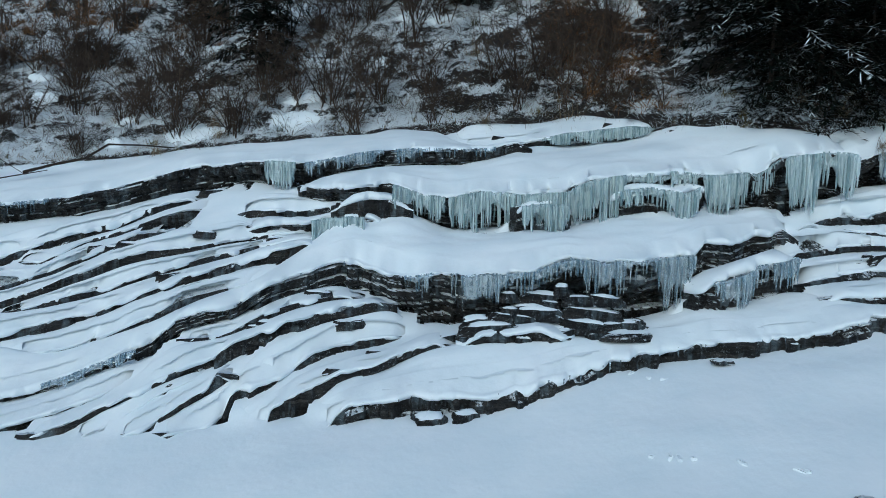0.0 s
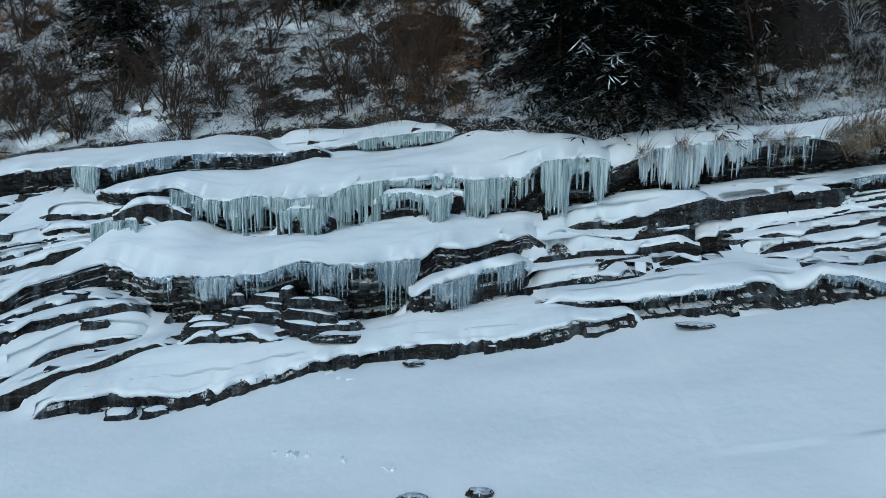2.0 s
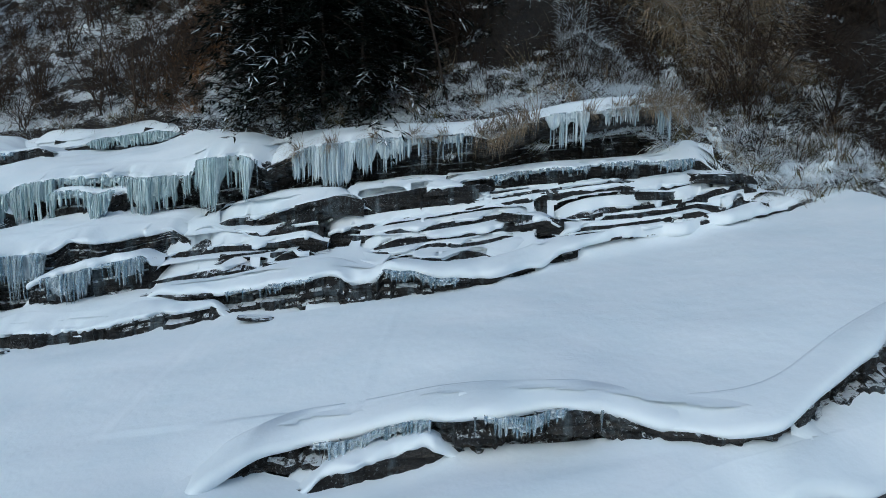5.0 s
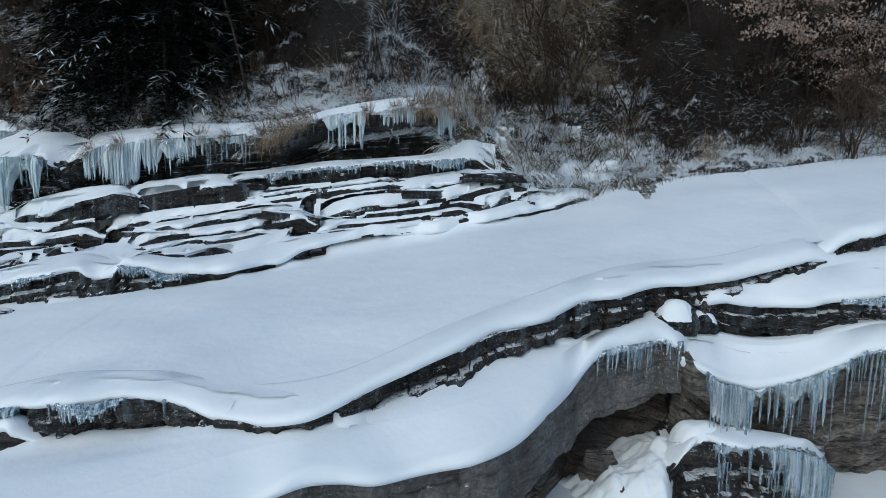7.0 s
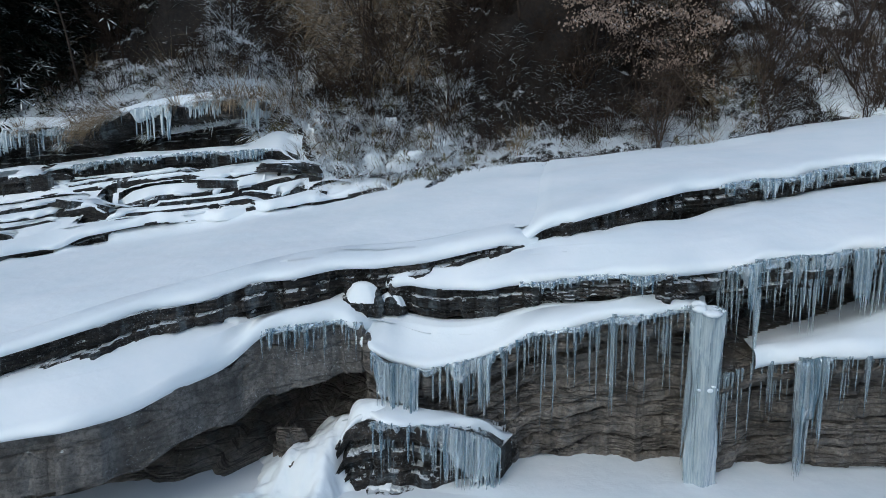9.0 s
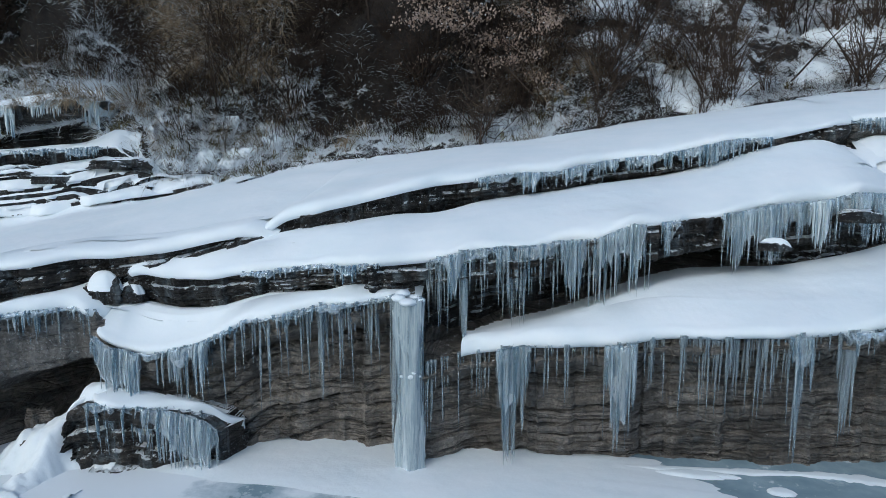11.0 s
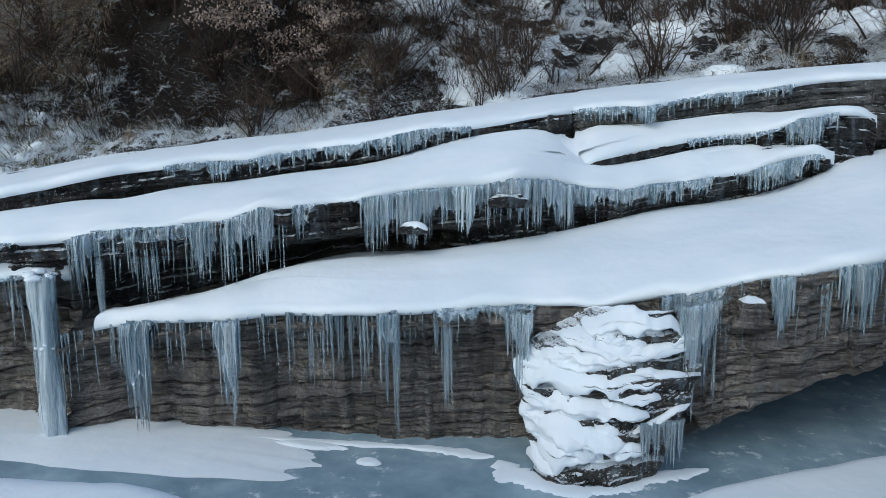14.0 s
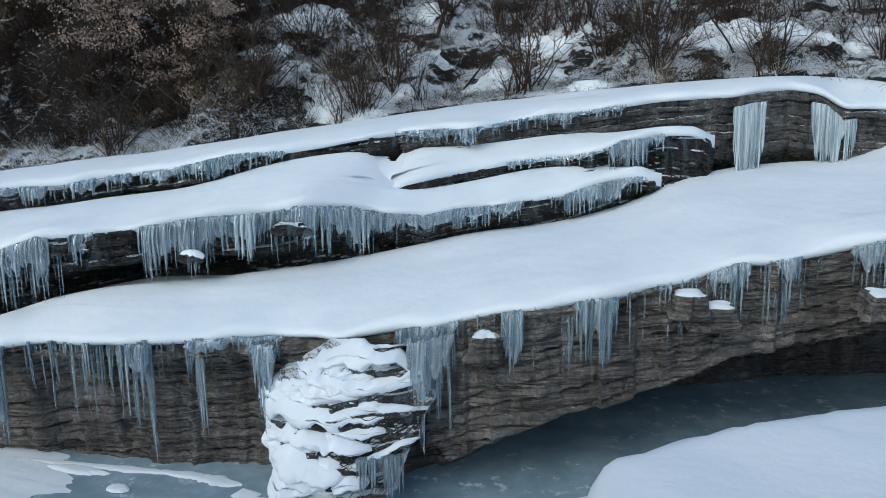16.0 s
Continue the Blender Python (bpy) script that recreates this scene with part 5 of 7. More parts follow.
for args in (("V", -0.8, 6.8, 60, 0.6), ("R", -0.3, 0.55, 26, 0.75), ("R", 0.5, 3.8, 40, 0.6), ("S", 3.8, 5.3, 20, 0.5), ("U", -8.6, -5.0, 34, 0.3), ("U", -3.2, 1.0, 30, 0.3), ("T", -2.2, -1.2, 12, 0.4),
             ("L", 6.6, 10.2, 30, 0.26), ("P", -1, 6, 40, 0.16), ("mE", 10.6, 14.3, 26, 0.2), ("J", 9.2, 12, 24, 0.24), ("R", -6, -1, 30, 0.18)):
    icicles(*args, thick=0.012)
for args in (("N", 7.4, 8.6, 26, 0.7), ("N", 8.5, 10.4, 70, 0.65), ("N", 10.4, 14.2, 34, 0.5), ("C", 22.1, 25.8, 70, 0.36), ("CR", 27.4, 31, 46, 0.34)):
    icicles(*args, thick=0.013)
for args in (("G", 16.0, 17.2, 40, 0.6), ("H", 18.2, 19.4, 26, 1.1), ("H", 19.3, 21.0, 64, 1.35), ("HC", 17.5, 18.85, 50, 0.8), ("B", 21.3, 22.4, 90, 1.1), ("B", 22.3, 24.0, 90, 1.05),
             ("B", 24.9, 27.9, 120, 0.85), ("B", 27.9, 31.4, 60, 0.42)):
    icicles(*args, thick=0.015)
for args in (("H", 18.6, 21.0, 30, 0.6), ("A", 21.3, 21.9, 26, 1.1), ("A", 21.9, 22.6, 30, 1.15), ("A", 22.6, 23.4, 24, 0.8), ("A", 23.45, 23.75, 12, 1.3), ("A", 23.7, 26.4, 150, 0.75), ("A", 24.0, 26.6, 70, 1.25), ("A", 29.3, 29.7, 16, 1.2), ("A", 29.7, 30.3, 24, 1.0), ("A", 30.5, 31.2, 40, 1.2), ("A", 31.2, 36, 150, 1.1)):
    icicles(*args, thick=0.014, shortest=0.2)
icicles("A", 22.27, 22.42, 7, 1.6, 0.045, shortest=0.92)
icicles("A", 23.55, 23.62, 3, 1.55, 0.03, shortest=0.9)
icicles("A", 25.6, 25.68, 3, 1.72, 0.03, shortest=0.95)
icicles("A", 26.2, 26.3, 4, 1.5, 0.03, shortest=0.85)
icicles("B", 21.75, 21.8, 3, 1.6, 0.035, shortest=0.9)
ice_column(21.17, 8.44, 2.14, -0.03, 0.14, 0.145, "thick blue-grey ice pillar standing in the frozen pool")


# ---- the snow-plastered buttress under the great wall, the foreground snow bank, stones ----
def boulder(name, at, size, seed, mat, label, category, snow=0.0, rough=0.22):
    """An angular stone, flattened and cracked, with snow on its back."""
    root = thing(name, label, category, at=at)
    bm = bmesh.new()
    bmesh.ops.create_icosphere(bm, subdivisions=4, radius=1.0)
    pts = np.array([v.co[:] for v in bm.verts])
    g = 1 + rough * (fbm(pts[:, 0] * 1.6 + pts[:, 2], pts[:, 1] * 1.6 - pts[:, 2], seed) * 1.4 + 0.3 * vn(pts[:, 0] * 5 + seed, pts[:, 2] * 6 + pts[:, 1] * 3, seed + 1))
    pts = pts * g[:, None] * np.array(size)
    pts[:, 2] = np.maximum(pts[:, 2], -0.35 * size[2])
    faces = [[v.index for v in fc.verts] for fc in bm.faces]
    bm.free()
    part("stone", pts.tolist(), faces, mat, root)
    if snow:
        a, q = np.meshgrid(np.linspace(0, 2 * np.pi, 40), np.linspace(0, 1, 10), indexing="ij")
        edge = 1 + 0.25 * fbm(np.cos(a) * 1.5 + seed, np.sin(a) * 1.5, seed + 3)
        X, Y = size[0] * 0.92 * q * edge * np.cos(a), size[1] * 0.92 * q * edge * np.sin(a)
        Z = size[2] * np.sqrt(np.clip(1 - 0.8 * q**2, 0, 1)) * 1.0 + snow * (1 - q**4) - 0.03
        sheet("snow_cap", X, Y, Z, SNOW, root, "rounded cushion of snow")
    return root


buttress = thing("ice_buttress", "rock buttress plastered with snow shelves and ice", "rock buttress", at=(27.9, 9.2, 0))
bu, bh = np.meshgrid(np.linspace(-1, 1, 210), np.linspace(0, 1, 230), indexing="ij")
lo = np.interp(bh * 1.86, [0, 0.3, 1.2, 1.5, 1.86], [27.4, 27.3, 27.05, 27.4, 27.9])
hi = np.interp(bh * 1.86, [0, 0.3, 1.2, 1.86], [28.7, 28.85, 29.2, 29.3])
BX = 0.5 * (lo + hi) + 0.5 * (hi - lo) * bu + 0.08 * vn(bh * 9, 1.5, 71) * np.abs(bu)
BZ = bh * 1.88 - 0.04


def buttress_y(x, z):
    """The front of the buttress: it leans back, and its sides turn away."""
    a, b = np.interp(z, [0, 0.3, 1.2, 1.5, 1.86], [27.4, 27.3, 27.05, 27.4, 27.9]), np.interp(z, [0, 0.3, 1.2, 1.86], [28.7, 28.85, 29.2, 29.3])
    side = np.clip((2 * x - a - b) / (b - a), -1.1, 1.1)
    return 8.78 + 0.3 * z + 0.06 * z**2 + 0.45 * np.maximum(0, side) ** 1.7 + 0.35 * np.maximum(0, -side) ** 3 + 0.16 * fbm(x * 1.3, z * 1.3, 72)


level = BZ * 5.5 - 0.5 * (BX - 28.2) + 1.2 * fbm(BX * 1.1, BZ * 0.8, 73)
bed = np.floor(level)
RY = buttress_y(BX, BZ) + 0.12 * (lattice(bed, bed * 0, 75) - 0.5) - 0.05 * (level - bed) + 0.07 * (lattice(np.floor(BX * 3.3 + 2 * lattice(bed, bed * 0, 76)), bed, 77) - 0.5) + 0.12 * fbm(BX * 4, BZ * 6, 78, 5)
inv = Matrix.Translation(buttress.location).inverted()
ob = sheet("rock", BX, RY, BZ, ROCK_ICY, buttress)
ob.matrix_parent_inverse = inv
ob.data.polygons.foreach_set("use_smooth", [False] * len(ob.data.polygons))


cover = 0.04 * sstep(0.5 - bu, 0, 0.6) + 0.24 * fbm(BX * 1.2, BZ * 3.0, 79) + 0.1 * fbm(BX * 5, BZ * 8, 80) - 0.2 * sstep(bu, 0.25, 0.7) - 0.12 * sstep(0.25 - BZ, 0, 0.25) - 0.12 * sstep(BZ, 1.3, 1.7)
ob = sheet("snow_crust", BX, buttress_y(BX, BZ) - np.minimum(cover, 0.12), BZ + 0.01, SNOW, buttress, "lobes of snow stuck to rock")
ob.matrix_parent_inverse = inv


def snow_shelf(cx, cz, half, high, seed):
    """A lobe of snow on a ledge of the buttress: flat above, bulging and scalloped below."""
    n, m = int(60 * half) + 24, 26
    u, a = np.meshgrid(np.linspace(-1, 1, n), np.linspace(0, 2 * np.pi, m), indexing="ij")
    x = cx + half * u
    swell = np.sqrt(np.clip(1 - np.abs(u) ** 2.6, 0, 1))
    up = high * swell * (0.8 + 0.5 * fbm(x * 2.2, seed * 1.7, seed))
    down = high * swell * (0.75 + 1.1 * fbm(x * 2.6, seed * 2.3, seed + 1) + 0.5 * fbm(x * 9, 3.5, seed + 2))
    z = cz + 0.2 * fbm(x * 1.3, seed * 0.7, seed + 3) + 0.05 * fbm(x * 5, seed * 0.9, seed + 8) + np.where(np.sin(a) > 0, up, np.maximum(down, 0.012)) * np.sin(a)
    out = (0.04 + 0.65 * high) * swell * np.cos(a) * (1 - 0.35 * np.sin(a))
    out = out * (1 + 0.3 * fbm(x * 6, a * 1.5, seed + 4)) + 0.03 * fbm(x * 13, z * 13, seed + 5)
    made = sheet("snow_shelf", x, buttress_y(x, z) - out - 0.01, z, SNOW, buttress)
    made.matrix_parent_inverse = inv


for k, (cx, cz, half, high) in enumerate(((28.5, 1.68, 0.66, 0.12), (28.05, 1.54, 0.45, 0.1), (28.6, 1.44, 0.55, 0.07), (28.0, 1.34, 0.5, 0.08), (27.4, 1.2, 0.3, 0.06), (27.95, 1.08, 0.85, 0.14), (28.35, 0.92, 0.42, 0.08),
                                           (28.05, 0.76, 0.6, 0.15), (27.9, 0.5, 0.5, 0.16), (27.72, 0.25, 0.32, 0.13), (29.0, 1.55, 0.25, 0.05), (28.78, 0.72, 0.32, 0.06),
                                           (28.45, 0.36, 0.18, 0.08), (28.7, 1.14, 0.34, 0.06), (27.45, 0.85, 0.28, 0.07), (27.5, 0.08, 0.25, 0.09))):
    snow_shelf(cx, cz, half, 1.15 * high, 300 + 7 * k)
lx = np.linspace(27.0, 29.45, 60)
OWNERS["buttress"] = (buttress, inv, lx, np.interp(lx, [27, 27.4, 28.5, 29.2, 29.45], [9.62, 9.58, 9.55, 9.8, 9.9]), np.interp(lx, [27, 27.4, 28.5, 29.45], [1.74, 1.76, 1.84, 1.96]), 0 * lx + 1.5, 0.1)
for xa, xb, ln, top in ((26.98, 27.3, 1.2, 0.0), (28.95, 29.2, 1.5, 0.0), (29.15, 29.42, 1.75, 0.0)):
    curtain("buttress", xa, xb, ln, ragged=0.3, fused=0.4, top=top, density=60)

OWNERS["shelf"] = (buttress, inv, lx, np.interp(lx, [28.5, 28.9, 29.4], [9.0, 9.15, 9.42]), 0.68 + 0.05 * vn(lx * 3, 0.5, 12), 0 * lx + 0.6, 0.05)
icicles("shelf", 28.55, 29.0, 44, 0.58, 0.016)
icicles("buttress", 28.9, 29.42, 34, 1.5, 0.018)

bank_x, bank_y = np.meshgrid(np.concatenate([np.linspace(27.5, 44, 170), np.linspace(45, 120, 12)]), np.concatenate([np.linspace(-60, -3, 12), np.linspace(-2, 14, 150)]), indexing="ij")
rim = np.minimum(bank_x - (31.15 + 0.1 * np.maximum(0, 6.9 - bank_y)), 0.85 * ((7.9 + 0.8 * (bank_x - 31.4) - 0.05 * (bank_x - 31.4) ** 2) - bank_y)) + 0.1 * fbm(bank_x * 0.9, bank_y * 0.9, 9)
bank_z = (1.85 + 0.02 * (bank_x - 31)) * sstep(rim, -0.35, 0.2) ** 0.5 + 0.05 * fbm(bank_x * 0.7, bank_y * 0.7, 10) - 0.1
snow_bank = thing("snow_bank", "smooth rounded snow bank beside dark open pool", "snow bank", at=(34, 5, 0))
ob = sheet("snow", bank_x, bank_y, bank_z, SNOW, snow_bank)
ob.matrix_parent_inverse = Matrix.Translation((34, 5, 0)).inverted()
mound_x, mound_y = np.meshgrid(np.linspace(19, 28.4, 150), np.linspace(1.2, 5.2, 80), indexing="ij")
crest = np.interp(mound_x, [19, 22, 23.75, 24.35, 25.4, 26.3, 26.8, 27.2, 27.7, 28.4], [0.2, 1.6, 2.19, 2.24, 2.41, 2.54, 2.55, 2.5, 1.6, 0.0]) + 0.05 * fbm(mound_x * 1.6, mound_y * 1.6, 61)
across = sstep(mound_y, 1.2, 2.4) * (1 - sstep(mound_y + 0.15 * vn(mound_x * 1.1, 2.5, 62), 3.5, 4.9)) ** 0.8
mound = thing("snow_bank", "smooth snow-covered rock hump beside the pool", "snow bank", at=(25, 3.2, 0))
ob = sheet("snow", mound_x, mound_y, crest * across - 0.05, SNOW, mound)
ob.matrix_parent_inverse = Matrix.Translation((25, 3.2, 0)).inverted()
for x, y, size, s in ((3.98, 6.02, (0.15, 0.09, 0.05), 3), (4.62, 6.02, (0.13, 0.09, 0.05), 4), (3.75, 8.85, (0.16, 0.1, 0.05), 5), (7.56, 9.0, (0.26, 0.12, 0.05), 6)):
    boulder("stone", (x, y, snow_z(x, y) + 0.02), size, s, ROCK, "small dark stone poking out of snow", "stone", 0.03)
boulder("stone", (25.56, 10.28, 2.6), (0.22, 0.12, 0.1), 14, ROCK, "small rock knob under a snow cap", "stone", 0.06)
boulder("stone", (26.75, 10.9, 2.93), (0.3, 0.14, 0.13), 15, ROCK, "dark rock knob spotted with snow", "stone")


def rock_block(x, y, z, w, dp, h, turn, seed, wall=None, snow=0.05, ice=False, crumb=False):
    """A flat angular slab of bedded rock with a thin snow cushion."""
    label = "glazed rock block under a snow cushion" if ice else "thin dark rock slab with a snow cushion"
    root = thing("snow_crumb", "small snow lump standing in for a track dent", "snow crumb", "tracks in the snow", (x, y, z)) if crumb else thing("flat_stone", label, "stone", "loose stones on the benches", (x, y, z))
    root.rotation_euler = (0.12 * math.sin(seed), 0.1 * math.sin(2.3 * seed), turn)
    a, k = np.meshgrid(np.linspace(0, 2 * np.pi, 29), np.linspace(0, 1, 6), indexing="ij")
    box = 1 / np.maximum(np.abs(np.cos(a)), np.abs(np.sin(a))) ** 0.75
    edge = (1.18 - 0.3 * k + 0.2 * fbm(np.cos(a) * 2 + seed, np.sin(a) * 2 + 2.5 * k, seed + 5)) * box * (1 + 0.6 * fbm(np.cos(a) * 1.6 + seed, np.sin(a) * 1.6, seed)) * (1 + 0.12 * (lattice(np.floor(k * 5.5), np.floor(a * 3), seed) - 0.5))
    rock = sheet("lump" if crumb else "rock", w * edge * np.cos(a), dp * edge * np.sin(a), h * k - 0.08 * (1 - k), wall or ROCK, root)
    rock.data.polygons.foreach_set("use_smooth", [False] * len(rock.data.polygons))
    top = edge[:, -1:] * (1 - 0.25 * np.maximum(0, fbm(np.cos(a[:, :1]) * 3, np.sin(a[:, :1]) * 3 + seed, seed + 2)))
    q = np.linspace(1, 0, 6)[None, :]
    sheet("snow_cap", w * top * q * np.cos(a[:, :1]), dp * top * q * np.sin(a[:, :1]), h - 0.012 + snow * (1 - q**3) * (0.8 + 0.6 * fbm(q * np.cos(a[:, :1]) * 1.5, q * np.sin(a[:, :1]) * 1.5, seed + 6)), SNOW, root)


rocks = random.Random(77)


def slabs(key, n, x0, x1, near, far, w0, w1, h0=0.04, h1=0.1):
    """Loose slabs along a ledge, from near to far metres behind its lip."""
    _, _, lx, ly, lz, _, snow = OWNERS[key]
    for _ in range(n):
        x = rocks.uniform(x0, x1)
        y = float(np.interp(x, lx, ly)) + rocks.uniform(near, far)
        w = rocks.uniform(w0, w1)
        if snow_z(x, y) < float(np.interp(x, lx, lz)) - 0.1:
            continue
        rock_block(x, y, snow_z(x, y) - 0.045, w, w * rocks.uniform(0.2, 0.4), rocks.uniform(h0, h1), rocks.uniform(-0.1, 0.45), rocks.randint(1, 999), snow=rocks.uniform(0.015, 0.045))


for args in (("L", 5, 6.5, 11, 0.25, 1.0, 0.12, 0.4), ("L", 4, 11, 15.5, 0.15, 0.7, 0.12, 0.4), ("mG", 4, 8.6, 11.3, 0.1, 0.4, 0.1, 0.4), ("mF", 6, 7.8, 12.6, 0.1, 0.4, 0.1, 0.4), ("mH", 5, 12, 15, 0.1, 0.4, 0.1, 0.4), ("mI", 5, 12, 14.4, 0.1, 0.4, 0.1, 0.4),
             ("P", 8, -1, 2.6, 0.7, 1.1, 0.12, 0.35), ("QA", 3, -1.8, 0.2, 0.2, 0.6, 0.08, 0.2), ("QB", 4, -2.4, -0.6, 0.15, 0.5, 0.08, 0.22), ("QD", 4, -4, -1, 0.2, 0.6, 0.1, 0.25),
             ("W3", 6, -6, -1.8, 0.2, 0.7, 0.1, 0.3), ("W2", 6, -6.5, -2, 0.2, 0.8, 0.1, 0.3), ("W1", 3, -6, -4.2, 0.2, 0.6, 0.1, 0.3), ("T", 3, -3, -1, 0.1, 0.3, 0.08, 0.2)):
    slabs(*args, h0=0.02, h1=0.07)
# the broken shelves of small slabs under the icicles of the middle step
for row, (z, y, x0, x1, n) in enumerate(((1.2, 9.42, 0.5, 2.9, 6), (1.34, 9.54, 0.3, 2.7, 7), (1.48, 9.66, 0.45, 2.6, 6), (1.62, 9.78, 0.7, 2.5, 5), (1.74, 9.88, 0.9, 2.0, 3))):
    for k in range(n):
        x = x0 + (x1 - x0) * (k + rocks.uniform(0.1, 0.9)) / n
        rock_block(x, y + rocks.uniform(-0.07, 0.07), z + 0.06 * (x - 1.5) + rocks.uniform(-0.07, 0.07), rocks.uniform(0.1, 0.36), rocks.uniform(0.1, 0.16), rocks.uniform(0.03, 0.1), rocks.uniform(-0.25, 0.25), rocks.randint(1, 999), snow=rocks.uniform(0.03, 0.06))
for args in (("V", 14, -0.5, 6.8, 0.5, 2.2, 0.08, 0.26), ("U", 8, -3, 1.2, 0.3, 1.2, 0.08, 0.22), ("R", 7, -0.8, 4.5, 0.9, 1.6, 0.08, 0.22), ("Y", 6, 2, 4.2, 0.1, 0.6, 0.08, 0.2)):
    slabs(*args, h0=0.02, h1=0.06)
for x, y, z, w, dp, h, s in ((4.85, 9.2, 1.18, 0.13, 0.1, 0.12, 1), (-0.1, 8.35, 0.28, 0.2, 0.12, 0.12, 2), (0.35, 8.4, 0.34, 0.16, 0.1, 0.12, 3)):
    rock_block(x, y, max(snow_z(x, y) - 0.05, z), w, dp, h, 0.2, s, snow=0.05)
# Low lumps added where tracks dent the snow; their shading replaces the dents.
for k, (x, y) in enumerate(((2.74, 8.7), (2.91, 8.64), (2.58, 8.92), (2.32, 7.12), (2.5, 7.05), (2.58, 7.02), (2.72, 6.97), (3.16, 6.8), (3.66, 6.58), (3.72, 6.55))):
    rock_block(x, y, snow_z(x, y) - 0.005, 0.03 + 0.02 * (k % 3), 0.025, 0.012, 0.3 * k, 60 + k, SNOW, snow=0.006, crumb=True)
boulder("stone", (17.08, 8.4, 2.0), (0.26, 0.2, 0.26), 24, ROCK_MID, "iced rock knob under a snow cushion", "stone", 0.1, 0.35)
boulder("stone", (17.42, 8.5, 1.98), (0.2, 0.15, 0.16), 29, ROCK_MID, "iced rock knob under a snow cushion", "stone", 0.07, 0.35)
for x, y, z, w, s in ((29.75, 10.02, 1.72, 0.2, 31), (32.25, 11.25, 1.95, 0.28, 32), (32.0, 11.1, 2.12, 0.2, 34), (34.2, 11.8, 2.1, 0.25, 33)):
    rock_block(x, y, z, w, 0.2, 0.2, 0.3, s, ROCK_TAN, 0.07)


# the lumpy snow that has slid down beside the iced boulder, into the hollow
apron_x, apron_y = np.meshgrid(np.linspace(15.5, 17.6, 100), np.linspace(6.7, 8.6, 90), indexing="ij")
edge = 0.25 * fbm(apron_x * 1.7, apron_y * 1.7, 31)
apron_z = 0.62 * sstep(apron_x + edge, 15.75, 16.95) * sstep(apron_y + edge - 0.45 * sstep(apron_x, 16.85, 17.15), 6.95, 7.75) + 0.2 * fbm(apron_x * 2.6, apron_y * 2.6, 32) + 0.04 * fbm(apron_x * 9, apron_y * 9, 33) - 0.05
cushion_at("HC", 17.38, 7.9, 0.9, 0.36, 0.26, 0.13, 34)
apron = thing("snow_apron", "lumpy snow slope beside an iced boulder", "snow slope", at=(16.8, 7.8, 0))
ob = sheet("snow", apron_x, apron_y, apron_z, SNOW, apron)
ob.matrix_parent_inverse = Matrix.Translation((16.8, 7.8, 0)).inverted()
for x, y, z, size, seed in ((16.5, 7.6, 0.2, (0.11, 0.1, 0.12), 81), (16.2, 8.05, 0.2, (0.2, 0.15, 0.3), 82)):
    boulder("stone", (x, y, z), size, seed, ROCK_TAN, "bare brown stone half buried in lumpy snow", "stone", rough=0.4)

# ---- snow patches on the pool ----
def snow_patch(cx, cy, rx, ry, seed, label, ragged=0.35):
    a, q = np.meshgrid(np.linspace(0, 2 * np.pi, 120), np.linspace(0, 1, 8), indexing="ij")
    e = 1 + ragged * fbm(np.cos(a) * 1.3 + seed, np.sin(a) * 1.3, seed) + 0.12 * fbm(np.cos(a) * 6, np.sin(a) * 6 + seed, seed + 1)
    root = tagged(sheet("snow_patch", cx + rx * q * e * np.cos(a), cy + ry * q * e * np.sin(a), 0.035 * (1 - q**6) + 0.006, SNOW), label, "snow patch")
    return root


snow_patch(20.5, 8.6, 4.4, 0.95, 21, "thin snow sheet on pool ice below wall", 0.2)
snow_patch(25.45, 8.75, 0.16, 0.1, 23, "small round snow spot under a dripping icicle", 0.1)
snow_patch(24.6, 9.0, 0.5, 0.1, 24, "faint snow smear on grey ice")


def snow_rim(points, width, seed, label):
    """A low strip of snow along the edge of the ice."""
    p = np.array(points, float)
    n = 40 * len(points)
    u = np.linspace(0, len(points) - 1, n)
    x, y, w = (np.interp(u, np.arange(len(points)), c) for c in (p[:, 0], p[:, 1], width * p[:, 2]))
    w = w * np.sqrt(np.clip(np.minimum(u, u[-1] - u) / 0.5, 0.02, 1))
    k = np.ones(41) / 41
    x, y = np.convolve(np.pad(x, 20, "edge"), k, "valid"), np.convolve(np.pad(y, 20, "edge"), k, "valid")
    dx, dy = np.gradient(x), np.gradient(y)
    ln = np.hypot(dx, dy) + 1e-9
    v = np.linspace(-1, 1, 11)[None, :]
    side = w[:, None] * v * (1 + 0.9 * fbm(u[:, None] * 2.5, np.sign(v) * 3.5, seed) + 0.2 * vn(u[:, None] * 14, np.sign(v) * 2.5, seed + 1))
    tagged(sheet("snow_patch", x[:, None] - side * (dy / ln)[:, None], y[:, None] + side * (dx / ln)[:, None], 0.022 * (1 - np.abs(v) ** 4) + 0.004 + 0 * side, SNOW), label, "snow patch")


shore_x, shore_v = np.meshgrid(np.linspace(25.5, 37, 180), np.linspace(0, 1, 40) ** 0.5, indexing="ij")
shore_y = np.interp(shore_x, [25.5, 28.6, 29.5, 30.16, 31.1, 32.1, 37], [5.2, 8.45, 9.25, 9.72, 10.33, 10.9, 13.4]) + 0.06 * fbm(shore_x * 1.5, 0.5, 27)
tagged(sheet("snow_patch", shore_x, 1.0 + (shore_y - 1.0) * shore_v, 0.03 + 0.05 * np.clip(shore_y - 1.0 - (shore_y - 1.0) * shore_v, 0, 0.2) / 0.2 - 0.04 * (shore_v > 0.999), SNOW), "flat snow lying on river ice beside the bank", "snow patch")
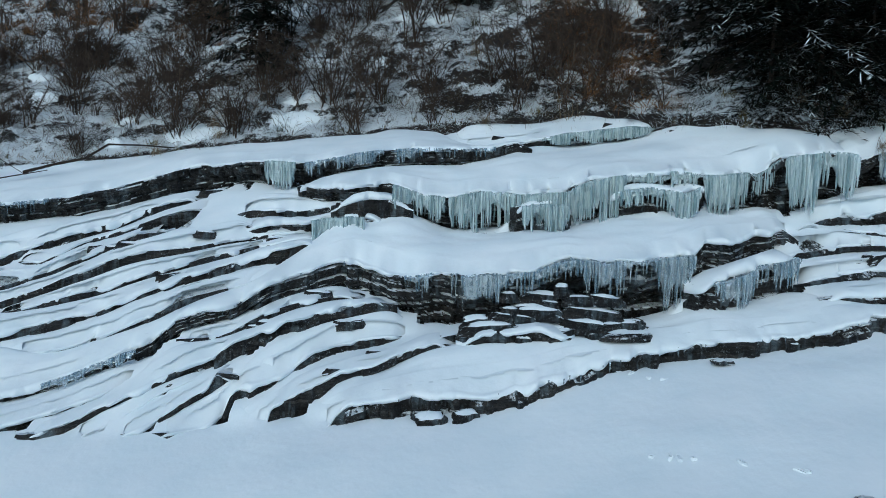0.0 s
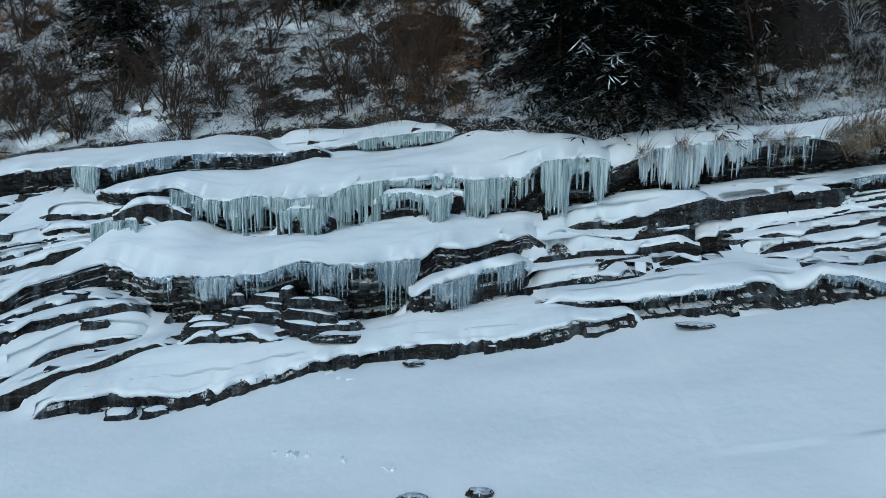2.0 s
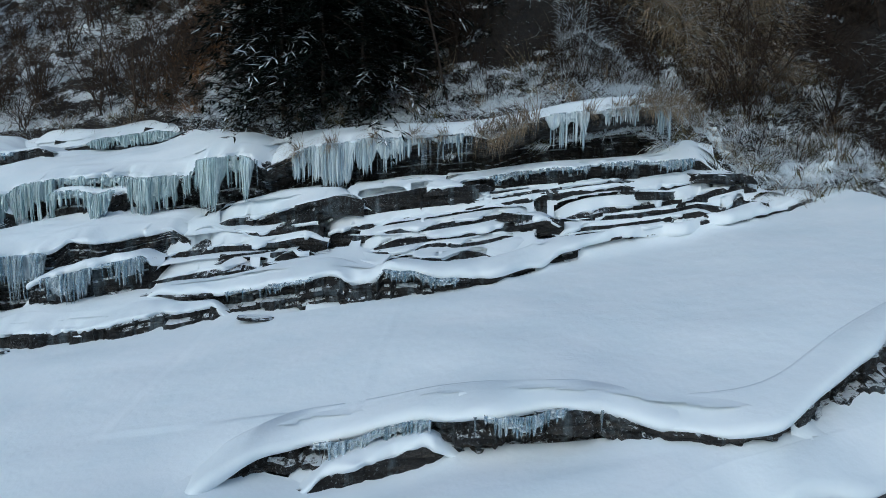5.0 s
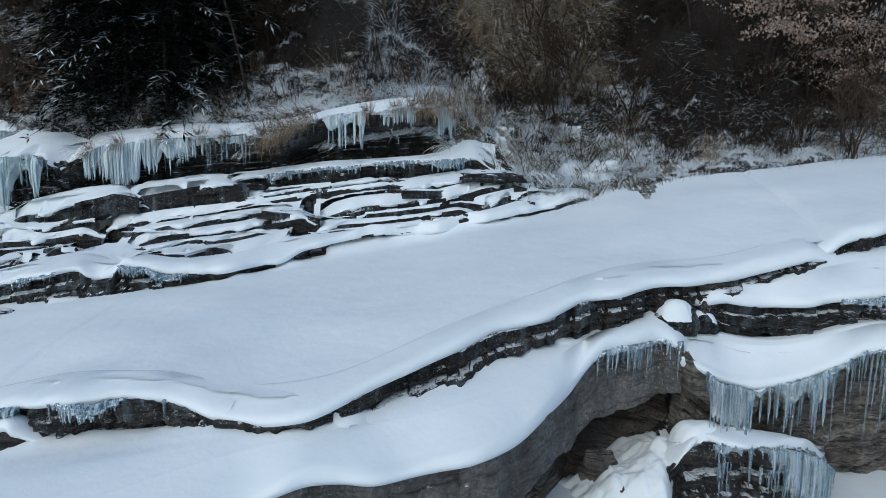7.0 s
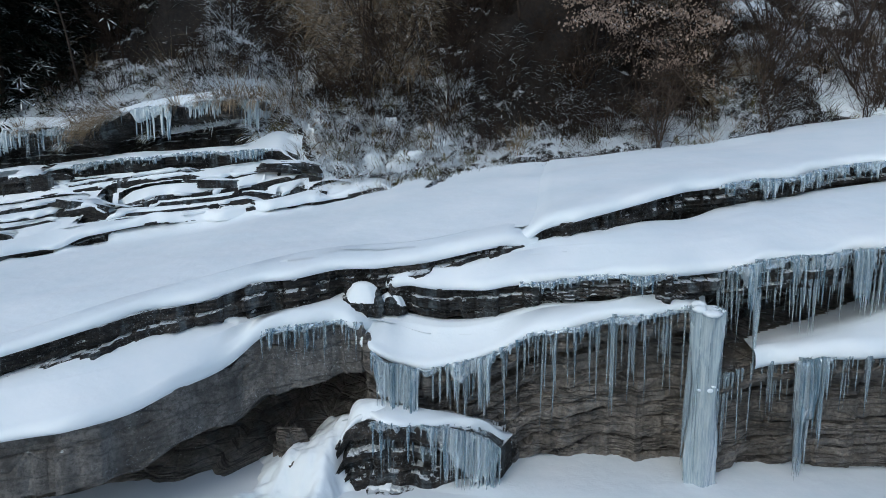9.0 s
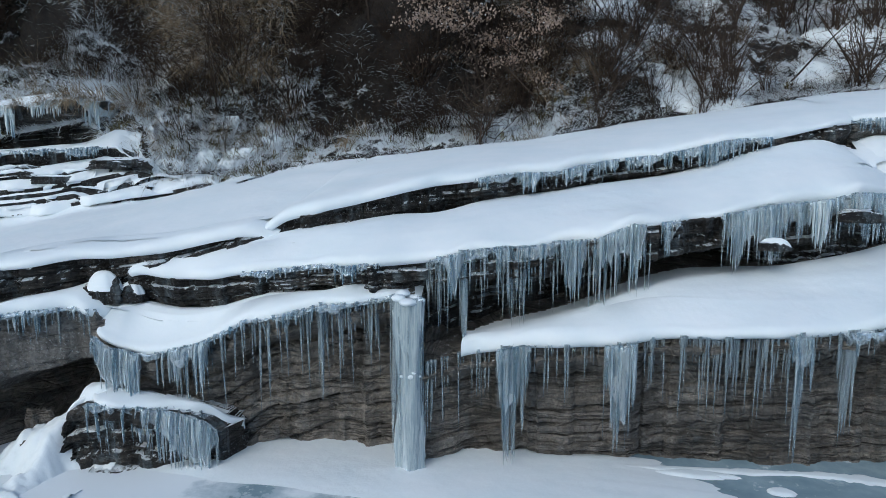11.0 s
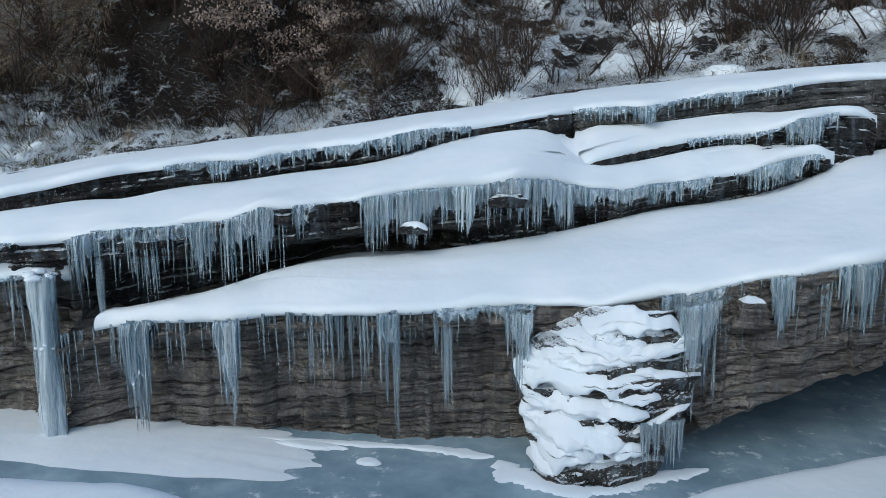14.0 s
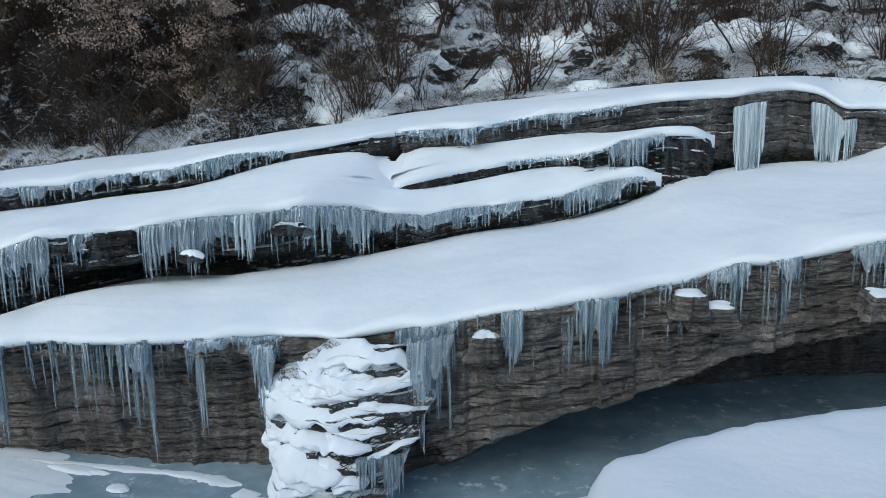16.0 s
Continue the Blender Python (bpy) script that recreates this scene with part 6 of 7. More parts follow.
snow_rim([(26.9, 9.2, 1.3), (27.25, 8.85, 1.6), (27.85, 8.62, 1.2), (28.3, 8.85, 1.0), (28.75, 9.25, 0.9), (29.4, 9.6, 0.6)], 0.13, 25, "snow rim round the foot of an icy buttress")
snow_rim([(23.2, 8.95, 0.6), (24.2, 9.1, 0.5), (25.2, 9.2, 0.6), (26.2, 9.3, 0.9), (26.95, 9.25, 1.3)], 0.1, 26, "thin snow rim between rock wall and grey ice")


# ---- plants ----
def tube(v, f, pts, r0, r1, sides=4):
    base = len(v)
    n = len(pts)
    for k, p in enumerate(pts):
        d = (pts[min(k + 1, n - 1)] - pts[max(k - 1, 0)]).normalized()
        a = d.orthogonal().normalized()
        b = d.cross(a)
        r = r0 + (r1 - r0) * k / (n - 1)
        for j in range(sides):
            t = 2 * math.pi * j / sides
            v.append(tuple(p + (a * math.cos(t) + b * math.sin(t)) * r))
    for k in range(n - 1):
        for j in range(sides):
            m = (j + 1) % sides
            f.append((base + k * sides + j, base + k * sides + m, base + (k + 1) * sides + m, base + (k + 1) * sides + j))


def bough(r, start, way, length, bend, segs):
    pts, d = [Vector(start)], Vector(way).normalized()
    for _ in range(segs):
        d = (d + Vector((r.gauss(0, bend), r.gauss(0, bend), r.gauss(0, bend)))).normalized()
        pts.append(pts[-1] + d * (length / segs))
    return pts


def shrub(seed, height, stems, spread, name="shrub", label="bare frosted shrub of thin dark twigs", mat=None):
    r = random.Random(seed)
    root = thing(name, label, "shrub", "bare shrubs on the bank")
    v, f, tv, tf = [], [], [], []
    for _ in range(stems):
        a, o = r.uniform(0, 6.28), r.uniform(0.1, 1) * spread
        pts = bough(r, (r.uniform(-0.15, 0.15), r.uniform(-0.15, 0.15), -0.1), (o * math.cos(a), o * math.sin(a), 1), height * r.uniform(0.6, 1.1), 0.13, 8)
        tube(v, f, pts, r.uniform(0.008, 0.018), 0.003, 4)
        for _ in range(r.randint(7, 11)):
            k = r.randint(2, 8)
            b = r.uniform(0, 6.28)
            tw = bough(r, pts[k], (math.cos(b), math.sin(b), r.uniform(0.1, 1.3)), height * r.uniform(0.12, 0.4), 0.2, 4)
            tube(tv, tf, tw, 0.006, 0.0025, 3)
    tagged(part("stem_tangle", v, f, mat or TWIG, root, smooth=False), kind="stuff")
    tagged(part("twig_tangle", tv, tf, mat or TWIG, root, smooth=False), kind="stuff")
    return root


def tussock(seed, length, blades, droop, mat, name="grass_tussock", label="dead grass tussock dusted with snow", lean=(0, -0.4, 0), wide=1.0):
    r = random.Random(seed)
    root = thing(name, label, "grass", "grass tussocks on the bank")
    v, f = [], []
    for _ in range(blades):
        a = r.uniform(0, 6.28)
        d = Vector((math.cos(a) * 0.6 + lean[0], math.sin(a) * 0.6 + lean[1], r.uniform(0.5, 1.3)))
        p = Vector((r.gauss(0, 0.09), r.gauss(0, 0.07), -0.03))
        ln, side = length * r.uniform(0.5, 1.15), Vector((math.sin(a), -math.cos(a), 0)) * wide * r.uniform(0.004, 0.009)
        base = len(v)
        for k in range(6):
            w = side * (1 - k / 6.5)
            v += [tuple(p - w), tuple(p + w)]
            d = (d.normalized() + Vector((0, -0.05, -droop))).normalized()
            p = p + d * (ln / 5)
        f += [(base + 2 * k, base + 2 * k + 1, base + 2 * k + 3, base + 2 * k + 2) for k in range(5)]
    tagged(part("blade_tuft", v, f, mat, root, smooth=False), kind="stuff")
    return root


def spruce(seed, height, reach, label):
    r = random.Random(seed)
    root = thing("spruce_tree", label, "spruce tree", "spruces on the bank")
    v, f = [], []
    tube(v, f, [Vector((0.03 * math.sin(k), 0.03 * math.cos(2 * k), height * k / 8 - 0.2)) for k in range(9)], 0.05 + height * 0.012, 0.01, 7)
    part("trunk", v, f, BARK, root)
    bv, bf, nv, nf, sv, sf = [], [], [], [], [], []
    z = 0.15
    while z < height * 0.98:
        ln = reach * (1 - z / height) ** 0.8 + 0.12
        for j in range(7):
            a = r.uniform(0, 6.28)
            length = ln * r.uniform(0.7, 1.15)
            pts = [Vector((0, 0, z))]
            for k in range(1, 7):
                s = k / 6
                pts.append(Vector((math.cos(a) * length * s + r.gauss(0, 0.02), math.sin(a) * length * s + r.gauss(0, 0.02), z + 0.12 * s - 0.38 * length * s * s)))
            tube(bv, bf, pts, 0.012, 0.003, 3)
            out = Vector((math.cos(a), math.sin(a), 0))
            snowy = r.random() < 0.08
            for k in range(1, 7):
                for sgn in (-1, 1, -1, 1, -1, 1, 0):
                    side = Vector((-out.y, out.x, 0)) * sgn
                    w = (side * r.uniform(0.5, 1) + out * r.uniform(0.3, 1.0) + Vector((0, 0, r.uniform(-0.75, 0.15)))).normalized()
                    p = pts[k] + Vector((r.gauss(0, 0.03), r.gauss(0, 0.03), r.gauss(0, 0.02)))
                    q = p + w * r.uniform(0.14, 0.32)
                    u = w.cross(Vector((r.gauss(0, 0.35), r.gauss(0, 0.35), 1))).normalized() * r.uniform(0.012, 0.028)
                    b = len(nv)
                    m = p.lerp(q, 0.45)
                    nv += [tuple(p), tuple(m + u), tuple(q), tuple(m - u)]
                    nf.append((b, b + 1, b + 2, b + 3))
                    if snowy and k > 2 and r.random() < 0.7:
                        b, lift = len(sv), Vector((0, 0, 0.012))
                        sv += [tuple(c + lift) for c in (p, m + 0.55 * u, q, m - 0.55 * u)]
                        sf.append((b, b + 1, b + 2, b + 3))
        z += 0.13 + 0.02 * height * 0.3
    tagged(part("branch_tangle", bv, bf, BARK, root, smooth=False), kind="stuff")
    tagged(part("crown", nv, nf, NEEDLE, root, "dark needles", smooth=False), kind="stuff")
    tagged(part("snow_dusting", sv, sf, SNOW, root, "thin snow on the boughs", smooth=False), kind="stuff")
    return root


def leafy_tree(seed, height, label):
    r = random.Random(seed)
    root = thing("beech_sapling", label, "beech sapling", "leafy saplings on the bank")
    v, f, lv, lf = [], [], [], []
    trunk = bough(r, (0, 0, -0.2), (0.05, -0.1, 1), height, 0.07, 10)
    tube(v, f, trunk, 0.045, 0.012, 6)
    part("trunk", v, f, BARK, root)
    for k in range(4, 11):
        for _ in range(3):
            a = r.uniform(0, 6.28)
            pts = bough(r, trunk[k], (math.cos(a), math.sin(a) * 0.6 - 0.25, 0.25), height * r.uniform(0.3, 0.6), 0.16, 7)
            pts = [p - Vector((0, 0, 0.05 * j * j / 7)) for j, p in enumerate(pts)]
            v, f = [], []
            tube(v, f, pts, 0.014, 0.004, 4)
            part("limb", v, f, BARK, root)
            for j in range(1, 8):
                for _ in range(14):
                    p = pts[j] + Vector((r.gauss(0, 0.12), r.gauss(0, 0.12), r.gauss(-0.03, 0.06)))
                    w = Vector((r.gauss(0, 0.6), r.gauss(0, 0.6), -0.7)).normalized() * r.uniform(0.05, 0.09)
                    u = w.cross(Vector((r.gauss(0, 1), r.gauss(0, 1), r.gauss(0, 1)))).normalized() * r.uniform(0.018, 0.03)
                    b = len(lv)
                    m = p + w * 0.5
                    lv += [tuple(p), tuple(m + u), tuple(p + w), tuple(m - u)]
                    lf.append((b, b + 1, b + 2, b + 3))
    tagged(part("crown", lv, lf, LEAF, root, "hanging dry brown leaves", smooth=False), kind="stuff")
    return root


def plant_at(ob, x, q, scale, turn, sink=0.05):
    p = hill_at(x, q)
    c = copy_thing(ob, Matrix.LocRotScale((p.x, p.y, p.z - sink), Euler((0, 0, turn)), None))
    c.scale = (scale,) * 3
    return c


def place_last(ob, x, q, scale=1.0, turn=0.0, sink=0.05):
    p = hill_at(x, q)
    ob.location, ob.rotation_euler, ob.scale = (p.x, p.y, p.z - sink), (0, 0, turn), (scale,) * 3


rng = random.Random(5)
SHRUBS = [shrub(k, 1.6, n, s) for k, (n, s) in enumerate(((16, 0.5), (22, 0.8), (12, 0.35), (26, 1.0)))]
DARK_SHRUBS = [shrub(20 + k, 1.6, n, s, label="dark bare shrub on a steep bank", mat=TWIG_SHADED) for k, (n, s) in enumerate(((18, 0.5), (24, 0.9)))]
TUFTS = [tussock(40 + k, 0.55, 110, 0.22, m) for k, m in enumerate((GRASS, GRASS_GREEN, GRASS))]
LONG = [tussock(60 + k, 1.0, 150, 0.3, m, label="long hanging dead grass on a steep bank", lean=(0, -0.9, 0)) for k, m in enumerate((GRASS, GRASS))]
SEDGE = [tussock(80 + k, 0.45, 110, 0.36, SNOWY_SEDGE, name="sedge_clump", label="sedge clump bowed under a dusting of snow", lean=(0, -0.6, 0), wide=2.0) for k in range(3)]
RUSTY = tussock(70, 0.8, 150, 0.25, RUST, label="rust-brown dead grass among frosted shrubs")


def scatter(kinds, n, x0, x1, q0, q1, s0, s1, sink=0.05):
    for _ in range(n):
        plant_at(rng.choice(kinds), rng.uniform(x0, x1), q0 + (q1 - q0) * rng.random() ** 1.3, rng.uniform(s0, s1), rng.uniform(0, 6.28), sink)


scatter(SHRUBS, 70, -13, 4.5, 0.2, 5, 0.6, 1.3)
scatter(SHRUBS, 40, -14, 6, 4, 11, 0.8, 1.6)
scatter(DARK_SHRUBS, 44, 9.5, 23.5, 1.5, 4.8, 0.5, 1.2)
scatter(SHRUBS, 62, 21, 38, 0.15, 4.5, 0.5, 1.25)
scatter(SHRUBS, 30, 22, 40, 4, 9, 0.8, 1.5)
scatter(TUFTS, 20, -13, 5, 0.0, 4, 0.7, 1.3)
scatter(TUFTS, 30, 6, 14.5, -0.1, 1.2, 0.6, 1.1)
scatter(TUFTS, 16, 14.2, 16.2, -0.3, 0.5, 0.5, 0.9)
scatter(TUFTS, 12, 15.8, 17.8, -0.4, 0.0, 0.5, 0.8)
scatter(LONG, 14, 13.9, 15.2, -0.2, 0.6, 0.35, 0.6)
scatter(TUFTS, 48, 14, 24, -0.1, 2.0, 0.5, 1.0)
scatter(TUFTS, 16, 23, 38, 0.0, 4, 0.6, 1.1)
scatter(SEDGE, 110, 13.6, 17.8, -0.3, 2.0, 0.5, 1.1)
scatter(SEDGE, 60, 17.2, 23.5, -0.3, 1.3, 0.4, 0.9)
scatter(SEDGE, 60, 5.0, 14.0, -0.2, 1.4, 0.4, 0.8)
scatter(SEDGE, 24, -12, 4, -0.2, 0.6, 0.4, 0.7)
scatter(SEDGE, 30, 23, 37, -0.1, 1.2, 0.4, 0.9)
scatter(LONG, 6, 10.5, 14, 1.4, 4.2, 0.7, 1.2)
scatter(LONG, 44, 12.6, 16.6, 2.0, 3.6, 0.8, 1.4)
scatter(LONG, 22, 20.5, 25.5, 1.2, 3.4, 0.7, 1.1)
scatter([RUSTY], 18, 2.6, 4.8, 0.6, 4, 0.7, 1.1)
scatter([RUSTY], 16, -16, -7, 6, 12, 0.7, 1.2)
# grass hanging over the brow of the frozen spring
for gx0 in (10.6, 10.8, 11.0, 11.2, 13.2, 13.4, 13.6, 13.8, 14.0, 14.2, 9.4, 8.7, 14.05, 14.15, 14.1, 14.2, 13.95, 7.4, 8.0, 9.9, 11.4, 12.4, 12.9):
    _, _, lx, ly, lz, _, _ = OWNERS["N"]
    c = copy_thing(LONG[0], Matrix.LocRotScale((gx0, float(np.interp(gx0, lx, ly)) + 0.06, float(np.interp(gx0, lx, lz)) + 0.02), Euler((0, 0, rng.uniform(-0.5, 0.5))), None))
    c.scale = (rng.uniform(0.7, 1.0) if 10.4 < gx0 < 11.5 or gx0 > 13.1 else rng.uniform(0.4, 0.6),) * 3
for k, ob in enumerate(SHRUBS):
    place_last(ob, -4 + 2.5 * k, 1.2, 1.0, k)
for k, ob in enumerate(TUFTS):
    place_last(ob, 15.5 + 1.5 * k, 0.5, 0.9, k)
for k, ob in enumerate(LONG):
    place_last(ob, 14.5 + 7.7 * k, 2.4, 1.2, 0)
place_last(RUSTY, 3.8, 1.4)
for k, ob in enumerate(SEDGE):
    place_last(ob, 15.2 + 0.8 * k, 0.6, 0.9, k)
for k, ob in enumerate(DARK_SHRUBS):
    place_last(ob, 17.2 + 2.6 * k, 1.5, 1.0, k)

spruce_a = spruce(1, 5.2, 1.35, "young dark spruce with snow-dusted boughs")
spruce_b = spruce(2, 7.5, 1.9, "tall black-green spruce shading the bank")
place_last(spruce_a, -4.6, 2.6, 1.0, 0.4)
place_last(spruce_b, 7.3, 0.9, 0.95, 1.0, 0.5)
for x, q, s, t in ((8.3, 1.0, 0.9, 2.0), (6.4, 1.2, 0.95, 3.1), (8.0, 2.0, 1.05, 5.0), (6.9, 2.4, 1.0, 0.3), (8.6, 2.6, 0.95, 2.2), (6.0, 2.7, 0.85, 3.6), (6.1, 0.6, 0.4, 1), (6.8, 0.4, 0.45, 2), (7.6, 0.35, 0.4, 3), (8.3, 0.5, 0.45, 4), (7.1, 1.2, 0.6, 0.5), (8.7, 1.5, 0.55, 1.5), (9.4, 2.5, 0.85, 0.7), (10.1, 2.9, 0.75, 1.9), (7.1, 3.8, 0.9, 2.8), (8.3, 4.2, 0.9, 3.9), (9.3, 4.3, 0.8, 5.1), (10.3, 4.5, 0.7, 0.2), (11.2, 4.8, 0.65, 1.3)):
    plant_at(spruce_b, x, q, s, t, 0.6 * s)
for x, q, s, t in ((0.6, 4.2, 0.7, 1.1), (3.2, 4.2, 0.75, 2.2), (-1.2, 6.0, 0.9, 0.2), (24.2, 4.6, 0.5, 3.3), (22.6, 4.4, 0.6, 1.5), (-7.5, 6.8, 0.8, 2.7)):
    plant_at(spruce_a, x, q, s, t)
beech = leafy_tree(3, 2.7, "young beech with dry brown leaves, snow-dusted")
place_last(beech, 20.0, 1.9, 0.9, 0.0)
for x, q, s, t in ((18.5, 2.3, 0.9, 2.4), (20.9, 1.8, 0.9, 4.0), (21.7, 1.5, 0.75, 1.2), (22.3, 2.2, 0.85, 5.2), (19.4, 2.7, 0.95, 3.2)):
    plant_at(beech, x, q, s, t)


def snow_drift(x, q, rx, rq, seed):
    """A patch of snow lying on the slope."""
    a, u = np.meshgrid(np.linspace(0, 2 * np.pi, 36), np.linspace(0, 1, 8), indexing="ij")
    e = 1 + 0.55 * fbm(np.cos(a) * 1.4 + seed, np.sin(a) * 1.4, seed) + 0.25 * fbm(np.cos(a) * 5, np.sin(a) * 5 + seed, seed + 1)
    X, Q = x + rx * u * e * np.cos(a), q + rq * u * e * np.sin(a)
    spots = [hill_at(float(px), float(pq)) for px, pq in zip(X.reshape(-1), Q.reshape(-1))]
    Y, Z = np.array([p.y for p in spots]).reshape(X.shape), np.array([p.z for p in spots]).reshape(X.shape)
    o = hill_at(x, q)
    made = sheet("snow_drift", X - o.x, Y - o.y, Z - o.z + 0.14 * (1 - u**3) - 0.02, SNOW)
    made.location = o
    tagged(made, "small snow drift among dark brush", "snow drift", "snow drifts on the slope")


drifts = random.Random(31)
for n, x0, x1, q0, q1, s0, s1 in ((42, 23.0, 38, 0.3, 4.5, 0.3, 0.95), (26, -13, 4.5, 0.3, 5, 0.25, 0.7), (10, 13.8, 17, 0.2, 1.6, 0.15, 0.4)):
    for _ in range(n):
        w = drifts.uniform(s0, s1)
        snow_drift(drifts.uniform(x0, x1), drifts.uniform(q0, q1), w, w * drifts.uniform(0.3, 0.6), drifts.randint(1, 999))


# ---- bare trunks, saplings and fallen branches ----
def pole_tree(x, q, height, r0, lean, label, mat=None, seed=0):
    r = random.Random(seed)
    root = thing("bare_tree", label, "bare tree", "bare trees on the bank")
    v, f = [], []
    pts = bough(r, (0, 0, -0.2), (lean[0], lean[1], 1), height, 0.035, 12)
    tube(v, f, pts, r0, r0 * 0.35, 7)
    part("trunk", v, f, mat or BARK, root)
    bv, bf = [], []
    for _ in range(14):
        a, k = r.uniform(0, 6.28), r.randint(4, 12)
        tube(bv, bf, bough(r, pts[k], (math.cos(a), math.sin(a), 0.6), height * r.uniform(0.1, 0.25), 0.16, 5), r0 * 0.22, 0.003, 4)
    tagged(part("branch_tangle", bv, bf, TWIG, root, smooth=False), kind="stuff")
    p = hill_at(x, q)
    root.location = (p.x, p.y, p.z)
    return root


for k, (x, q, h, r0, lean) in enumerate(((-13, 9, 8, 0.11, (0.05, 0)), (-12, 8, 8, 0.09, (0, 0)), (-10.4, 9.5, 8, 0.12, (-0.04, 0)), (-9.4, 8.4, 8, 0.08, (0.03, 0)), (-11.2, 11, 9, 0.13, (0, 0)), (-8.3, 10, 8, 0.1, (0.1, 0)),
                                          (-14.5, 10, 9, 0.13, (0, 0)), (9.9, 0.6, 3.6, 0.03, (-0.22, 0)), (24.6, 3.8, 4, 0.06, (0.05, 0)), (27.4, 4.0, 5, 0.06, (0.12, 0)), (26.3, 3.2, 3, 0.05, (0.35, 0)),
                                          (12.5, 1.5, 3, 0.02, (0.15, -0.1)), (15.8, 1.4, 3, 0.02, (-0.1, 0)))):
    pole_tree(x, q, h, r0, lean, "bare slender tree trunk with thin branches", seed=k)
BIG = shrub(90, 3.0, 9, 0.4, "bare_shrub", "tall bare multi-stemmed shrub over snow", BARK)
place_last(BIG, 31.3, 1.8)
for x, q, s, t in ((29.8, 2.6, 1.0, 1.0), (32.6, 2.2, 1.1, 2.0), (34.3, 2.4, 1.0, 3.0), (28.2, 3.0, 0.9, 4.0), (35.8, 2.0, 1.0, 5.0), (33.4, 3.4, 1.2, 5.5)):
    plant_at(BIG, x, q, s, t)


def fallen_branch(points, r0, label):
    root = thing("fallen_branch", label, "branch", at=points[0])
    v, f = [], []
    o = Vector(points[0])
    tube(v, f, [Vector(p) - o for p in points], r0, r0 * 0.4, 6)
    part("wood", v, f, BARK, root)


fallen_branch([(-8.7, 14.4, 3.25), (-8.1, 14.5, 3.42), (-7.5, 14.6, 3.55), (-7.05, 14.7, 3.85), (-6.4, 14.8, 3.84), (-5.7, 14.8, 3.8)], 0.035, "bent dead branch lying on snow")
fallen_branch([(-9.8, 14.2, 3.0), (-9.0, 14.3, 3.15), (-8.2, 14.4, 3.3)], 0.02, "thin dead branch lying on snow")
fallen_branch([(-10.2, 14.4, 3.9), (-9.3, 14.4, 3.6), (-8.6, 14.3, 3.2)], 0.015, "thin dead branch lying on snow")

for x, q, h, lean, s in ((25.6, 0.6, 1.6, (-0.8, 0.1), 51), (27.2, 1.2, 2.0, (0.9, 0.0), 52), (29.0, 0.8, 1.5, (-0.7, 0.0), 53), (23.4, 0.7, 1.4, (0.7, 0.1), 54), (33.0, 1.0, 1.8, (-0.6, 0.0), 55)):
    pole_tree(x, q, h, 0.025, lean, "leaning dead sapling with thin dark branches", seed=s)

# ---- undergrowth that nobody could count ----
def undergrowth(name, n, x0, x1, q0, q1, length, width, mat, seed, label, upright=0.6):
    g = np.random.default_rng(seed)
    m = max(n // 70, 1)
    cx, cq = g.uniform(x0, x1, m), q0 + (q1 - q0) * g.random(m) ** 1.2
    pick = g.integers(0, m, n)
    size = g.uniform(0.08, 0.4, m)[pick]
    x, q = np.clip(cx[pick] + size * g.normal(size=n), x0, x1), np.clip(cq[pick] + 0.8 * size * g.normal(size=n), q0, q1)
    fy, fz = np.interp(x, FOOT[:, 0], FOOT[:, 1]), np.interp(x, FOOT[:, 0], FOOT[:, 2])
    i = np.clip(np.searchsorted(hx, x), 0, len(hx) - 1)
    j = np.clip(np.searchsorted(hq, q), 1, len(hq) - 1)
    u = (q - hq[j - 1]) / (hq[j] - hq[j - 1])
    z = HZ[i, j - 1] * (1 - u) + HZ[i, j] * u
    p = np.stack([x, fy + q, z - 0.03], 1)
    away = np.stack([x - cx[pick], 1.2 * (q - cq[pick])], 1) / size[:, None]
    a = np.arctan2(away[:, 1], away[:, 0]) + g.normal(0, 0.5, n)
    d = np.stack([np.cos(a), np.sin(a) - 0.35, upright * 1.6 - 0.5 * np.linalg.norm(away, axis=1) + g.normal(0, 0.3, n)], 1)
    d = d / np.linalg.norm(d, axis=1)[:, None]
    ln = length * g.uniform(0.4, 1.3, n)[:, None]
    w = np.stack([-np.sin(a), np.cos(a), 0.3 * g.normal(size=n)], 1) * (width * g.uniform(0.5, 1.3, n))[:, None]
    m, t = p + d * ln * 0.55, p + d * ln + np.array([0, 0, -0.3]) * ln * g.uniform(0, 1, n)[:, None]
    v = np.stack([p - w, p + w, m + w * 0.8, m - w * 0.8, t], 1).reshape(-1, 3)
    k = np.arange(n)[:, None] * 5
    quads = (k + np.array([0, 1, 2, 3])).tolist()
    tris = (k + np.array([3, 2, 4])).tolist()
    tagged(part(name, v.tolist(), quads + tris, mat, smooth=False), label, "undergrowth", kind="stuff")


undergrowth("dead_grass", 14000, -14, 5, 0.0, 8, 0.3, 0.006, GRASS, 1, "sparse dead grass on the snowy slope")
undergrowth("brushwood", 34000, -14, 5.6, 0.2, 9, 0.5, 0.0045, TWIG, 2, "tangled thin brushwood on the slope", 0.4)
undergrowth("rimed_brushwood", 22000, -14, 5.6, 0.1, 7, 0.42, 0.0045, RIME, 52, "rimed thin brushwood on the snowy slope", 0.5)
undergrowth("rimed_brushwood", 13000, 12.5, 24, 0.2, 2.2, 0.28, 0.005, RIME, 53, "rimed thin brushwood on the steep bank", 0.5)
undergrowth("rimed_brushwood", 14000, 24, 39, 0.1, 7, 0.42, 0.0045, RIME, 54, "rimed thin brushwood on the snowy slope", 0.5)
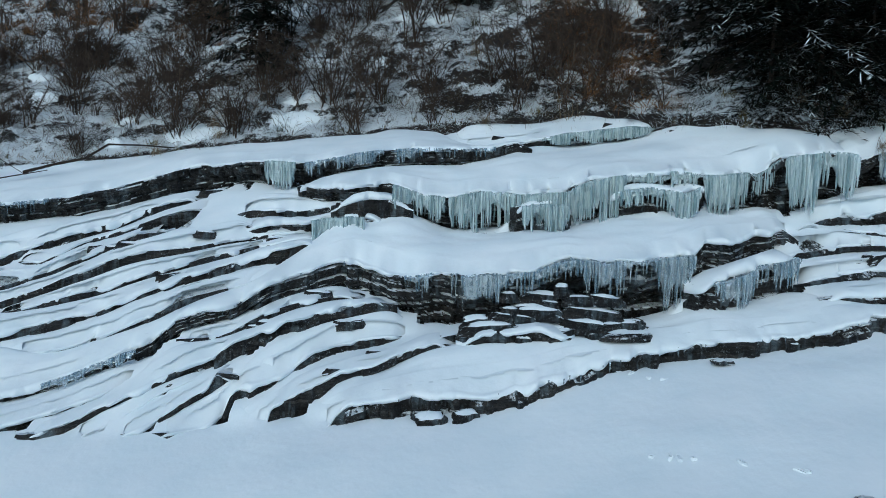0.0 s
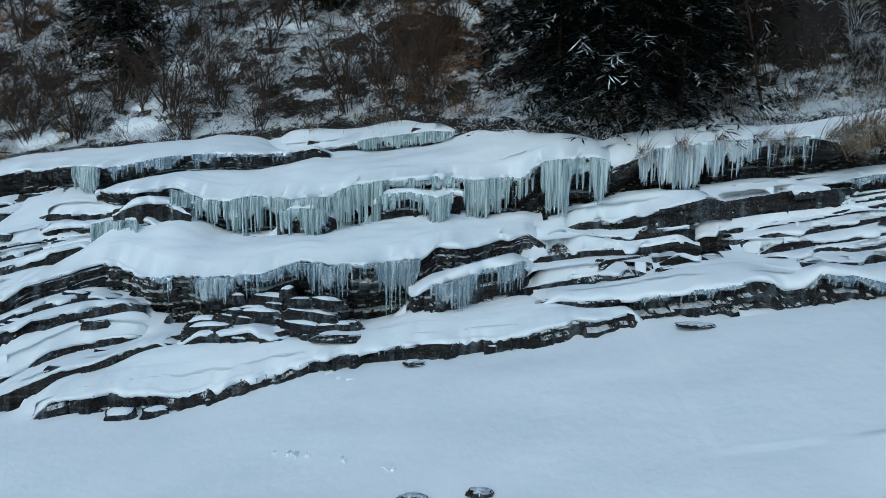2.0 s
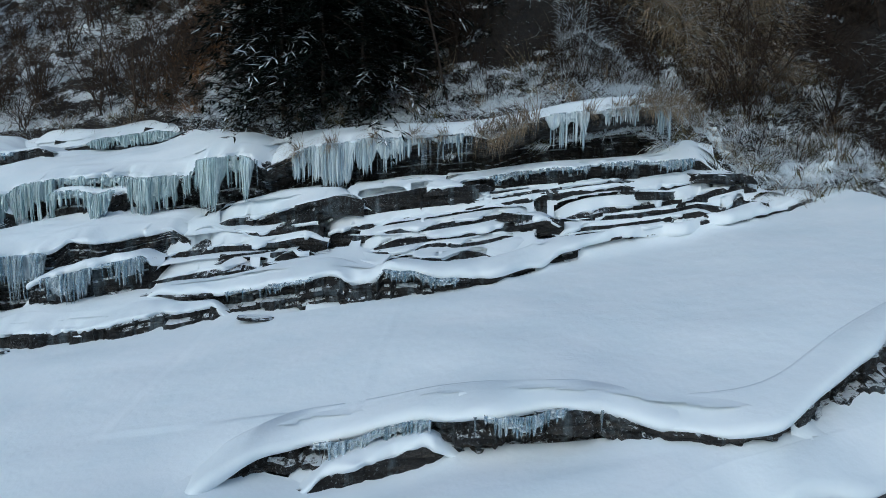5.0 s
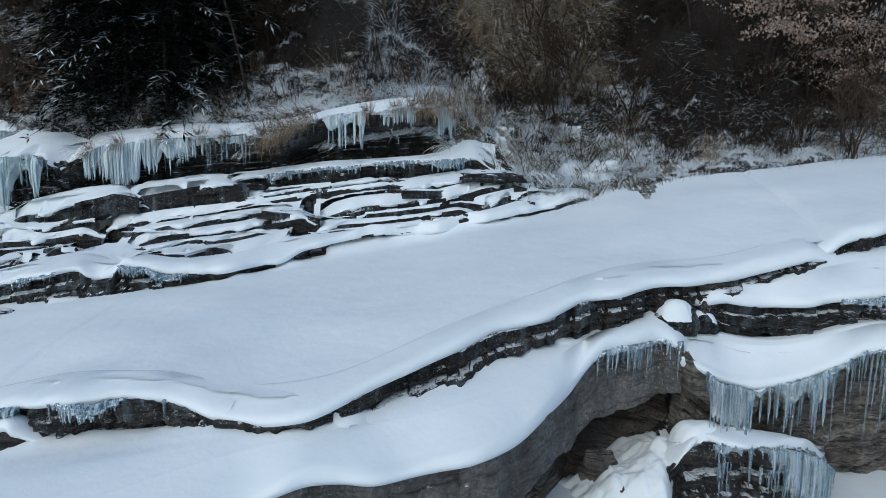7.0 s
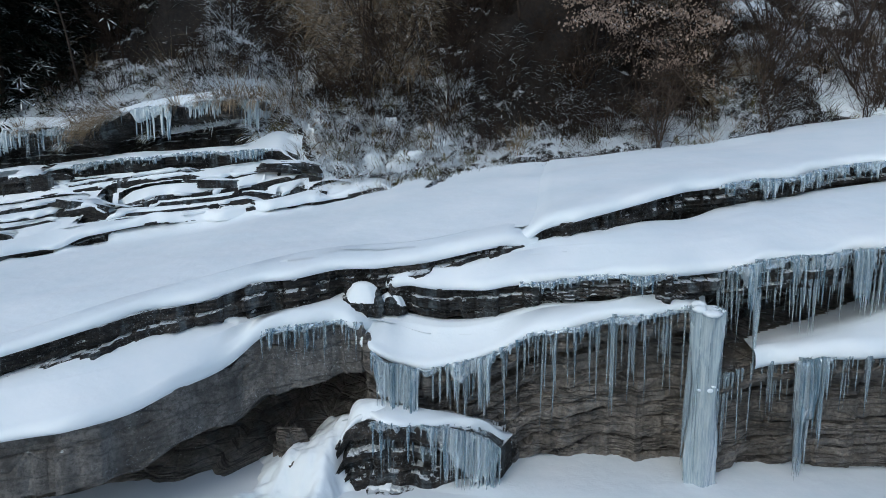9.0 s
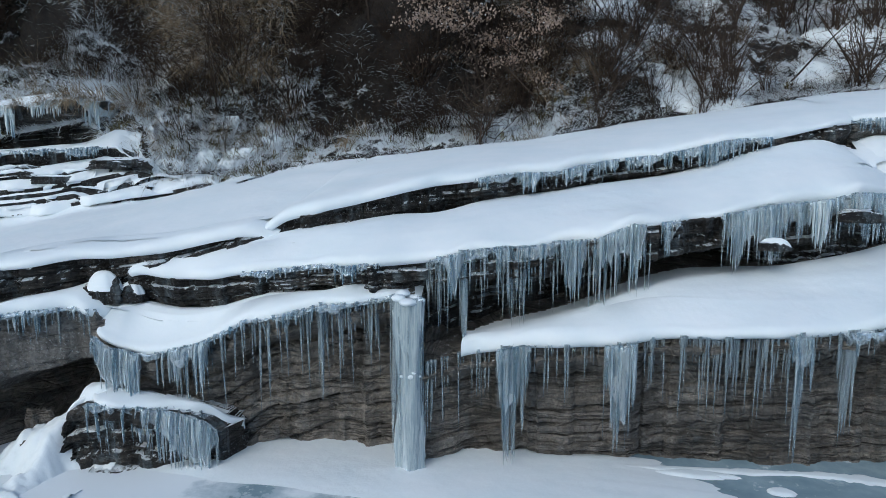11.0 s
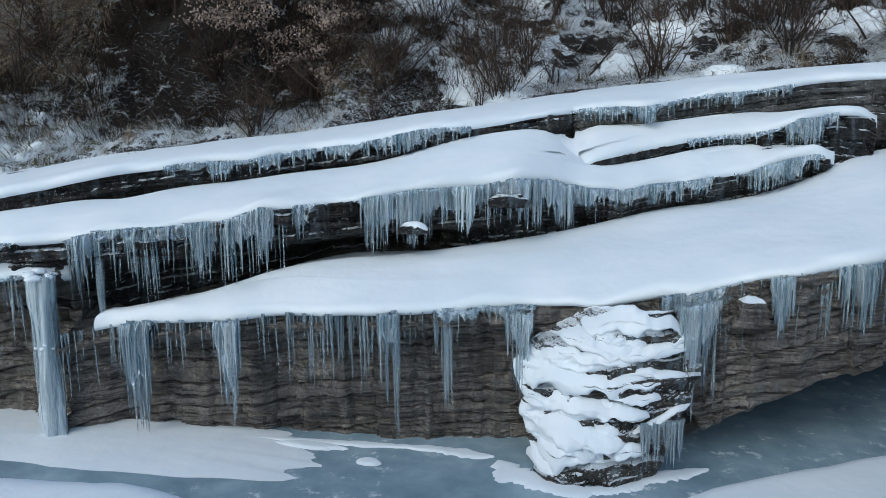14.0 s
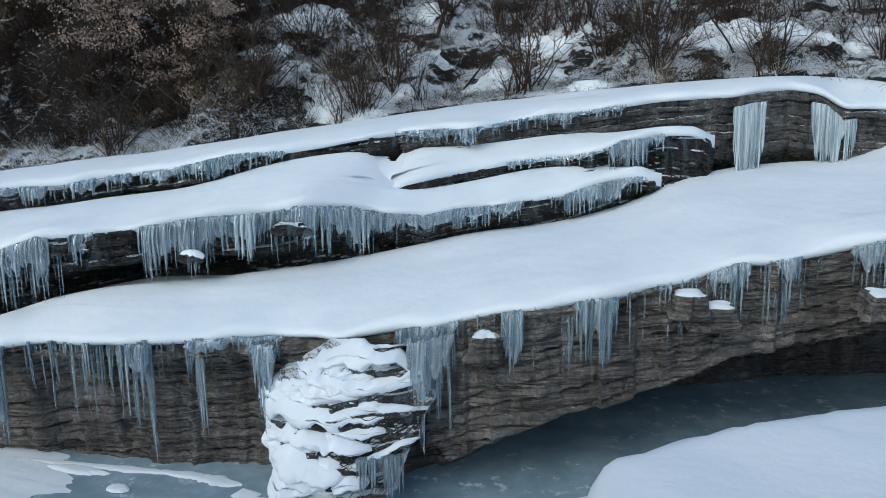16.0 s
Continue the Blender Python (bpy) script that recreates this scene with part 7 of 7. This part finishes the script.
undergrowth("brushwood", 16000, 10, 26, 0.6, 9, 0.5, 0.006, TWIG_SHADED, 7, "tangled thin brushwood on the slope", 0.4)
undergrowth("brushwood", 18000, 25, 40, 0.3, 9, 0.5, 0.005, TWIG, 17, "tangled thin brushwood on the slope", 0.4)
undergrowth("brushwood", 9000, 23.5, 37, 0.0, 2.6, 0.45, 0.0045, TWIG_SHADED, 37, "tangled dark brushwood above the snow slab", 0.5)
undergrowth("rusty_undergrowth", 9000, -20, -6.5, 5, 14, 0.4, 0.012, RUST, 8, "rust-brown bracken under distant trees", 0.5)
undergrowth("rusty_undergrowth", 4500, 2.6, 4.6, 0.5, 5, 0.4, 0.008, RUST, 9, "rust-brown dead grass on the slope", 0.5)
undergrowth("brushwood", 14000, 15.8, 25, 1.2, 5, 0.5, 0.006, TWIG_SHADED, 61, "dark tangled brushwood on the steep bank", 0.5)
undergrowth("bare_stalks", 14000, 9, 25, 0.5, 5, 0.85, 0.004, TWIG_SHADED, 33, "thin bare stalks on the steep bank", 1.3)
undergrowth("bare_stalks", 1800, 9, 17, 0.5, 5, 0.8, 0.004, GRASS, 34, "thin dry stalks on the steep bank", 1.0)
undergrowth("hanging_grass", 17000, 12.4, 16.6, 2.1, 3.8, 0.75, 0.009, GRASS, 13, "long dry grass hanging on the steep bank", 0.1)
undergrowth("sedge", 9000, 9, 25, 0.1, 2.2, 0.26, 0.005, GRASS_GREEN, 3, "sedge on the steep bank")
undergrowth("frosted_sedge", 30000, 12, 17.5, -0.2, 1.9, 0.24, 0.008, FROST, 41, "frosted sedge tufts on the bank above the slab")
undergrowth("frosted_sedge", 14000, 17, 25, -0.3, 0.7, 0.18, 0.005, FROST, 29, "frosted sedge along the foot of the bank")
undergrowth("frosted_sedge", 36000, 4.5, 17.5, -0.1, 1.3, 0.18, 0.007, FROST, 23, "frosted sedge along the foot of the bank")
undergrowth("frosted_sedge", 12000, -14, 5, -0.3, 0.8, 0.13, 0.004, FROST, 24, "frosted sedge along the foot of the bank")
undergrowth("frosted_sedge", 5000, 22, 38, -0.2, 1.5, 0.2, 0.007, FROST, 25, "frosted sedge along the foot of the bank")
undergrowth("fallen_leaves", 7000, 9, 26, 0.2, 5, 0.08, 0.022, LEAF, 4, "dry leaves on the steep bank", 0.1)
undergrowth("dead_grass", 6000, 24, 40, 0.1, 7, 0.3, 0.006, GRASS, 6, "sparse dead grass on the snowy slope")
